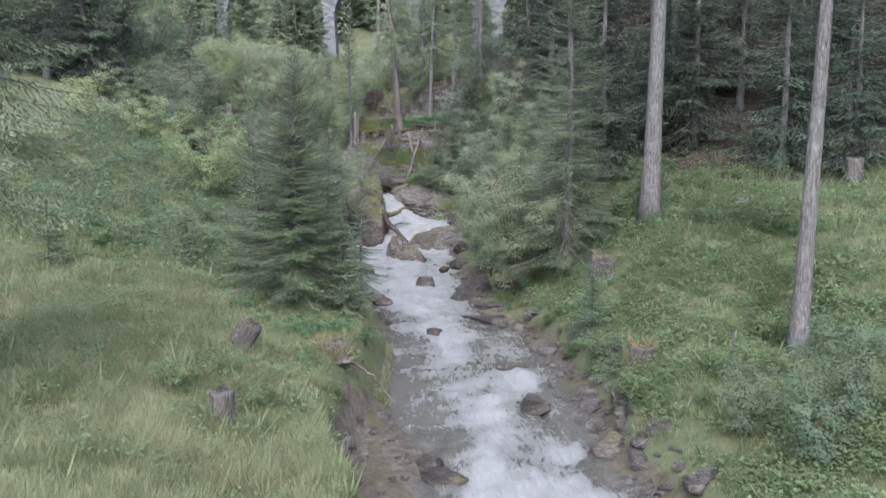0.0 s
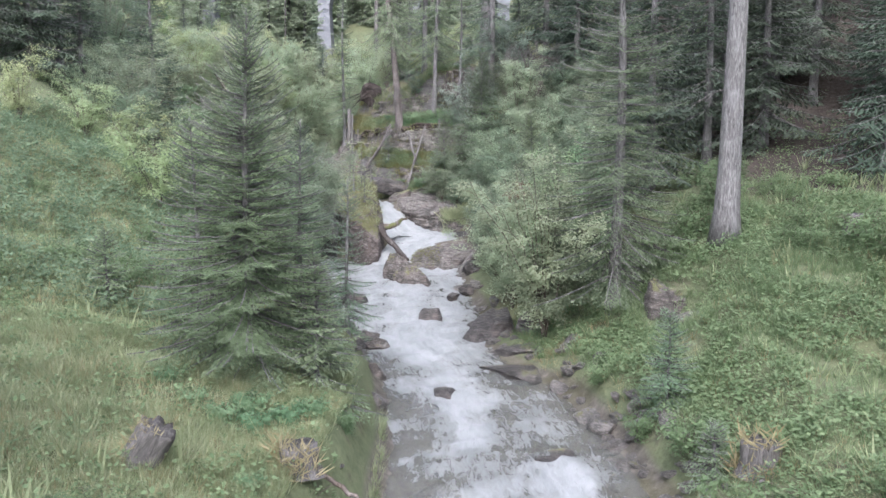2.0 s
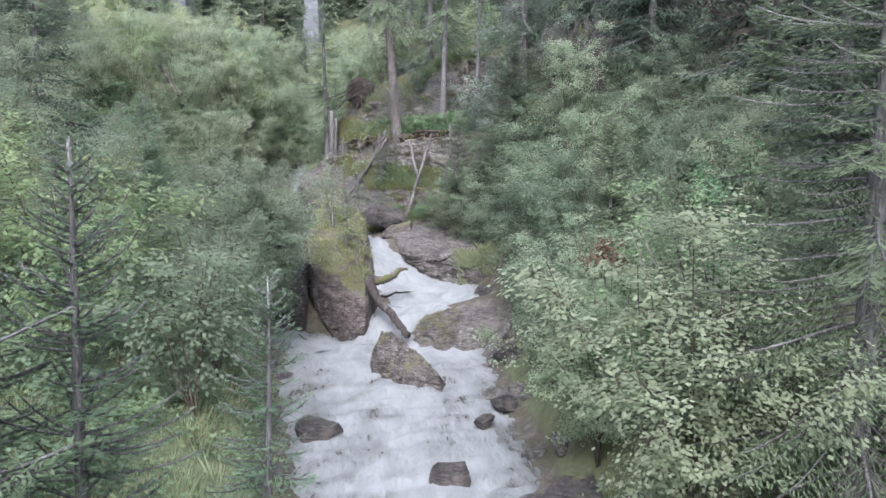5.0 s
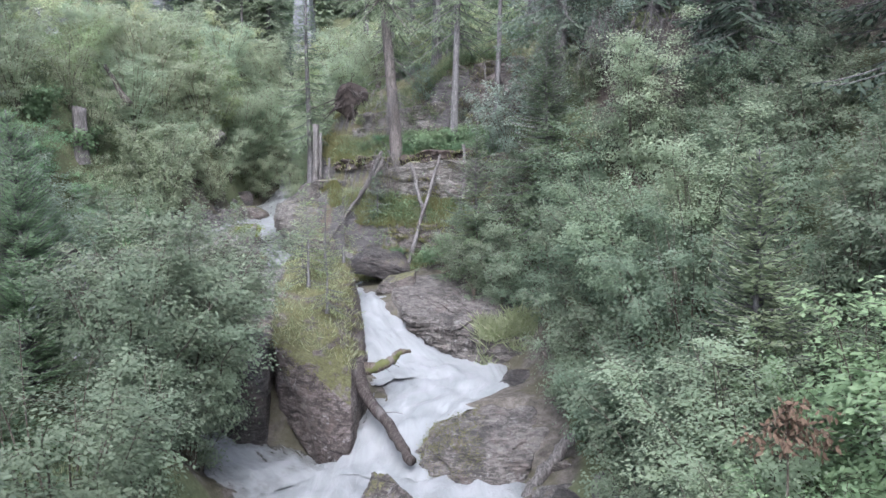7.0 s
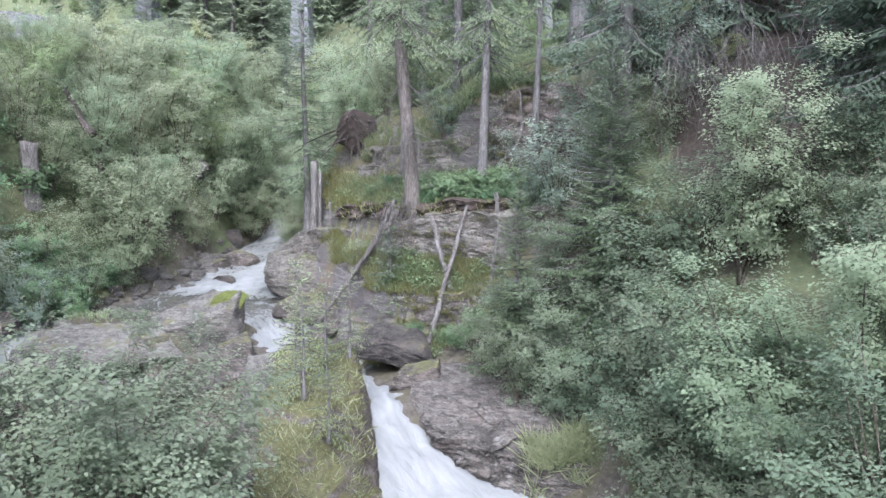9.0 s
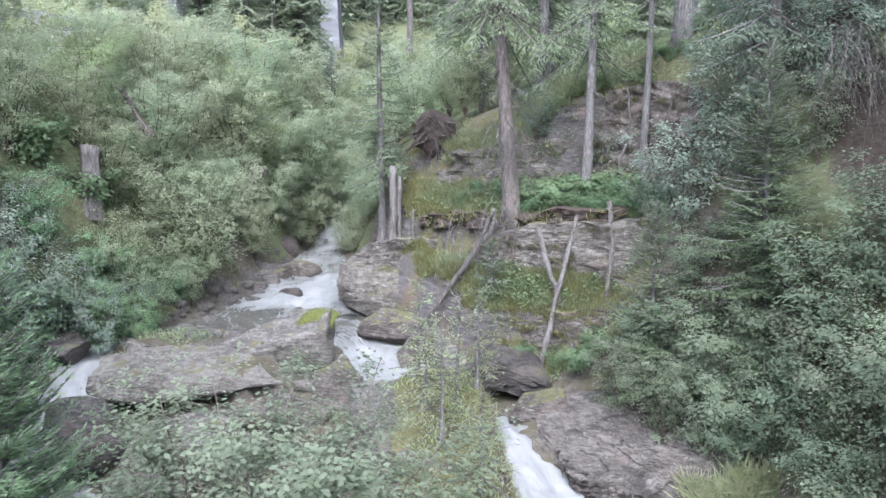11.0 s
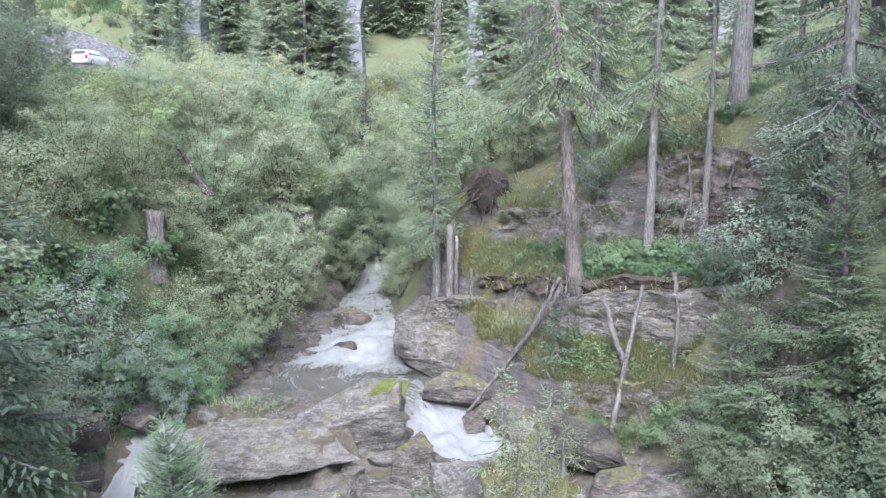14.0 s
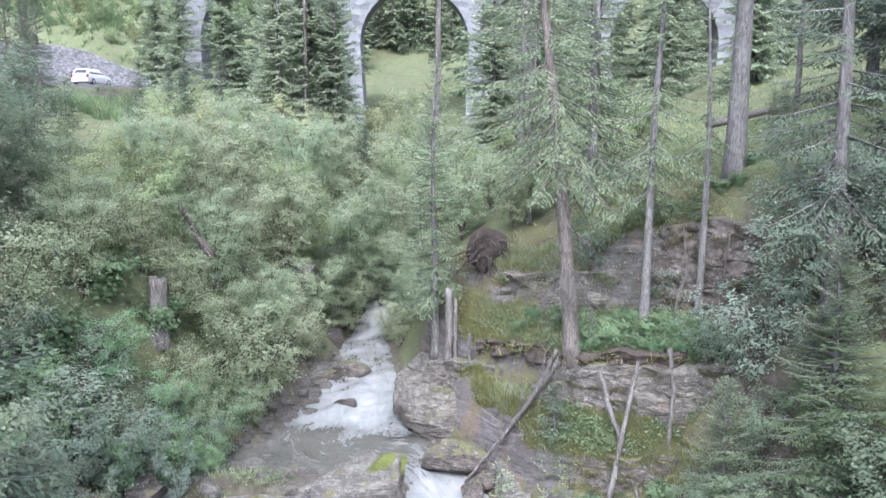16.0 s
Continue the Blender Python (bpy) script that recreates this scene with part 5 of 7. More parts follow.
boulder(5.75, 24.0, 3.75, (1.0, 0.7, 0.6), 52, MAT_ROCK, DRYR)
boulder(5.2, 23.6, 3.5, (1.4, 0.7, 0.55), 53, MAT_ROCK, DRYR)
boulder(1.6, 26.4, 2.3, (1.6, 1.0, 0.35), 54, MAT_ROCK_WET, "flat brown bedrock shelf at the water's edge")
boulder(1.5, 24.9, 2.2, (1.5, 1.0, 0.3), 55, MAT_ROCK_WET, "flat brown bedrock shelf at the water's edge")

# layered faces of the cliff
CLIFF = "grey layered rock face of the cliff"
face_a = strata_band([(-3.75, 50.0, 6.1, 6.6), (-3.2, 49.75, 6.2, 7.05), (-2.6, 49.4, 6.2, 7.4), (-1.4, 48.9, 6.2, 7.62), (-0.2, 48.35, 6.2, 7.7), (0.8, 47.95, 6.3, 7.8), (1.6, 47.6, 6.4, 7.9)], 1.0, 201, MAT_CLIFF, CLIFF, relief=0.1)
face_b = strata_band([(-4.5, 54.0, 8.0, 8.75), (-3.7, 53.1, 8.0, 9.05), (-2.6, 52.05, 8.0, 9.2), (-1.2, 51.3, 8.0, 9.35), (-0.6, 51.1, 8.0, 9.4)], 0.9, 202, MAT_CLIFF, CLIFF, relief=0.12)
face_c = strata_band([(-1.0, 51.2, 8.0, 9.6), (-0.5, 50.95, 8.0, 10.4), (0.4, 50.6, 8.0, 10.7), (1.1, 50.25, 8.0, 10.75), (1.8, 49.95, 8.0, 10.6), (2.3, 49.75, 8.1, 10.2)], 0.9, 203, MAT_EARTHROCK, "purplish-brown earth and rock face under the trees", relief=0.16, thin=(0.2, 0.6))
face_e = strata_band([(1.5, 49.7, 8.0, 9.9), (2.1, 49.4, 8.0, 10.3), (2.7, 49.1, 8.0, 10.1), (3.3, 48.8, 8.1, 9.6)], 0.8, 206, MAT_SLABROCK, "pale rock outcrop beneath the spruces", relief=0.12, thin=(0.1, 0.4))
face_d = hull_rock([(0.6, 47.6, 6.0), (1.8, 46.6, 6.4), (1.9, 47.6, 7.0), (0.7, 48.6, 6.4), (0.8, 47.9, 8.0), (1.7, 47.0, 8.4), (1.7, 47.7, 8.6)], 204, MAT_CLIFF, CLIFF, 0.09, 6)
strata_band([(-6.4, 53.2, 5.7, 6.4), (-5.8, 52.6, 5.7, 6.7), (-5.0, 52.0, 5.7, 6.9), (-4.3, 51.65, 5.9, 6.85), (-3.9, 51.2, 6.0, 6.7)], 0.8, 207, MAT_CLIFF, CLIFF, relief=0.09)
ledge = strata_band([(-2.95, 48.5, 5.0, 5.62), (-2.4, 48.2, 5.0, 5.75), (-1.8, 47.98, 5.1, 5.8), (-1.0, 47.75, 5.2, 5.85), (-0.2, 47.5, 5.3, 5.95)], 0.5, 205, MAT_ROCK_MOSS, "dark layered ledge below the mossy terrace", relief=0.1)

MAT_EARTH = plain_material("root_bound_brown_earth", (0.024, 0.02, 0.017), (0.066, 0.054, 0.045), 6, 0.95, 0.1, 0.9)
earth = strata_band([(-4.85, 52.3, 7.2, 7.45), (-4.2, 51.6, 7.2, 7.55), (-3.6, 50.95, 7.3, 7.62), (-2.8, 50.1, 7.35, 7.68), (-1.9, 49.45, 7.45, 7.78), (-1.2, 49.1, 7.6, 7.9), (0.0, 48.62, 7.7, 8.0)], 0.5, 208, MAT_EARTH, "brown root-bound earth edge of the rock shelf", "earth_bank", 0.16, -0.3, (0.1, 0.3), 0.05)
tufts_on(earth, 700, 90, MAT_TERRACE, "dry grass and roots hanging from the earth edge", 0.1, (0.08, 0.28), None, True)
tufts_on(wedge, 17000, 3, MAT_MOSS, "yellow-green moss and heather on the wedge slab", 0.4, (0.02, 0.075), (-4.5, -2.95, 39.2, 44.2))
tufts_on(wedge, 1500, 4, MAT_GRASS, "thin grass growing on the wedge slab", 0.45, (0.08, 0.26), (-4.7, -2.8, 40.2, 45))
tufts_on(split, 5200, 99, MAT_MOSS, "olive moss on the boulder in the fall", 0.2, (0.03, 0.075), (-1.5, -0.35, 38.0, 40.2), True)
tufts_on(bedrock, 3000, 5, MAT_GRASS, "yellowish grass hanging over the bedrock", 0.25, (0.18, 0.5), (-0.25, 1.4, 41.9, 43.3))
tufts_on(bend, 900, 59, MAT_MOSS, "brownish moss on top of the outcrop", 0.6, (0.06, 0.2), (-6.0, -3.8, 51.4, 53.2))
for k, ob in enumerate((face_a, face_b, face_c, face_d, ledge, face_e)):
    tufts_on(ob, 2600, 60 + k, MAT_MOSS if k % 2 == 0 else MAT_GRASS, "grass and moss growing on the rock ledges", 0.3, (0.06, 0.2), None, ob is not face_d)

# stones of the right shore, the left gravel bar and the upper bed
STONE_SHAPES = [rock_mesh((1, 0.8, 0.62), 300 + k, 3, 6, 0.05) for k in range(6)]
for s in STONE_SHAPES:
    s.materials.append(MAT_STONE)
stone_rng = np.random.RandomState(5)


def stones(count, box, lo, hi, group, edge_lo=-0.3, edge_hi=0.9):
    """Loose stones strewn along the shore inside a box of the plan."""
    made = 0
    while made < count:
        x, y = stone_rng.uniform(box[0], box[1]), stone_rng.uniform(box[2], box[3])
        z, edge = land([x], [y])
        if not edge_lo < edge[0] < edge_hi:
            continue
        s = lo + (hi - lo) * stone_rng.rand() ** 2
        ob = new("stone", STONE_SHAPES[stone_rng.randint(6)])
        ob.matrix_basis = pose(x, y, max(z[0], 0) + s * 0.08, stone_rng.uniform(-15, 15), stone_rng.uniform(-15, 15), stone_rng.uniform(0, 360)) @ Matrix.Scale(s, 4)
        tagged(ob, "loose grey-brown stone on the stream shore", "stone", group)
        made += 1


stones(140, (2.2, 4.8, 12.5, 22), 0.12, 0.48, "stones of the grassy shore", -0.5, 0.75)
stones(24, (-1.2, 3.0, 13, 24), 0.2, 0.6, "stones under the water", -3.0, -0.4)
stones(30, (-2.3, 0.2, 12.3, 17.4), 0.08, 0.42, "stones of the gravel bar", -0.6, 0.7)
stones(28, (0.6, 3.4, 21, 28.5), 0.15, 0.5, "stones of the grassy shore", -0.3, 1.3)
stones(16, (0.2, 2.0, 33, 38), 0.2, 0.55, "stones at the fall's foot", -0.3, 1.2)
stones(10, (0.3, 3, 22, 34), 0.15, 0.5, "stones of the grassy shore")
stones(16, (-4.5, -1.2, 22, 36), 0.15, 0.45, "stones under the spruces")
stones(26, (-10.8, -8.4, 47.8, 51.5), 0.2, 0.6, "stones of the upper bed", -0.8, 0.9)
stones(60, (-11.5, -8.2, 51.5, 59), 0.2, 0.65, "stones of the upper bed", -0.4, 1.0)
stones(24, (-11.5, -6.8, 43.5, 48.5), 0.15, 0.5, "stones between the slabs", -0.5, 1.6)

# ---- driftwood, snags, stumps ----
pole("driftwood_log", [(-1.65, 38.05, 2.75, 0.09), (-2.05, 38.9, 3.05, 0.1), (-2.6, 39.7, 3.45, 0.12), (-2.8, 40.5, 3.75, 0.13)], "dark wet log wedged in the waterfall", "log", MAT_WETWOOD, 1, 3)
pole("driftwood_log", [(0.3, 37.45, 2.3, 0.11), (0.6, 37.6, 2.7, 0.12), (0.98, 37.75, 3.12, 0.11), (1.3, 37.9, 3.4, 0.08)], "weathered grey log leaning against the boulder in the fall", "log", MAT_DEADWOOD, 61, 3)
pole("mossy_limb", [(-2.85, 40.5, 3.65, 0.14), (-2.45, 40.6, 3.72, 0.12), (-2.1, 40.7, 3.85, 0.09), (-1.95, 40.75, 4.02, 0.06), (-1.75, 40.8, 4.0, 0.03)], "mossy broken limb reaching over the waterfall", "log", MAT_MOSSWOOD, 2, 5)
pole("dead_pole", [(-2.25, 47.3, 4.0, 0.06), (-1.75, 48.0, 5.8, 0.055), (-1.15, 48.85, 7.8, 0.04)], "pale leaning dead pole against the cliff", "dead tree", MAT_DEADWOOD, 3, 4)
pole("dead_pole", [(-1.25, 47.6, 4.8, 0.045), (-1.62, 48.3, 6.1, 0.06), (-2.0, 49.0, 7.5, 0.055)], "pale leaning dead pole against the cliff", "dead tree", MAT_DEADWOOD, 4, 4)
pole("dead_pole", [(-0.3, 48.3, 5.9, 0.055), (-0.36, 48.45, 6.5, 0.055), (-0.48, 48.8, 8.1, 0.05)], "upright dead pole before the cliff", "dead tree", MAT_DEADWOOD, 5, 2)
pole("dead_pole", [(-0.64, 48.1, 5.9, 0.05), (-0.42, 48.5, 7.3, 0.045)], "short dead pole leaning on the cliff", "dead tree", MAT_DEADWOOD, 35, 2)
pole("dead_sapling", [(-0.04, 50.0, 8.2, 0.035), (0.02, 50.1, 9.0, 0.035), (0.28, 50.3, 9.5, 0.03), (0.2, 50.4, 10.6, 0.02)], "thin crooked bare sapling on the shelf", "dead tree", MAT_DEADWOOD, 36, 8)
pole("dead_sapling", [(0.95, 49.8, 8.3, 0.035), (1.0, 49.9, 9.3, 0.03), (1.15, 50.0, 10.5, 0.02)], "thin crooked bare sapling on the shelf", "dead tree", MAT_DEADWOOD, 37, 8)
pole("dead_sapling", [(0.55, 48.2, 6.6, 0.03), (0.6, 48.3, 7.6, 0.028), (0.78, 48.4, 8.3, 0.02)], "thin crooked bare sapling before the cliff", "dead tree", MAT_DEADWOOD, 38, 6)
pole("fallen_log", [(-5.0, 49.75, 4.55, 0.035), (-4.25, 49.6, 5.6, 0.05), (-3.4, 49.5, 6.8, 0.065), (-2.85, 49.5, 7.6, 0.075)], "grey log leaning down the cliff to the water", "log", MAT_DEADWOOD, 6, 14)
pole("fallen_log", [(-3.95, 49.8, 5.8, 0.05), (-3.35, 49.5, 6.9, 0.06), (-2.9, 49.4, 7.9, 0.05)], "thin grey log hanging down the cliff", "log", MAT_DEADWOOD, 7, 8)
pole("dead_tree", [(-5.4, 52.5, 5.0, 0.14), (-5.38, 52.75, 6.8, 0.12), (-5.36, 52.9, 8.7, 0.1)], "broken grey dead trunk standing by the stream", "dead tree", MAT_DEADWOOD, 8, 6)
pole("dead_tree", [(-5.22, 52.6, 5.2, 0.07), (-5.2, 52.8, 8.45, 0.05)], "thin grey dead trunk beside the broken one", "dead tree", MAT_DEADWOOD, 9, 4)
pole("dead_pole", [(-4.75, 52.0, 5.4, 0.05), (-4.85, 52.1, 7.6, 0.04)], "upright dead pole on the mossy bank", "dead tree", MAT_DEADWOOD, 10, 3)
pole("fallen_log", [(-13.1, 54.7, 10.8, 0.06), (-12.65, 54.35, 10.25, 0.09), (-12.3, 54.0, 9.75, 0.1), (-11.95, 53.8, 9.4, 0.12)], "grey log lying down the bushy hillside", "log", MAT_WETWOOD, 11, 9)
pole("fallen_log", [(-14.8, 45.2, 5.2, 0.16), (-13.4, 45.6, 5.4, 0.14), (-12.3, 46.6, 5.6, 0.1)], "mossy log over the side cascade", "log", MAT_MOSSWOOD, 12, 6)
pole("fallen_log", [(-14.6, 44.0, 4.9, 0.12), (-12.8, 44.6, 4.5, 0.1)], "grey log at the foot of the bank", "log", MAT_DEADWOOD, 13, 5)
pole("fallen_branch", [(-2.0, 16.6, 3.4, 0.04), (-1.4, 16.4, 3.05, 0.032), (-0.95, 16.1, 2.6, 0.02)], "grey branch hanging over the stream bank", "log", MAT_MOSSWOOD, 14, 6)
pole("wooden_stake", [(5.5, 16.0, height(5.5, 16.0) - 0.2, 0.035), (5.62, 16.0, height(5.5, 16.0) + 0.6, 0.03)], "thin leaning wooden stake in the grass", "stake", MAT_DEADWOOD, 15)
pole("fallen_log", [(4.2, 62.0, 13.1, 0.14), (9.5, 64.0, 14.2, 0.12)], "pale log lying in the forest meadow", "log", MAT_DEADWOOD, 16, 2)
leaning_stump = stump(-3.72, 15.45, 0.42, 0.7, 1, "leaning torn grey tree stump in the meadow grass", (6, 34))
bank_stump = stump(-2.12, 16.45, 0.52, 0.36, 2, "old mossy stump at the edge of the bank")
leaning_stump.matrix_basis = pose(-3.85, 15.5, height(-3.85, 15.5) - 0.05, 4, 30, 0)
tufts_on(leaning_stump, 260, 95, MAT_DRYGRASS, "dry grass on top of the stump", 0.2, (0.06, 0.18), None, True)
tufts_on(bank_stump, 420, 96, MAT_DRYGRASS, "dry overhanging grass on the old stump", -0.1, (0.12, 0.34), None, True)
stump(-3.35, 12.4, 0.34, 0.62, 3, "grey tree stump among the meadow herbs")
stump(8.4, 23.9, 0.38, 0.5, 4, "low grey stump on the mossy slope")
stump(12.4, 25.8, 0.5, 0.8, 5, "pale broken stump before the dark spruces")
rotten_stump = stump(4.22, 17.5, 0.5, 0.5, 6, "rotten brown stump under overhanging grass")
tufts_on(rotten_stump, 320, 97, MAT_DRYGRASS, "dry grass hanging over the rotten stump", 0.1, (0.15, 0.4), None, True)
stump(-12.80, 51.6, 0.44, 9.35 - height(-12.80, 51.6), 7, "tall grey stump on the bushy hillside")
stump(-13.69, 49.5, 0.5, 8.39 - height(-13.69, 49.5), 8, "grey stump half hidden by leaves")


def root_plate(x, y, z):
    """The upturned roots of a fallen tree, with earth clinging to them."""
    t = thing("root_plate", "upturned dark root plate of a fallen tree", "tree roots", pose(x, y, z, 0, 0, 10))
    earth = rock_mesh((0.85, 0.4, 0.95), 77, 4, 3, 0.1)
    part("earth", earth, MAT_GROUND_EARTH, t)
    rng = np.random.RandomState(9)
    lines = []
    for k in range(60):
        a, r0 = rng.uniform(0, 6.283), 0.55 * rng.rand() ** 0.6
        o = np.array([np.cos(a) * r0, -0.22 + 0.1 * rng.randn(), np.sin(a) * r0])
        d = np.array([0.7 * np.cos(a) + 0.5 * rng.randn(), -0.35 * rng.rand(), 0.5 * np.sin(a) - 0.7 + 0.4 * rng.randn()])
        ln = rng.uniform(0.2, 0.75)
        s = np.linspace(0, 1, 6)
        p = o + d * ln * s[:, None] + np.array([0.1 * rng.randn(), 0.1 * rng.randn(), -0.15])[None, :] * (s ** 2)[:, None]
        lines.append(np.concatenate([p, (rng.uniform(0.012, 0.035) * (1.1 - s))[:, None]], 1))
    tagged(part("root_work", tubes_mesh("root_work", lines, 5), MAT_WETWOOD, t), kind="stuff")


MAT_GROUND_EARTH = plain_material("dark_forest_earth", (0.015, 0.012, 0.01), (0.042, 0.033, 0.027), 7, 0.95)
root_plate(-4.3, 54.3, 9.55)


# ---- trees ----
def at(x, y, turn=0, dz=-0.05, scale=1.0):
    return pose(x, y, height(x, y) + dz, 0, 0, turn) @ Matrix.Scale(scale, 4)


spruce(at(-3.45, 19.8), "dense dark green young spruce on the stream bank", MAT_SPRUCE_DENSE, MAT_BARK, h=5.9, reach=2.0, clear=0.1, seed=1, spacing=0.15, per=10, twig=0.042, spray=0.06, width=0.0125)
spruce(at(-3.85, 21.5), "slim young spruce close behind the dense one", MAT_SPRUCE_YOUNG, MAT_BARK, h=5.0, reach=1.2, clear=0.12, seed=51, spacing=0.17, per=8, twig=0.048, spray=0.062, width=0.013)
spruce(at(-2.35, 19.6), "small spruce at the very edge of the bank", MAT_SPRUCE, MAT_BARK, h=2.4, reach=0.8, clear=0.08, seed=52, spacing=0.14, per=7, twig=0.07, spray=0.09, width=0.026)
spruce(at(-2.9, 21.6), "slender light green young spruce beside the stream", MAT_SPRUCE_YOUNG, MAT_BARK, h=4.3, reach=1.05, clear=0.15, seed=2, spacing=0.18, per=8, twig=0.048, spray=0.06, width=0.013)
spruce(at(-2.35, 24.2), "thin light green spruce sapling beside the stream", MAT_SPRUCE_YOUNG, MAT_BARK, h=3.4, reach=0.75, clear=0.2, seed=3, spacing=0.18, per=8, twig=0.048, spray=0.06, width=0.013)
spruce(at(-4.55, 20.7), "broad young spruce at the meadow's edge", MAT_SPRUCE_DENSE, MAT_BARK, h=4.0, reach=1.3, clear=0.15, seed=4, spacing=0.18, per=7, twig=0.075, spray=0.09, width=0.024)
spruce(at(-6.6, 21.8), "small young spruce in the meadow", MAT_SPRUCE, MAT_BARK, h=1.5, reach=0.6, clear=0.05, seed=5, spacing=0.12, per=7, twig=0.07, spray=0.09, width=0.03)
spruce(at(-9.1, 19.5), "small dark spruce in the meadow", MAT_SPRUCE, MAT_BARK, h=1.6, reach=0.6, clear=0.05, seed=6, spacing=0.13, per=7, twig=0.08, spray=0.09, width=0.03)
spruce(at(-7.1, 10.9), "yellowish green spruce at the meadow's edge", MAT_PALE_HAZED, MAT_BARK, h=14, reach=3.1, clear=3.4, seed=7, spacing=0.22, per=9, twig=0.06, spray=0.1, width=0.024, top_h=8.2, limb=0.45, thin=0.5)
spruce(at(-7.8, 37.1), "young pale green pine rising from the bushes", MAT_PINE, MAT_BARK, name="pine_tree", h=4.7, reach=1.15, clear=0.3, seed=8, spacing=0.13, per=12, twig=0.03, spray=0.07, width=0.013, droop=-0.45)
spruce(at(3.75, 25.7), "tall spruce with dry lower branches on the bank", MAT_SPRUCE, MAT_BARK, h=11.5, reach=1.95, clear=0.9, seed=9, spacing=0.24, per=8, twig=0.062, spray=0.075, width=0.0155, dead=30, thin=0.14)
spruce(at(3.6, 20.2), "young dark spruce on the grassy bank", MAT_SPRUCE_YOUNG, MAT_BARK, h=1.75, reach=0.65, clear=0.03, seed=10, spacing=0.12, per=8, twig=0.05, spray=0.07, width=0.018)
spruce(at(3.7, 17.9), "small soft green spruce on the grassy bank", MAT_SPRUCE_YOUNG, MAT_BARK, h=0.9, reach=0.45, clear=0.02, seed=110, spacing=0.09, per=8, twig=0.045, spray=0.06, width=0.016)
spruce(at(-0.2, 45.7), "dense dark young spruce before the cliff", MAT_SPRUCE_DENSE, MAT_BARK, h=3.8, reach=1.25, clear=0.1, seed=11, spacing=0.16, per=9, twig=0.065, spray=0.085, width=0.021)
spruce(at(1.5, 45.0), "dark spruce leaning over the gorge", MAT_SPRUCE_DENSE, MAT_BARK, h=5.3, reach=1.8, clear=0.15, seed=12, spacing=0.18, per=9, twig=0.07, spray=0.09, width=0.023)
spruce(at(2.55, 33.6), "light green young spruce among the alders", MAT_SPRUCE, MAT_BARK, h=4.6, reach=1.15, clear=0.1, seed=13, spacing=0.14, per=11, twig=0.055, spray=0.09, width=0.026)
spruce(at(-3.85, 43.6, dz=0.75), "thin sparse spruce sapling growing on the mossy slab", MAT_WILLOW, MAT_BARK, h=2.2, reach=0.55, clear=0.2, seed=14, spacing=0.2, per=5, twig=0.09, spray=0.09, width=0.02, thin=0.35)
spruce(at(-4.5, 44.6, dz=1.0), "thin sparse spruce sapling growing on the mossy slab", MAT_WILLOW, MAT_BARK, h=1.7, reach=0.6, clear=0.1, seed=15, spacing=0.18, per=6, twig=0.08, spray=0.09, width=0.022, thin=0.3)
for x, y, dz, tall, seed in [(-3.55, 41.6, 1.3, 1.3, 141), (-4.1, 42.6, 1.5, 1.7, 142), (-3.5, 44.3, 1.2, 1.5, 143), (-4.35, 43.4, 1.4, 1.1, 144)]:
    spruce(at(x, y, dz=dz), "thin yellowish larch sapling growing on the mossy slab", MAT_WILLOW, MAT_BARK, name="larch_sapling", group="saplings on the mossy slab", h=tall, reach=0.5, clear=0.1, seed=seed, spacing=0.15, per=6, twig=0.07, spray=0.07, width=0.014, thin=0.25)
spruce(at(-3.0, 48.9), "small light spruce sapling on the mossy ledge", MAT_SPRUCE_YOUNG, MAT_BARK, h=1.3, reach=0.5, clear=0.05, seed=16, spacing=0.14, per=6, twig=0.08, spray=0.09, width=0.026)
spruce(at(-5.75, 54.0), "sparse slender spruce by the stream's bend", MAT_SPRUCE, MAT_BARK, h=8.5, reach=1.1, clear=1.6, seed=17, spacing=0.24, per=6, twig=0.11, spray=0.14, width=0.04, thin=0.25, dead=10)

# tall trunks whose crowns are high above
spruce(pose(6.1, 25.1, height(6.1, 25.1)), "tall spruce with a bare straight grey trunk", MAT_SPRUCE, MAT_BARK, h=19, reach=2.4, clear=10.5, seed=20, spacing=0.5, per=6, twig=0.2, spray=0.24, width=0.08, radius=0.27, dead=8, bend=(0.55, 0.2))
spruce(pose(6.93, 16.2, height(6.93, 16.2)), "tall spruce with a bare scaly grey trunk", MAT_SPRUCE, MAT_BARK, h=17, reach=2.3, clear=10, seed=21, spacing=0.5, per=6, twig=0.2, spray=0.24, width=0.08, radius=0.18, dead=3, bend=(0.3, 0.3))
leaning = spruce(pose(-2.45, 49.9, 7.45), "tall leaning spruce with bare roots on the cliff edge", MAT_SPRUCE, MAT_BARK_RED, h=14.5, reach=2.0, clear=4.6, seed=22, spacing=0.3, per=6, twig=0.085, spray=0.12, width=0.026, droop=0.55, radius=0.19, dead=44, bend=(-1.2, 0.6), thin=0.35)
root_rng = np.random.RandomState(44)
root_lines = []
for k in range(13):
    a = root_rng.uniform(-2.9, 0.1)
    s = np.linspace(0, 1, 6)
    reach = root_rng.uniform(0.25, 0.8)
    root_lines.append(np.stack([np.cos(a) * reach * s ** 0.7, np.sin(a) * reach * s ** 0.7, 0.1 - root_rng.uniform(0.5, 1.5) * s ** 1.6, 0.03 * (1.15 - s)], 1))
tagged(part("root_work", tubes_mesh("root_work", root_lines, 5), MAT_BARK_RED, leaning, "bare roots hanging over the rock"), kind="stuff")
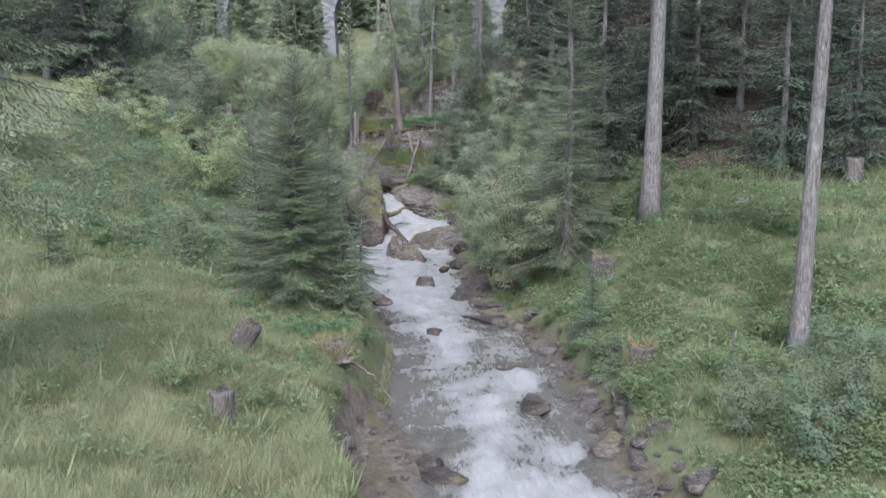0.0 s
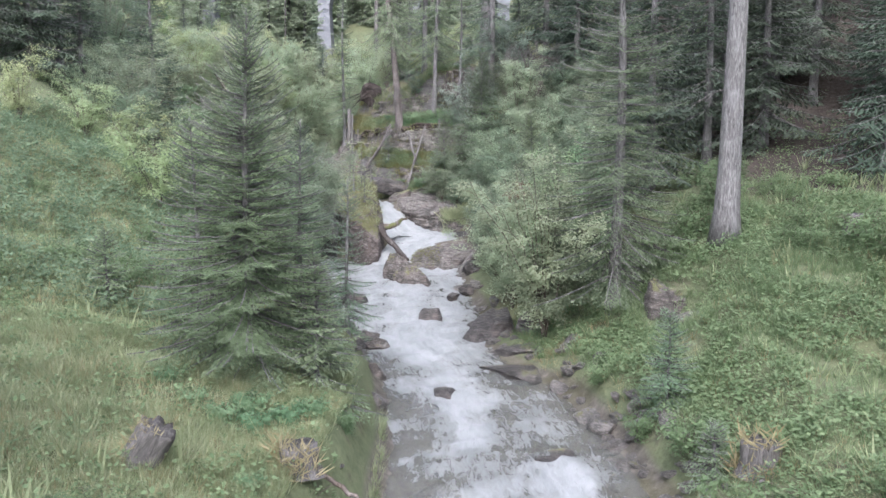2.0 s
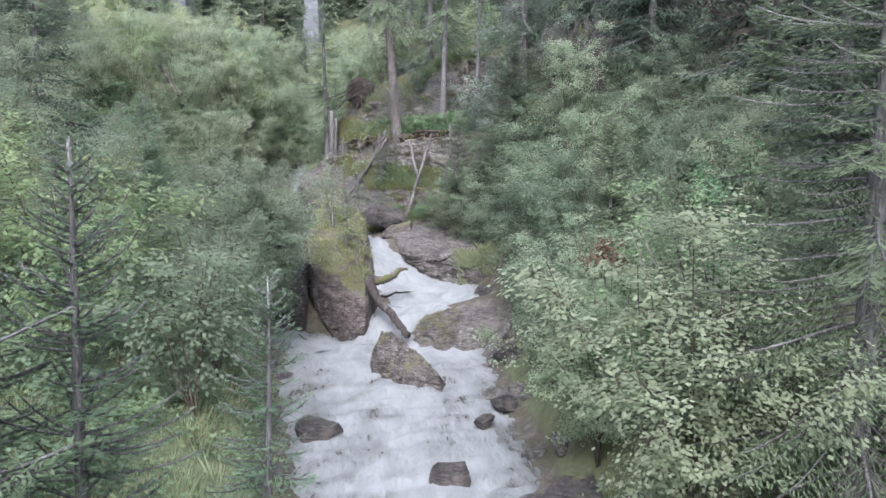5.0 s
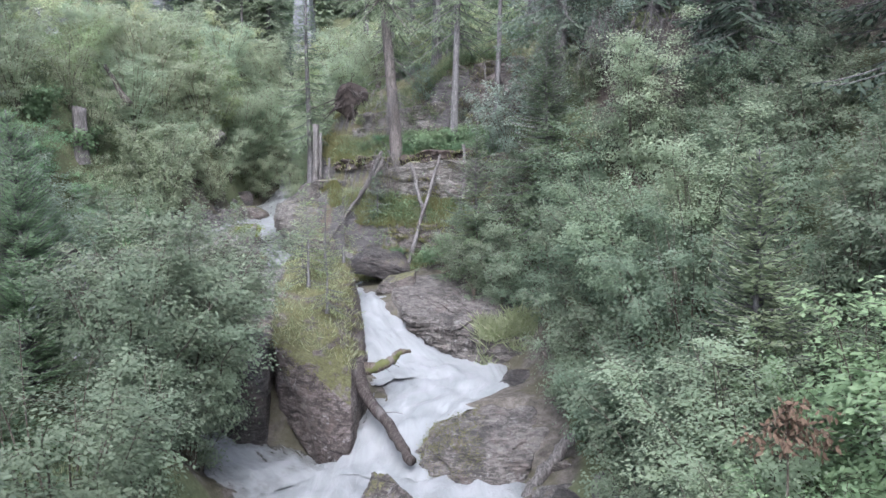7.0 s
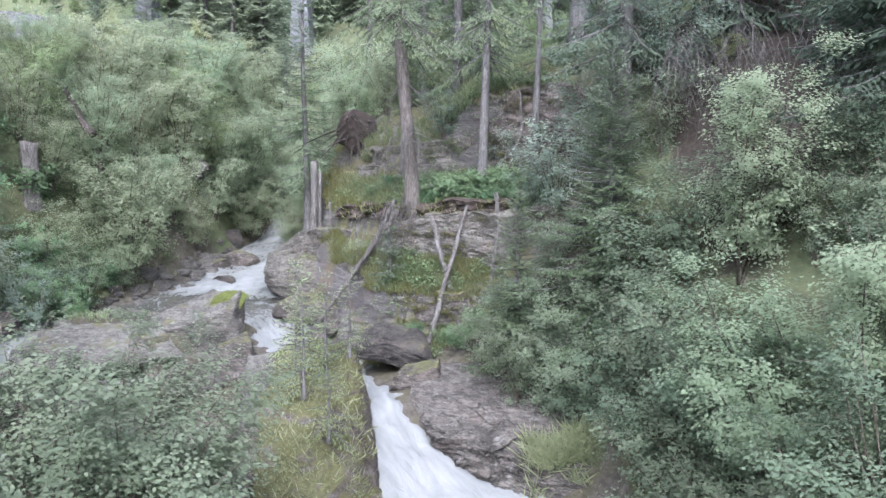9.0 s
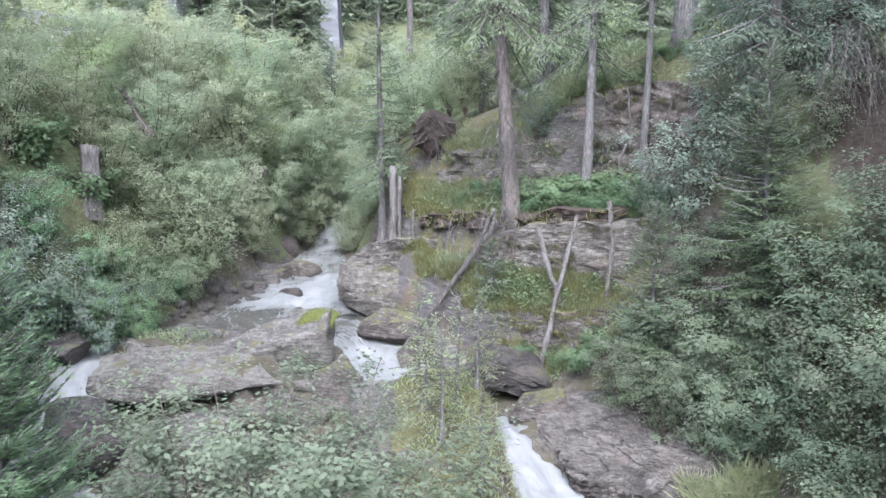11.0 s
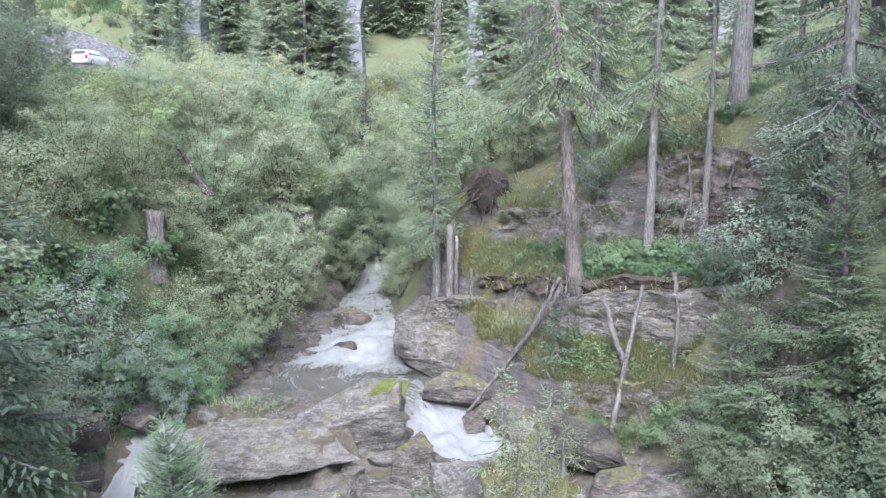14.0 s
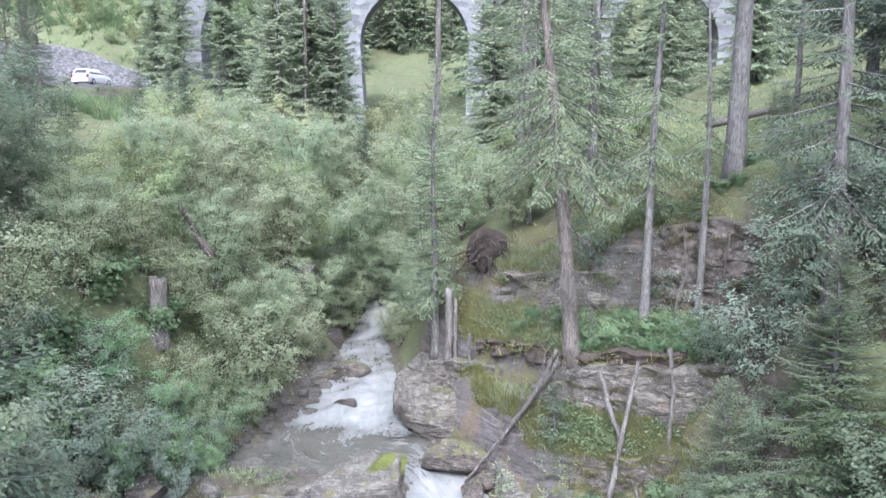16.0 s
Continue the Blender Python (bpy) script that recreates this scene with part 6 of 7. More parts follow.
spruce(pose(-0.75, 50.2, 8.2), "slender spruce with a bare trunk on the shelf", MAT_SPRUCE, MAT_BARK, h=12, reach=1.6, clear=3.4, seed=23, spacing=0.3, per=6, twig=0.09, spray=0.12, width=0.026, droop=0.5, radius=0.12, dead=20, bend=(0.5, 0.3), thin=0.35)
spruce(pose(0.55, 50.2, 8.3), "slender grey trunk standing on the shelf", MAT_SPRUCE, MAT_BARK, h=9, reach=1.1, clear=4.2, seed=24, spacing=0.4, per=4, twig=0.1, spray=0.125, width=0.03, radius=0.1, dead=10, bend=(0.15, 0.2), thin=0.4)
spruce(pose(1.95, 52.2, height(1.95, 52.2) - 0.25), "thick grey old spruce trunk above the cliff", MAT_SPRUCE, MAT_BARK, h=18, reach=2.3, clear=5.5, seed=25, spacing=0.42, per=6, twig=0.13, spray=0.15, width=0.038, radius=0.27, dead=16, bend=(0.25, 0.3), thin=0.3)
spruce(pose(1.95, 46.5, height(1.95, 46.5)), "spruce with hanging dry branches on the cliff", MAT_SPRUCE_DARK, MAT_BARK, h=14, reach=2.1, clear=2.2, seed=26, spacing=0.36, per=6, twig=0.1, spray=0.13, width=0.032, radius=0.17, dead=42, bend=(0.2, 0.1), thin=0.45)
pole("dead_tree", [(-5.9, 79, 11.0, 0.2), (-5.8, 79, 18, 0.15), (-5.7, 79, 24, 0.08)], "tall pale bare dead trunk", "dead tree", MAT_DEADWOOD, 30, 4)
for k, (x, y, h) in enumerate([(-3.6, 74, 8), (-1.6, 73, 8), (-1.2, 75, 9), (-0.8, 76, 9), (6.8, 60.5, 11), (-12.4, 73, 9)]):
    z = height(x, y)
    pole("dead_tree", [(x, y, z - 0.2, 0.1), (x + 0.1, y, z + h * 0.5, 0.08), (x + 0.1, y, z + h, 0.05)], "thin pale trunk at the forest edge", "dead tree", MAT_DEADWOOD, 40 + k, 3)



def dry_fan(x, y, z, count, spread_x, drop, seed):
    """A curtain of thin drooping dead branches under a spruce."""
    t = thing("dead_branches", "grey drooping dead spruce branches over the bank", "branches", pose(x, y, z))
    rng = np.random.RandomState(seed)
    lines = []
    for k in range(count):
        s = np.linspace(0, 1, 7)
        a = rng.uniform(-2.6, -0.5)
        ln = rng.uniform(0.5, 1.0) * drop
        o = np.array([rng.uniform(-1, 1) * spread_x, rng.uniform(-0.4, 0.4), rng.uniform(-0.3, 0.4)])
        p = o + np.stack([np.cos(a) * ln * 0.55 * s, np.sin(a) * ln * 0.55 * s, -ln * s ** 1.6], 1)
        lines.append(np.concatenate([p, (0.013 * (1.15 - s))[:, None]], 1))
        for q in (2, 3, 4, 5):
            d = rng.normal(0, 0.5, 3) + np.array([0, -0.2, -0.6])
            l2 = 0.3 * ln
            lines.append(np.array([[*p[q], 0.006], [*(p[q] + d * l2 * 0.6), 0.005], [*(p[q] + d * l2 + np.array([0, 0, -0.05])), 0.002]]))
    tagged(part("twig_work", tubes_mesh("twig_work", lines, 3), MAT_DEADWOOD, t), kind="stuff")


dry_fan(3.4, 45.4, 11.2, 46, 0.9, 1.7, 71)
dry_fan(4.4, 44.6, 11.3, 34, 0.8, 1.5, 72)
dry_fan(2.4, 47.8, 11.4, 26, 0.6, 1.3, 73)
dry_fan(-2.7, 49.5, 9.6, 22, 0.35, 1.5, 74)
dry_fan(-2.9, 49.5, 7.8, 13, 0.45, 1.5, 75)
dry_fan(-3.5, 49.6, 7.3, 9, 0.4, 1.3, 76)

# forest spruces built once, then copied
far_a = spruce(at(-12.3, 74.5), "tall dark green forest spruce", MAT_SPRUCE_HAZED, MAT_BARK, group="forest spruces", h=15, reach=2.4, clear=0.7, seed=31, spacing=0.36, per=9, twig=0.18, spray=0.3, width=0.12)
far_b = spruce(at(-14.5, 76.5), "tall slender forest spruce", MAT_SPRUCE_HAZED, MAT_BARK, group="forest spruces", h=13, reach=1.9, clear=1.2, seed=32, spacing=0.34, per=8, twig=0.16, spray=0.27, width=0.1, thin=0.08)
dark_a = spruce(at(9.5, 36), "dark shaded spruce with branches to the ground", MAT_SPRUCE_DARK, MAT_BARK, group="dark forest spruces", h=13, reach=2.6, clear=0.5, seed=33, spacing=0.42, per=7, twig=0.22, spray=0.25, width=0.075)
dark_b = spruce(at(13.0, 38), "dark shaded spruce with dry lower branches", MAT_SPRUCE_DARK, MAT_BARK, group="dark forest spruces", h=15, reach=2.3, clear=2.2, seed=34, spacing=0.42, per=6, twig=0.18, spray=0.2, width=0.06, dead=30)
young = spruce(at(-15.2, 62.5), "small green spruce on the hillside", MAT_SPRUCE, MAT_BARK, group="small hillside spruces", h=3.2, reach=1.0, clear=0.1, seed=35, spacing=0.2, per=7, twig=0.11, spray=0.15, width=0.05)
mid_a = spruce(at(-1.3, 54.6), "green spruce with spreading boughs above the cliff", MAT_SPRUCE, MAT_BARK, group="spruces above the cliff", h=12, reach=1.9, clear=1.2, seed=37, spacing=0.34, per=6, twig=0.13, spray=0.15, width=0.038, thin=0.2)
tree_rng = np.random.RandomState(11)
for x, y, s in [(-0.6, 58.5, 1.05), (-2.5, 64, 0.95), (-2.9, 56.2, 0.55)]:
    copy_thing(mid_a, at(x, y, tree_rng.uniform(0, 360), -0.1, s))
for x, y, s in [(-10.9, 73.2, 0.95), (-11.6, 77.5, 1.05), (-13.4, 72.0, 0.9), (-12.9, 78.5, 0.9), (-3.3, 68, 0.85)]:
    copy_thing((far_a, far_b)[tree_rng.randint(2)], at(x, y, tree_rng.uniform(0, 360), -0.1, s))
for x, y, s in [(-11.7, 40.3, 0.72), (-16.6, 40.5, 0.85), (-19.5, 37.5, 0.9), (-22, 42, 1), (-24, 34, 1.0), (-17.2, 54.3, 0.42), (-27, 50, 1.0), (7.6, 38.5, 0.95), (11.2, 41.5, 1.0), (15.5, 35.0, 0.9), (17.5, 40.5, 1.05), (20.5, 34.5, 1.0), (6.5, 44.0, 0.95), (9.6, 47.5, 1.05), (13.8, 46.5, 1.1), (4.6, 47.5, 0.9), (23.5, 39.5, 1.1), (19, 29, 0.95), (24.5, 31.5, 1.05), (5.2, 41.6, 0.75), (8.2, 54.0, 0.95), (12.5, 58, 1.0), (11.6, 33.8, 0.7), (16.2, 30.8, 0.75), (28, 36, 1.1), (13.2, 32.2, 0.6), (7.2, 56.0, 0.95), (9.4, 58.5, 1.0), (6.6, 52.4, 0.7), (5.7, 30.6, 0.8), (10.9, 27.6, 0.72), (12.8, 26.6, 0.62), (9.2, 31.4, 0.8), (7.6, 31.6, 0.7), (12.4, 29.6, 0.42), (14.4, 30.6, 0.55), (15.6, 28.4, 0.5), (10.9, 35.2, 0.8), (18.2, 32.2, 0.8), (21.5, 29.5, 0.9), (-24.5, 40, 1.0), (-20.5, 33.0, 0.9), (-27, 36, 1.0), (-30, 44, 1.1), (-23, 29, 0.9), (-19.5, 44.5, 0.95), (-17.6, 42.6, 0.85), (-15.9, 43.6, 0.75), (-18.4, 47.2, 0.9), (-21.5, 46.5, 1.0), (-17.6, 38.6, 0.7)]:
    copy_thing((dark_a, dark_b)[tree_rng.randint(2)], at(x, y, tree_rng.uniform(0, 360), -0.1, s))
for x, y, s in [(-13.6, 66, 0.8), (-16.5, 66.5, 1.1), (-18.5, 60, 0.9), (-9.0, 66.5, 0.9), (-6.4, 63, 1.0), (4.4, 56.2, 0.45), (5.3, 57.6, 0.5), (-19.5, 71, 0.6), (-21.5, 74, 0.5), (-6.2, 70.5, 1.2), (-22.9, 88.0, 0.9), (-23.4, 80.0, 0.6), (-25.6, 82.5, 0.5), (-29.5, 90.0, 0.4), (-22.0, 82.0, 0.6), (6.4, 35.8, 1.2), (7.6, 33.6, 1.4), (2.8, 52.0, 0.27)]:
    copy_thing(young, at(x, y, tree_rng.uniform(0, 360), -0.05, s))

# dark young spruces among the hillside bushes and beside the road
for x, y, s in [(-26.4, 75.2, 0.55), (-27.6, 76.4, 0.5), (-28.9, 77.0, 0.55), (-15.5, 63.6, 0.34), (-17.8, 65.2, 0.3), (-15.8, 70.5, 0.36), (-9.1, 69.8, 0.32), (-18.6, 71.5, 0.3)]:
    copy_thing(dark_a, at(x, y, tree_rng.uniform(0, 360), -0.1, s))

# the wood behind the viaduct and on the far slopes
# these far conifers carry their haze in the pale needle colour
far_c = spruce(at(-16, 128), "distant forest conifer with haze-paled needles", MAT_PALE_HAZED, MAT_BARK, group="distant larches", name="larch_tree", h=16, reach=2.6, clear=0.6, seed=36, spacing=0.85, per=5, twig=0.5, spray=0.7, width=0.32, show=5)
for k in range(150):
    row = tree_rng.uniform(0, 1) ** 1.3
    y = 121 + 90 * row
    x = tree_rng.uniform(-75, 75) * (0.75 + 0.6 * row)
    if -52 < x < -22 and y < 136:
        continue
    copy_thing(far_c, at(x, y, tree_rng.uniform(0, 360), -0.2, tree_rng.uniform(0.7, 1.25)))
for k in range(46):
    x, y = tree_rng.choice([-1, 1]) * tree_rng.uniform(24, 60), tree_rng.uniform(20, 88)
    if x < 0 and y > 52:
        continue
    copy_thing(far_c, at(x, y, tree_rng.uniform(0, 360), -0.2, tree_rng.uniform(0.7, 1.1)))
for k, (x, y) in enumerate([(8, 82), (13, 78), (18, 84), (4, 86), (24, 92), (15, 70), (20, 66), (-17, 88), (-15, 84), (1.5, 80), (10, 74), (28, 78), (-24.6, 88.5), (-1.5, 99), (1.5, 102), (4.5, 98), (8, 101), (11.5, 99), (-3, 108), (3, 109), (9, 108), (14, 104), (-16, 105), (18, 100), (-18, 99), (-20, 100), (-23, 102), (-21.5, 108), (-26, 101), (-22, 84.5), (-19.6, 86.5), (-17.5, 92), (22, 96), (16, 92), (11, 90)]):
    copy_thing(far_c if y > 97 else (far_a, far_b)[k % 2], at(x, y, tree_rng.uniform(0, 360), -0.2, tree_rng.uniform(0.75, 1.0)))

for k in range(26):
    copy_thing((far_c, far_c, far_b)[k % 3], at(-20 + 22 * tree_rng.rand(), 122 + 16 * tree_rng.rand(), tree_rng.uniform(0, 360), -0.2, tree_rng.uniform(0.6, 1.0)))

# ---- bushes ----
ALDER = "rounded alder bush with small grey-green leaves"
alder_a = shrub(at(2.25, 26.7), "light green alder bush beside the stream", MAT_HAZEL, name="alder_bush", group="alder bushes", h=4.9, reach=1.8, lean=(-0.3, -0.8), stems=13, shoots=16, leaves=105, leaf=0.066, seed=1)
alder_b = shrub(at(-5.9, 38.5), ALDER, MAT_ALDER, name="alder_bush", group="alder bushes", h=4.9, reach=2.0, stems=13, shoots=17, leaves=100, leaf=0.064, seed=2)
alder_s = shrub(at(1.7, 35.4), ALDER, MAT_ALDER, name="alder_bush", group="alder bushes", h=2.3, reach=1.0, stems=9, shoots=9, leaves=58, leaf=0.06, seed=8)
alder_c = shrub(at(-10.6, 52.8), "light green alder bush on the hillside", MAT_HAZEL, name="alder_bush", group="alder bushes", h=3.8, reach=1.9, stems=11, shoots=16, leaves=50, leaf=0.086, seed=3)
willow = shrub(at(-6.0, 28.5), "light yellow-green willow bush", MAT_WILLOW, name="willow_bush", group="willow bushes", h=3.6, reach=1.6, stems=11, shoots=14, leaves=38, leaf=0.105, ratio=0.42, seed=4)
rowan = shrub(at(0.75, 47.3), "pale green rowan sapling with drooping leaves", MAT_ROWAN, name="rowan_bush", group="rowan saplings", h=3.0, reach=1.2, stems=7, shoots=13, leaves=34, leaf=0.09, ratio=0.42, seed=5)
low = shrub(at(8.0, 18.0), "low leafy shrub on the grassy bank", MAT_HERB, name="low_shrub", group="low shrubs", h=1.1, reach=0.8, stems=9, shoots=8, leaves=22, leaf=0.075, seed=6)
lush = shrub(at(-1.6, 50.2), "bright green leafy plants on the rock shelf", MAT_LUSH, name="leafy_plant", category="plant", group="plants of the rock shelf", h=0.75, reach=0.55, stems=9, shoots=9, leaves=24, leaf=0.085, seed=7)
alder_d = shrub(at(-14.9, 48.0), "light green alder bush above the side cascade", MAT_HAZEL, name="alder_bush", group="alder bushes", h=4.0, reach=1.7, stems=12, shoots=18, leaves=56, leaf=0.066, seed=9)
elder = shrub(at(3.3, 31.2), "fresh green elder bush with drooping leaves", MAT_ELDER, name="elder_bush", group="elder bushes", h=3.4, reach=1.5, stems=12, shoots=17, leaves=46, leaf=0.088, ratio=0.42, seed=10)
for x, y, turn, s in [(2.1, 31.2, 80, 0.72), (3.4, 32.6, 200, 0.75), (4.6, 31.4, 140, 0.9), (3.9, 29.6, 300, 0.7), (2.4, 29.9, 20, 0.6), (-12.9, 48.4, 0, 0.62), (-11.9, 49.3, 70, 0.55), (-13.4, 49.6, 130, 0.7), (-11.1, 49.9, 220, 0.42), (-14.2, 47.6, 310, 0.7), (-12.3, 50.6, 40, 0.6)]:
    copy_thing(elder, at(x, y, turn, -0.05, s))


def withered_branch(x, y, z):
    """A dead shoot with rust-brown leaves still hanging on it."""
    base = height(x, y)
    t = thing("withered_branch", "withered rust-brown branch among green elder leaves", "branch", pose(x, y, base))
    rng = np.random.RandomState(81)
    top = z - base
    lines = [np.array([[0.25, 0.3, -0.1, 0.02], [0.12, 0.15, top * 0.6, 0.015], [0, 0, top, 0.008]])]
    C, D, N = [], [], []
    for k in range(16):
        a = rng.uniform(-0.9, 0.9) * 0.45
        o = np.array([0.0, 0.0, top + rng.uniform(-0.3, 0.1)])
        e = o + np.array([a, -0.25 * rng.rand(), -0.35 * abs(a) + 0.06 * rng.randn()])
        lines.append(np.array([[*o, 0.006], [*((o + e) / 2 + np.array([0, 0, 0.03])), 0.004], [*e, 0.002]]))
        n = 26
        C.append(o + (e - o) * rng.uniform(0.1, 1.1, n)[:, None] + rng.normal(0, 0.045, (n, 3)))
        D.append(rng.normal(0, 0.6, (n, 3)) + np.array([0, -0.2, -0.6]))
        N.append(rng.normal(0, 0.5, (n, 3)) + np.array([0, -0.6, 0.5]))
    C, D, N = np.concatenate(C), np.concatenate(D), np.concatenate(N)
    L = rng.uniform(0.05, 0.1, len(C))
    tagged(part("stem_work", tubes_mesh("stems", lines, 4), MAT_TWIG, t), kind="stuff")
    part("foliage", leaves_mesh("foliage", C, D, N, L, L * 0.4), MAT_DRY, t, "rust-brown withered leaves")


withered_branch(1.95, 31.0, 6.05)
for x, y, s in [(1.55, 51.9, 0.5), (1.9, 51.65, 0.45), (2.3, 51.8, 0.5), (1.25, 52.1, 0.45)]:
    copy_thing(lush, at(x, y, 83 * x, -0.06, s))
lush_rng = np.random.RandomState(77)
for x, y, s in [(-2.5, 17.6, 0.5), (-2.9, 17.3, 0.45), (-3.4, 17.5, 0.5), (-3.9, 17.8, 0.45), (-2.2, 18.0, 0.5), (-3.1, 17.9, 0.55), (-1.8, 18.5, 0.45), (-4.4, 18.3, 0.4), (-2.6, 15.6, 0.35), (-2.0, 15.4, 0.3), (-4.2, 14.2, 0.35)]:
    copy_thing(lush, at(x, y, 57 * x, -0.08, s))
for k in range(34):
    x = lush_rng.uniform(-2.1, 0.9)
    copy_thing(lush, at(x, 49.6 - 0.32 * (x + 1) + lush_rng.uniform(0, 1.3), lush_rng.uniform(0, 360), -0.1, lush_rng.uniform(0.5, 1.0)))
for x, y, dz, s in [(-1.4, 46.8, 0.3, 0.6), (-1.0, 47.2, 0.2, 0.7), (-3.2, 51.9, 0.0, 0.45), (-2.6, 51.4, 0.0, 0.5), (-2.4, 47.5, 0.4, 0.5)]:
    copy_thing(lush, at(x, y, lush_rng.uniform(0, 360), dz, s))
bush_rng = np.random.RandomState(21)
for x, y, s in [(3.3, 28.6, 0.95), (1.7, 29.6, 0.7), (2.2, 32.9, 0.66), (4.8, 33.4, 0.6), (2.6, 36.2, 0.8), (4.4, 37.5, 0.5), (2.5, 38.8, 0.8), (4.1, 40.3, 0.35), (6.0, 40.5, 0.35), (2.9, 41.8, 0.8), (1.9, 43.4, 0.62), (3.6, 44.0, 0.25), (0.9, 44.2, 0.5), (2.2, 40.6, 0.6), (-5.4, 38.2, 0.42), (-7.4, 35.0, 0.38), (-5.0, 34.3, 0.5), (-4.7, 31.2, 0.72), (-11.2, 36.2, 0.6), (-7.2, 31.5, 0.85), (-12.2, 40.6, 0.66), (-12.4, 43.0, 0.75), (-11.6, 38.5, 0.9), (-4.2, 28.2, 0.6), (3.3, 38.3, 0.8), (5.4, 38.9, 0.42), (1.9, 34.6, 0.6), (1.5, 37.2, 0.45), (4.9, 42.0, 0.25), (2.6, 45.6, 0.4), (1.4, 42.6, 0.5), (5.2, 30.9, 0.7), (-5.8, 36.4, 0.85), (-6.1, 37.9, 0.92), (-9.2, 37.8, 0.42), (1.3, 39.2, 0.45), (1.9, 41.4, 0.5), (0.5, 45.1, 0.36), (-0.4, 46.5, 0.3), (0.7, 46.3, 0.4), (1.4, 44.6, 0.45), (0.9, 43.6, 0.35), (2.4, 43.0, 0.55), (1.6, 35.8, 0.4), (2.5, 34.2, 0.5), (-0.2, 44.6, 0.26), (1.5, 40.3, 0.5), (2.3, 39.7, 0.6), (1.35, 41.2, 0.42), (2.0, 42.2, 0.5), (1.7, 43.3, 0.45), (1.9, 38.3, 0.5), (1.4, 37.9, 0.35), (-5.3, 37.5, 0.85), (5.4, 12.0, 0.36), (6.4, 12.8, 0.42), (4.9, 13.4, 0.3), (7.4, 12.4, 0.4)]:
    bush = alder_s if s <= 0.62 else alder_b if x < 0 else (alder_a, alder_b)[bush_rng.randint(2)]
    copy_thing(bush, at(x, y, bush_rng.uniform(0, 360), -0.05, s if s > 0.62 else s * 2.0))
for k in range(30):
    x, y = bush_rng.uniform(3.0, 8.5), bush_rng.uniform(33, 40.5)
    copy_thing(alder_s, at(x, y, bush_rng.uniform(0, 360), -0.05, bush_rng.uniform(0.7, 1.05)))
for x, y, s in [(4.6, 40.8, 0.4), (5.2, 41.4, 0.4), (5.6, 40.2, 0.42), (4.2, 41.6, 0.34), (5.0, 39.6, 0.36), (6.2, 41.8, 0.4), (5.4, 42.6, 0.3), (4.4, 39.9, 0.36), (6.6, 40.6, 0.42), (3.7, 40.9, 0.36), (5.9, 39.2, 0.4), (1.5, 34.4, 0.4), (1.7, 35.4, 0.42), (1.9, 36.6, 0.5), (1.4, 33.2, 0.35), (2.1, 33.4, 0.5)]:
    copy_thing(alder_s, at(x, y, bush_rng.uniform(0, 360), -0.05, s * 2))
for x, y, dz, s in [(-0.3, 44.4, 0.8, 0.36), (0.35, 43.9, 0.5, 0.42), (-0.9, 45.3, 0.7, 0.3), (0.6, 44.8, 0.5, 0.48), (-0.1, 45.4, 0.8, 0.38)]:
    copy_thing(alder_s, at(x, y, bush_rng.uniform(0, 360), dz, s * 2))
for x, y, s in [(-30.0, 101.5, 0.25), (-27.0, 99.0, 0.3), (-25.0, 96.5, 0.35), (-29.5, 94.5, 0.25), (-33.0, 93.0, 0.2), (-27.0, 90.5, 0.3), (-26.0, 86.0, 0.25), (-22.5, 92.0, 0.4), (-24.5, 78.0, 0.3), (-37.0, 119.5, 0.8), (-41.0, 120.5, 1.0), (-34.5, 118.5, 0.7), (-44.0, 122.5, 1.0), (-38.5, 124.5, 1.1), (-33.0, 122.5, 0.9), (-47.0, 126.0, 1.2), (-30.5, 120.0, 0.9), (-36.0, 117.4, 0.6), (-39.0, 118.2, 0.6), (-42.5, 118.6, 0.7), (-35.0, 126.5, 1.2), (-42.0, 128.0, 1.3), (-39.5, 131.5, 1.4), (-46.0, 131.0, 1.4), (-34.0, 131.0, 1.3), (-50.0, 128.0, 1.3), (-30.0, 126.0, 1.2), (-44.5, 126.0, 0.9), (-49.0, 122.0, 0.9), (-37.5, 121.8, 0.8)]:
    copy_thing(willow, at(x, y, bush_rng.uniform(0, 360), -0.05, s))
for x, y, s in [(-5.4, 37.5, 1.02)]:
    copy_thing(alder_b, at(x, y, bush_rng.uniform(0, 360), -0.05, s))
for x, y, s in [(-14.6, 51.2, 0.78), (-16.5, 50.7, 0.76), (-15.4, 52.6, 0.72), (-16.2, 53.8, 0.7)]:
    copy_thing(alder_b if x < -16 else alder_d, at(x, y, bush_rng.uniform(0, 360), -0.05, s * 0.85))
cover_rng = np.random.RandomState(61)
for k in range(44):
    x, y = cover_rng.uniform(-16.5, -9.2), cover_rng.uniform(52.5, 73)
    turn, size = cover_rng.uniform(0, 360), cover_rng.uniform(0.55, 0.85)
    clear = abs(x + 12.4) < 1.5 and y < 55.5 or near_water(np.array([x]), np.array([y]))[0][0] < 0.8
    if not clear:
        copy_thing((alder_c, willow, alder_d)[k % 3], at(x, y, turn, -0.1, size))
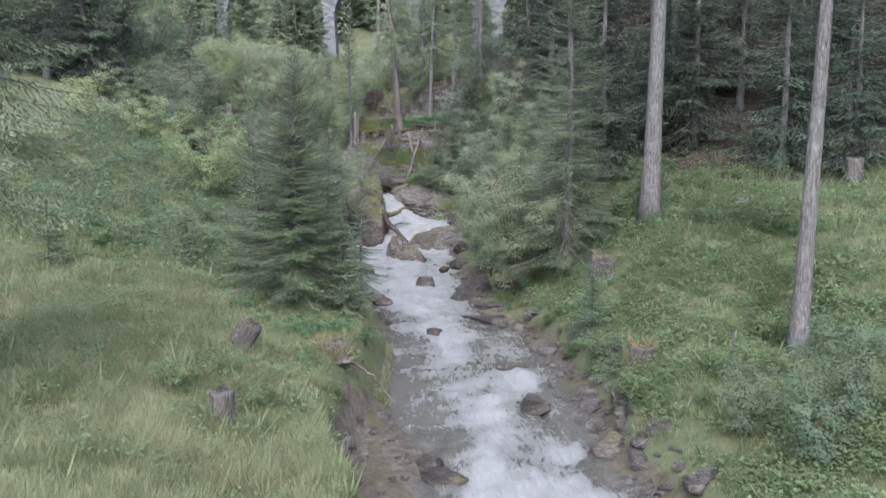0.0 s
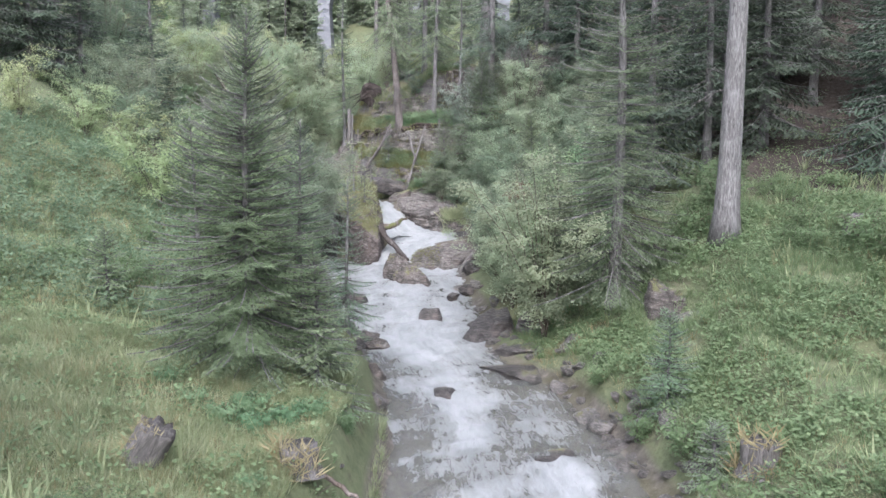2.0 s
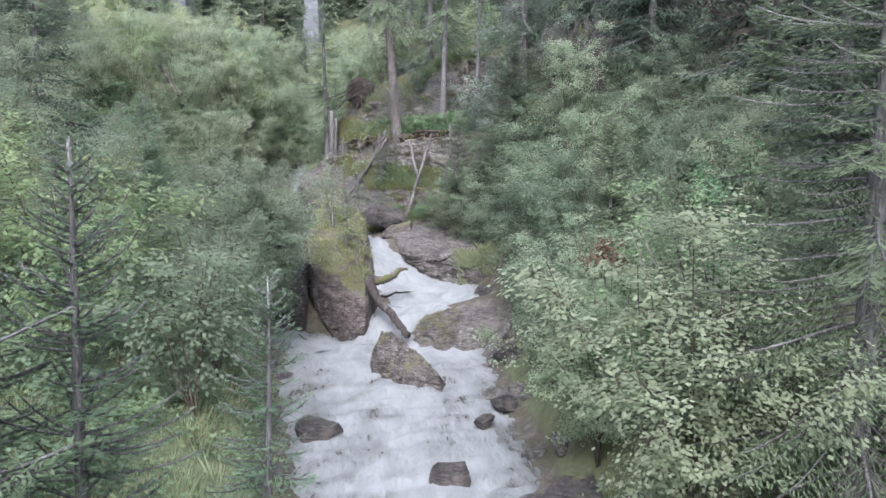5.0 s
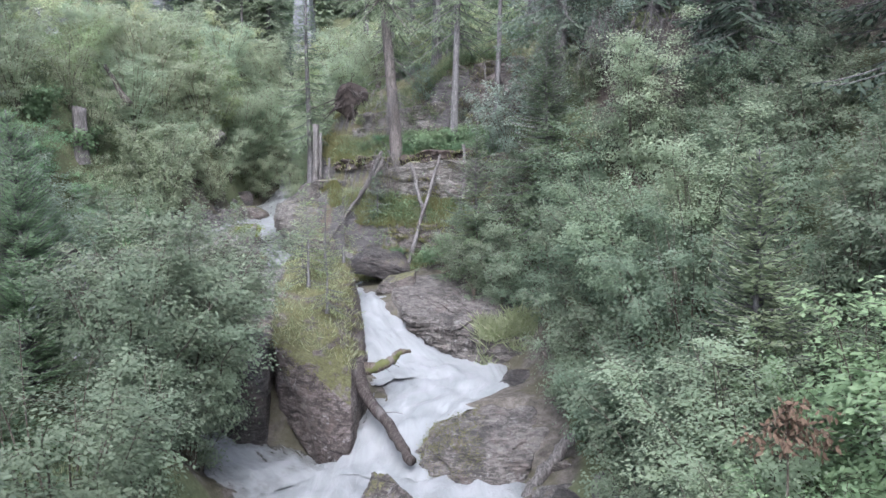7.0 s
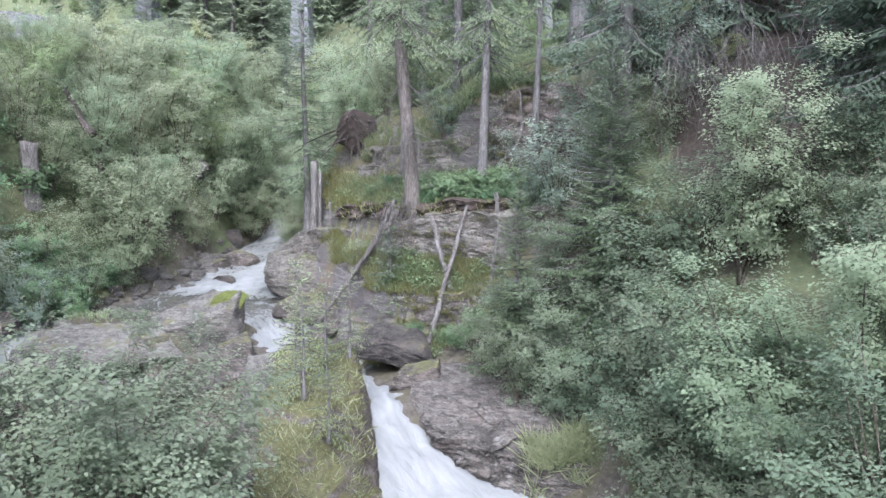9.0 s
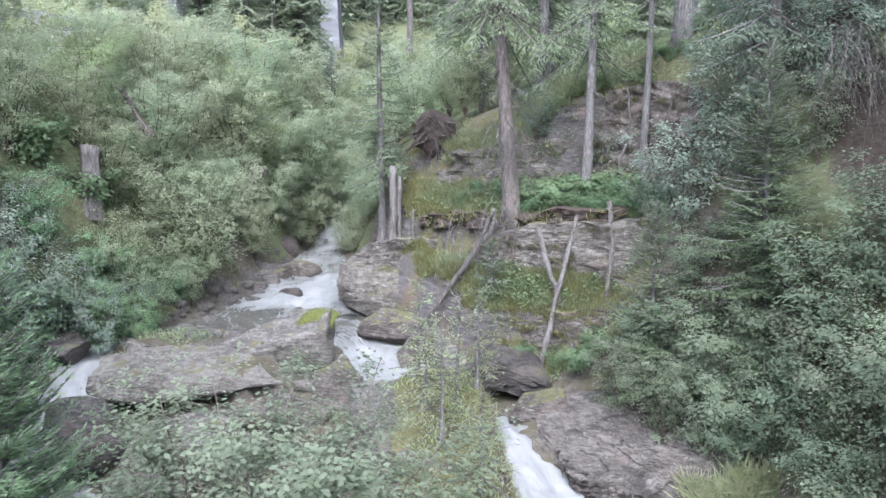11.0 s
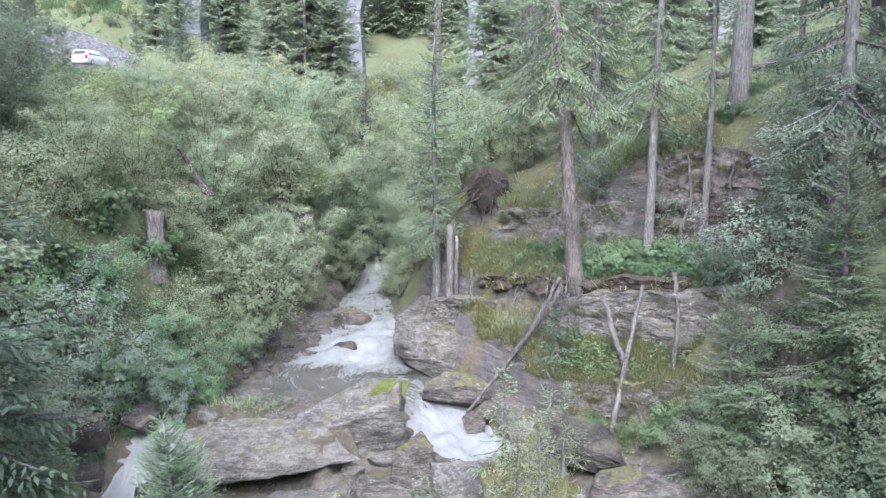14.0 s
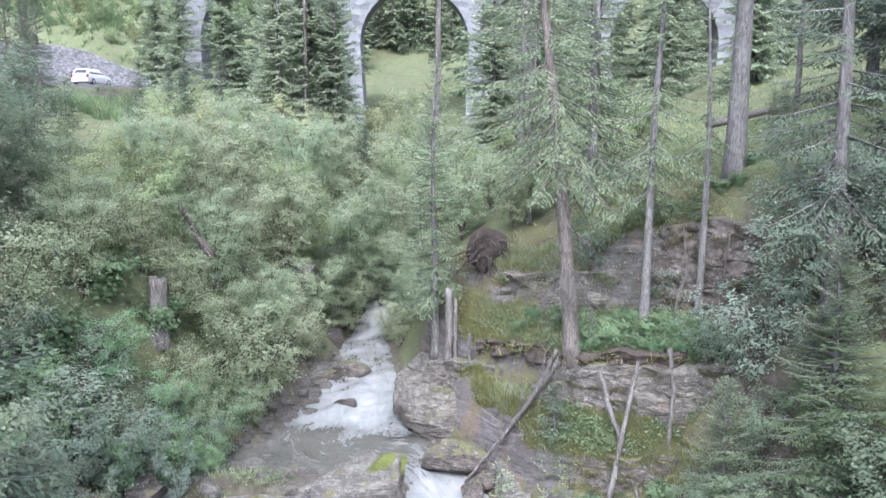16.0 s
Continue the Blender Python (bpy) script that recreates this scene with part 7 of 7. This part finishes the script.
for x, y, s in [(-14.2, 50.4, 0.95), (-12.2, 54.8, 1.0), (-9.9, 56.6, 0.7), (-10.8, 58.6, 0.95), (-10.0, 61.2, 0.9), (-9.3, 64.0, 0.95), (-12.8, 58.4, 1.0), (-11.4, 65.2, 1.0), (-6.4, 60.0, 0.65), (-6.8, 65.5, 0.9), (-14.8, 46.8, 0.9), (-16.6, 48.6, 1.1), (-17.2, 52.0, 1.1), (-11.2, 50.6, 0.7), (-12.7, 52.6, 0.85), (-10.9, 54.9, 0.9), (-9.2, 69.5, 1.0), (-6.0, 68.0, 0.9), (-13.0, 62.0, 1.0), (-15.4, 57.6, 0.5), (-4.9, 58.5, 0.9), (-5.2, 72.0, 1.0), (-10.6, 71.0, 0.9), (-7.8, 75.0, 1.0), (-7.2, 82.0, 1.1), (-18.5, 56.5, 0.5), (-15.0, 41.5, 0.8), (-3.4, 55.6, 0.6), (-9.6, 62.6, 0.8), (-6.9, 62.4, 0.75), (-7.2, 67.6, 0.8), (-8.9, 66.8, 0.9), (-13.6, 52.8, 0.8), (-9.9, 59.4, 0.7), (-15.6, 44.6, 0.9), (-10.8, 56.4, 0.7), (-7.0, 59.0, 0.5), (-6.3, 57.4, 0.42), (-6.5, 58.6, 0.5), (-6.0, 56.2, 0.36), (-7.3, 70.5, 0.8), (-11.9, 51.0, 0.8), (-10.6, 52.0, 0.55), (-9.1, 61.4, 0.6), (-7.5, 60.6, 0.42), (-7.3, 64.4, 0.7), (-8.4, 68.2, 0.7), (-8.0, 63.4, 0.75), (-8.8, 62.9, 0.6), (-7.3, 62.9, 0.5), (-8.2, 65.6, 0.8), (-9.4, 61.2, 0.5), (-11.7, 53.4, 0.8)]:
    near = -15.5 < x < -9.5 and y < 57
    copy_thing(alder_b if x < -16 and y < 54 else alder_d if near else alder_c, at(x, y, bush_rng.uniform(0, 360), -0.05, s * 0.82 if near else s))
for x, y, s in [(-8.2, 29.8, 0.85), (-12.0, 34.2, 0.7), (-10.8, 34.6, 0.65), (-13.6, 33.2, 0.7), (-8.0, 33.0, 0.9), (-13.8, 54.2, 0.8), (-14.4, 60.2, 1.0), (-11.7, 61.0, 0.9), (-15.8, 63.5, 0.9), (-12.2, 68.2, 1.0), (-8.2, 72.5, 1.0), (-17.5, 69.0, 0.9), (-3.8, 61.0, 0.9), (-2.2, 66.5, 1.0), (-3.0, 70.5, 1.0), (0.4, 68.0, 0.9), (2.6, 66.0, 0.8), (-6.0, 77.5, 1.1), (-9.5, 80.0, 1.1), (-13.0, 82.0, 1.1), (-3.0, 79.0, 1.1), (-15.0, 80.0, 0.9), (-6.5, 86.0, 1.2), (-1.8, 57.0, 0.7), (-5.0, 64.0, 0.8), (4.0, 46.4, 0.25)]:
    copy_thing(willow, at(x, y, bush_rng.uniform(0, 360), -0.05, s))
for x, y, s in [(-12.45, 50.4, 0.65), (-12.0, 50.0, 0.6), (-13.0, 48.3, 1.05), (-12.6, 48.7, 0.9), (-13.5, 47.6, 1.0), (1.3, 48.2, 0.8), (-0.2, 50.9, 0.55), (4.9, 43.3, 0.4), (-13.2, 47.2, 0.8), (-12.4, 49.2, 0.7), (6.9, 38.0, 0.5), (-1.7, 51.9, 0.6), (-13.7, 44.3, 0.8), (3.0, 47.8, 0.8), (-13.0, 45.2, 0.7), (-11.5, 48.6, 0.6), (-13.9, 46.2, 0.8), (-12.7, 48.0, 0.75), (-11.2, 50.0, 0.6), (-14.6, 48.2, 0.9), (-13.4, 49.6, 0.8), (-14.8, 44.6, 0.8), (-15.4, 46.4, 0.9), (1.3, 47.0, 1.1), (2.0, 47.0, 1.0), (2.4, 48.3, 1.0), (1.7, 45.9, 0.9), (0.5, 48.6, 0.7), (2.9, 46.2, 1.0)]:
    copy_thing(rowan, at(x, y, bush_rng.uniform(0, 360), -0.05, s))
for k in range(52):
    zone = (0, 2, 3)[k % 3]
    box = ((3.2, 8.5, 12, 24), (-6, -2, 11, 20), (-12, -4, 20, 33), (3.5, 9, 20, 30))[zone]
    x, y = bush_rng.uniform(box[0], box[1]), bush_rng.uniform(box[2], box[3])
    turn, size = bush_rng.uniform(0, 360), bush_rng.uniform(0.4, 1.0) * (0.7 if zone == 2 else 1.0)
    if not (3.4 < x < 6.6 and 18.5 < y < 24.6):
        copy_thing(low, at(x, y, turn, -0.05, size))
for x, y, s in [(-3.6, 13.9, 0.5), (-4.2, 13.0, 0.55), (-2.9, 13.2, 0.5), (3.6, 18.6, 0.8), (3.2, 20.2, 0.6), (2.9, 22.6, 0.6), (5.6, 26.2, 0.9), (5.0, 25.6, 0.9), (6.6, 27.0, 1.0), (-1.6, 50.5, 0.7), (-0.8, 50.3, 0.7), (-2.1, 50.9, 0.7), (0.1, 50.0, 0.8), (-3.6, 51.6, 0.5), (-1.7, 47.5, 0.5), (-0.9, 44.2, 0.6), (-13.4, 46.4, 0.9), (-12.7, 47.0, 0.6), (-13.8, 47.6, 1.7), (-14.2, 45.4, 1.6), (-12.4, 48.2, 0.5), (-13.0, 48.8, 1.4), (-12.0, 49.4, 1.0), (-14.6, 49.2, 1.6), (-13.9, 50.9, 1.5), (-12.9, 51.9, 1.4), (-11.6, 51.4, 1.1), (-14.9, 47.0, 1.7), (-12.8, 45.0, 1.2), (-14.0, 43.8, 1.5), (-11.4, 50.2, 0.9), (-10.9, 51.6, 0.9), (-15.4, 52.4, 1.6), (-13.2, 53.6, 1.5)]:
    copy_thing(lush if x < -10 else low, at(x, y, bush_rng.uniform(0, 360), -0.05, s))


# ---- grass and herbs ----
def grass(name, label, boxes, seed, mat, tall=(0.18, 0.45), wide=0.018, per_tuft=14, avoid=0.35):
    """Tufts of bent blades over boxes of the plan (x0, x1, y0, y1, tufts); one mesh."""
    rng = np.random.RandomState(seed)
    V = []
    for x0, x1, y0, y1, count in boxes:
        x, y = rng.uniform(x0, x1, count), rng.uniform(y0, y1, count)
        z, edge = land(x, y)
        rim = np.minimum(np.minimum(x - x0, x1 - x), np.minimum(y - y0, y1 - y)) / (0.16 * min(x1 - x0, y1 - y0))
        steep = np.maximum(np.abs(land(x, y + 0.15)[0] - z), np.abs(land(x + 0.15, y)[0] - z))
        ok = (edge > avoid) & (steep < 0.2) & (wobble(x, y, 3.0, seed) > -0.45) & (rng.rand(count) < np.maximum(rim, 0.12))
        x, y, z = x[ok], y[ok], z[ok]
        n = len(x) * per_tuft
        cx, cy, cz = (np.repeat(a, per_tuft) for a in (x, y, z))
        size = np.repeat(rng.uniform(0.6, 1.25, len(x)), per_tuft)
        a = rng.uniform(0, 6.283, n)
        off = np.abs(rng.normal(0, 0.07, n))
        h = rng.uniform(tall[0], tall[1], n) * size
        lean = rng.uniform(0.3, 1.25, n) * h
        bx, by = cx + np.cos(a) * off, cy + np.sin(a) * off
        w = wide * rng.uniform(0.6, 1.4, n)
        px, py = -np.sin(a) * w, np.cos(a) * w
        base = np.stack([bx, by, cz - 0.04], 1)
        side = np.stack([px, py, np.zeros(n)], 1)
        tip = np.stack([bx + np.cos(a) * lean, by + np.sin(a) * lean, cz + h], 1)
        V.append(np.stack([base - side, base + side, tip], 1))
    v = np.concatenate(V).reshape(-1, 3)
    n = len(v) // 3
    me = bpy.data.meshes.new(name)
    me.vertices.add(3 * n)
    me.vertices.foreach_set("co", v.astype(np.float32).ravel())
    me.loops.add(3 * n)
    me.loops.foreach_set("vertex_index", np.arange(3 * n, dtype=np.int32))
    me.polygons.add(n)
    me.polygons.foreach_set("loop_start", np.arange(0, 3 * n, 3, dtype=np.int32))
    me.update(calc_edges=True)
    me.materials.append(mat)
    tagged(new(name, me), label, "grass", kind="stuff")


def herbs(name, label, boxes, seed, mat, leaf=0.07, per=9, rise=0.22):
    """Broad leaves of low plants in clumps; one mesh."""
    rng = np.random.RandomState(seed)
    C, D, N = [], [], []
    for x0, x1, y0, y1, count in boxes:
        x, y = rng.uniform(x0, x1, count), rng.uniform(y0, y1, count)
        z, edge = land(x, y)
        ok = (edge > 0.65) & (wobble(x, y, 2.2, seed) > -0.2)
        c = np.repeat(np.stack([x, y, z], 1)[ok], per, 0)
        n = len(c)
        c = c + np.stack([rng.normal(0, 0.1, n), rng.normal(0, 0.1, n), rng.uniform(0.02, rise, n)], 1)
        C.append(c)
        D.append(np.stack([rng.normal(0, 1, n), rng.normal(0, 1, n), rng.normal(0.1, 0.3, n)], 1))
        N.append(np.stack([rng.normal(0, 0.4, n), rng.normal(0, 0.4, n), np.ones(n)], 1))
    C, D, N = np.concatenate(C), np.concatenate(D), np.concatenate(N)
    L = rng.uniform(0.6, 1.4, len(C)) * leaf
    me = leaves_mesh(name, C, D, N, L, L * 0.62)
    me.materials.append(mat)
    tagged(new(name, me), label, "plants", kind="stuff")


grass("meadow_grass", "tall wind-bent yellow-green meadow grass", [(-2.8, -0.6, 11, 22, 2600), (-8.5, -0.6, 7.5, 21, 12500), (-15, -2.4, 16, 36, 6500)], 31, MAT_GRASS, (0.05, 0.19), 0.0062, 24, 0.14)
grass("bank_grass", "green grass on the stony stream bank", [(2.2, 10.5, 9, 24, 3200), (3, 9, 20, 29, 1700), (8.5, 17, 14, 27, 2400), (1.4, 5, 19, 29.5, 2400)], 37, MAT_BANK, (0.06, 0.22), 0.007, 20, 0.6)
grass("outer_grass", "coarse meadow grass away from the stream", [(-30, 0, -14, 30, 5200), (3, 30, -14, 30, 4600)], 39, MAT_GRASS, (0.15, 0.45), 0.022, 9, 0.5)
grass("dry_grass", "thin brownish dry grass between the green", [(-7, -1.3, 9.5, 20, 1700), (-14, -3, 17, 34, 1500), (1.5, 4, 20, 29, 420), (2.8, 9, 11, 24, 500)], 38, MAT_DRYGRASS, (0.08, 0.22), 0.006, 12, 0.3)
grass("seeding_grass", "pale seeding grass heads over the meadow", [(-8, -1.5, 8, 13.5, 3000), (-9, -2, 13, 20, 1800)], 40, MAT_SEEDGRASS, (0.12, 0.27), 0.005, 12, 0.3)
grass("moss_cover", "brown and yellow-green moss on the steep bank", [(-6.7, -4.4, 52.4, 56.5, 2400), (-5.6, -2.6, 48.6, 54, 4600), (-3.9, 0.2, 47.2, 49.6, 5600)], 36, MAT_MOSS, (0.03, 0.1), 0.012, 9, 0.25)
grass("terrace_grass", "yellow-green moss and short grass on the rock terraces", [(-4.9, -0.4, 47.7, 50.4, 4200), (-5.2, -2.6, 49.8, 53.4, 2200)], 43, MAT_TERRACE, (0.03, 0.12), 0.007, 14, 0.25)
grass("cliff_grass", "long grass hanging from the rocky ledges", [(-5, 0.5, 47, 55, 4600), (-17, -9.6, 44, 66, 5200), (0, 10, 46, 66, 3000), (-1, 14, 54, 76, 4200)], 32, MAT_GRASS, (0.07, 0.24), 0.012, 11, 0.3)
grass("hillside_grass", "rough tall grass on the slope above the road", [(-62, -26, 116.4, 142, 5200), (-36, -20, 76, 107, 2600)], 35, MAT_BANK, (0.3, 0.9), 0.05, 9)
herbs("meadow_herbs", "knee-high blue-green herbs over the meadow", [(-14, -4.4, 21, 36, 7600)], 41, MAT_FERN, 0.09, 9, 0.42)
herbs("herb_layer", "low broad-leaved herbs and blueberry shrubs", [(1.8, 4.2, 20, 28, 900), (2.6, 9.8, 10, 27.5, 12500), (5, 12, 26, 34, 900), (9, 17, 14, 27, 3200), (-8, -1.5, 10, 21, 1800), (-14, -3, 20, 35, 2000), (-3, 1, 48.2, 52, 2600), (-5, -1, 47, 53, 900), (-15, -9, 44, 62, 2600), (0, 8, 50, 64, 1500)], 33, MAT_HERB)


# ---- viaduct, road, wall, car ----
def viaduct():
    t = thing("stone_viaduct", "tall pale stone railway viaduct with round arches", "bridge", pose(0, 93, 0))
    piers = [-40, -23.2, -11.95, -3.15, 5.65, 14.45, 23.25, 32.05]
    half, deck, thick = 0.55, 33.0, 2.3
    for k, px in enumerate(piers):
        base = height(px, 93) - 1.5
        bm = bmesh.new()
        verts = []
        for z, w, d in ((base, half + 0.35, thick / 2 + 0.4), (19.0, half, thick / 2)):
            verts.append([bm.verts.new((px + sx * w, sy * d, z)) for sx, sy in ((-1, -1), (1, -1), (1, 1), (-1, 1))])
        for i in range(4):
            j = (i + 1) % 4
            bm.faces.new((verts[0][i], verts[0][j], verts[1][j], verts[1][i]))
        bm.faces.new(verts[1])
        me = bpy.data.meshes.new("pier")
        bm.to_mesh(me)
        bm.free()
        part("pier", me, MAT_VIADUCT, t)
    for a, b in zip(piers[:-1], piers[1:]):
        x0, x1 = a + half, b - half
        r = (x1 - x0) / 2
        ang = np.linspace(math.pi, 0, 25)
        arc = [((x0 + x1) / 2 + r * math.cos(q), 19.0 + r * math.sin(q)) for q in ang]
        arc = [(a, 19.0)] + arc + [(b, 19.0)]
        bm = bmesh.new()
        rows = []
        for y in (-thick / 2, thick / 2):
            lo = [bm.verts.new((x, y, z)) for x, z in arc]
            hi = [bm.verts.new((x, y, deck)) for x, z in arc]
            rows.append((lo, hi))
        for (lo, hi), flip in zip(rows, (False, True)):
            for i in range(len(arc) - 1):
                q = (lo[i], lo[i + 1], hi[i + 1], hi[i])
                bm.faces.new(q[::-1] if flip else q)
        for i in range(len(arc) - 1):
            bm.faces.new((rows[0][0][i + 1], rows[0][0][i], rows[1][0][i], rows[1][0][i + 1]))
            bm.faces.new((rows[0][1][i], rows[0][1][i + 1], rows[1][1][i + 1], rows[1][1][i]))
        me = bpy.data.meshes.new("arch")
        bm.to_mesh(me)
        bm.free()
        part("arch", me, MAT_VIADUCT, t)
    bm = bmesh.new()
    bmesh.ops.create_cube(bm, size=1)
    bmesh.ops.scale(bm, vec=(96, thick + 0.6, 0.5), verts=bm.verts)
    bmesh.ops.translate(bm, vec=(-8, 0, deck + 0.254), verts=bm.verts)
    me = bpy.data.meshes.new("parapet")
    bm.to_mesh(me)
    bm.free()
    part("parapet", me, MAT_VIADUCT, t)


viaduct()


def strip(name, left, right, thick, mat, label, category, lift=0.02, kind="structure"):
    """A paved strip between two edge lines."""
    n = len(left)
    top = [(x, y, height(x, y) + lift if z is None else z) for x, y, z in (*left, *right)]
    verts = top + [(x, y, z - thick) for x, y, z in top]
    faces = []
    for i in range(n - 1):
        faces.append((i, i + 1, n + i + 1, n + i))
        faces.append((i + 1, i, 2 * n + i, 2 * n + i + 1))
        faces.append((n + i, n + i + 1, 3 * n + i + 1, 3 * n + i))
    me = mesh_from(name, verts, faces, False)
    me.materials.append(mat)
    return tagged(new(name, me), label, category, kind=kind)


ROADZ = 17.15
strip("road", [(-75, 107, ROADZ + 0.6), (-46, 107.6, ROADZ), (-30, 108.2, ROADZ - 0.25), (-20, 112, ROADZ - 0.4)], [(-75, 113, ROADZ + 0.6), (-46, 113.4, ROADZ), (-30, 114.2, ROADZ - 0.25), (-21, 118, ROADZ - 0.4)], 2.5, MAT_ASPHALT, "narrow grey asphalt mountain road", "road")


def retaining_wall():
    me = bpy.data.meshes.new("retaining_wall")
    bm = bmesh.new()
    n = 24
    rows = []
    for i in range(n):
        f = i / (n - 1)
        x, y = -56 + 24 * f, 114.3 + 0.6 * f
        h = float(np.interp(x, (-56, -43, -40.5, -38, -35.7, -33, -32), (4.7, 4.0, 3.5, 2.4, 1.5, 0.6, 0.3)))
        z0 = ROADZ - 1
        rows.append([bm.verts.new(p) for p in ((x, y, z0), (x, y + 0.5, z0 + 1 + h), (x, y + 1.2, z0 + 1 + h), (x, y + 1.4, z0))])
    for a, b in zip(rows[:-1], rows[1:]):
        for i in range(3):
            bm.faces.new((a[i], b[i], b[i + 1], a[i + 1]))
    bm.to_mesh(me)
    bm.free()
    me.materials.append(MAT_WALLSTONE)
    tagged(new("retaining_wall", me), "grey dry-stone retaining wall along the road", "wall", kind="structure")


retaining_wall()


def soft_box(sections, bevel=0.06):
    """A body lofted through rectangles (y, half width, z0, z1, top half width)."""
    bm = bmesh.new()
    rows = []
    for y, w, z0, z1, tw in sections:
        rows.append([bm.verts.new(p) for p in ((-w, y, z0), (w, y, z0), (w, y, z0 + (z1 - z0) * 0.6), (tw, y, z1), (-tw, y, z1), (-w, y, z0 + (z1 - z0) * 0.6))])
    for a, b in zip(rows[:-1], rows[1:]):
        for i in range(6):
            j = (i + 1) % 6
            bm.faces.new((a[i], a[j], b[j], b[i]))
    bm.faces.new(rows[0][::-1])
    bm.faces.new(rows[-1])
    bmesh.ops.recalc_face_normals(bm, faces=bm.faces[:])
    bmesh.ops.bevel(bm, geom=bm.edges[:], offset=bevel, segments=2, affect="EDGES", profile=0.6)
    me = bpy.data.meshes.new("body")
    bm.to_mesh(me)
    bm.free()
    me.shade_smooth()
    return me


def disc(name, r, w, sides=24):
    bm = bmesh.new()
    bmesh.ops.create_cone(bm, cap_ends=True, segments=sides, radius1=r, radius2=r, depth=w, matrix=Matrix.Rotation(radians(90), 4, "Y"))
    bmesh.ops.bevel(bm, geom=[e for e in bm.edges if abs(abs(e.verts[0].co.x) - w / 2) < 1e-4 and abs(abs(e.verts[1].co.x) - w / 2) < 1e-4], offset=r * 0.12, segments=2, affect="EDGES")
    me = bpy.data.meshes.new(name)
    bm.to_mesh(me)
    bm.free()
    me.shade_smooth()
    return me


def quad(name, pts, depth=0.02):
    """A thin pane through four corners, with a little thickness."""
    p = [Vector(q) for q in pts]
    n = (p[1] - p[0]).cross(p[3] - p[0]).normalized() * depth
    v = [tuple(q) for q in p] + [tuple(q - n) for q in p]
    return mesh_from(name, v, [(0, 1, 2, 3), (7, 6, 5, 4), (0, 4, 5, 1), (1, 5, 6, 2), (2, 6, 7, 3), (3, 7, 4, 0)], False)


def car(m):
    t = thing("car", "white estate car standing on the mountain road", "car", m)
    part("body", soft_box([(-2.1, 0.8, 0.32, 0.95, 0.74), (-1.95, 0.86, 0.25, 1.0, 0.8), (0.9, 0.88, 0.25, 1.0, 0.82), (1.9, 0.84, 0.28, 0.86, 0.74), (2.15, 0.76, 0.34, 0.72, 0.66)]), MAT_CARPAINT, t)
    part("roof", soft_box([(-2.0, 0.78, 0.92, 1.0, 0.7), (-1.72, 0.78, 0.92, 1.46, 0.58), (0.0, 0.8, 0.92, 1.5, 0.6), (0.45, 0.8, 0.92, 1.42, 0.58), (1.15, 0.78, 0.9, 0.99, 0.7)], 0.04), MAT_CARPAINT, t)
    part("rear_window", quad("rear_window", [(0.6, -1.985, 1.06), (-0.6, -1.985, 1.06), (-0.52, -1.79, 1.38), (0.52, -1.79, 1.38)][::-1]), MAT_CARGLASS, t)
    for s in (-1, 1):
        part("side_window", quad("side_window", [(s * 0.815, -1.6, 1.06), (s * 0.815, 0.8, 1.06), (s * 0.69, 0.35, 1.38), (s * 0.69, -1.45, 1.38)][::s]), MAT_CARGLASS, t)
        lamp = soft_box([(-2.13, 0.09, 0, 0.34, 0.07), (-1.98, 0.09, 0, 0.34, 0.07)], 0.02)
        part("tail_lamp", lamp, MAT_TAIL, t, "red tail lamp").location = (s * 0.74, 0, 0.66)
        for y in (-1.3, 1.35):
            wheel = part("wheel", disc("wheel", 0.32, 0.2), MAT_TYRE, t)
            wheel.location = (s * 0.8, y, 0.32)
            part("rim", disc("rim", 0.2, 0.22), MAT_RIM, wheel, "grey alloy rim")
    part("bumper", soft_box([(-2.17, 0.78, 0.3, 0.5, 0.76), (-2.05, 0.82, 0.28, 0.52, 0.8)], 0.03), MAT_CARPAINT, t)


car(pose(-38.2, 111.0, ROADZ - 0.12, 0, 0, -8))


def roadside():
    post = thing("marker_post", "white plastic roadside marker post", "post", pose(-28.6, 107.6, ROADZ - 0.3))
    part("shaft", soft_box([(-0.06, 0.1, -0.3, 1.3, 0.06), (0.06, 0.1, -0.3, 1.3, 0.06)], 0.015), MAT_POST, post)
    rail = thing("guard_rail", "low grey steel guard rail beside the road", "guard rail", pose(0, 0, 0))
    pts = [(-34 + 0.9 * k, 113.4 + 0.05 * k, ROADZ + 0.45) for k in range(9)]
    part("beam", tubes_mesh("beam", [[(*p, 0.09) for p in pts]], 8), MAT_STEEL, rail)
    for p in pts[::2]:
        part("rail_post", tubes_mesh("rail_post", [[(p[0], p[1] + 0.08, p[2] - 0.9, 0.05), (p[0], p[1] + 0.08, p[2], 0.05)]], 6), MAT_STEEL, rail)


roadside()
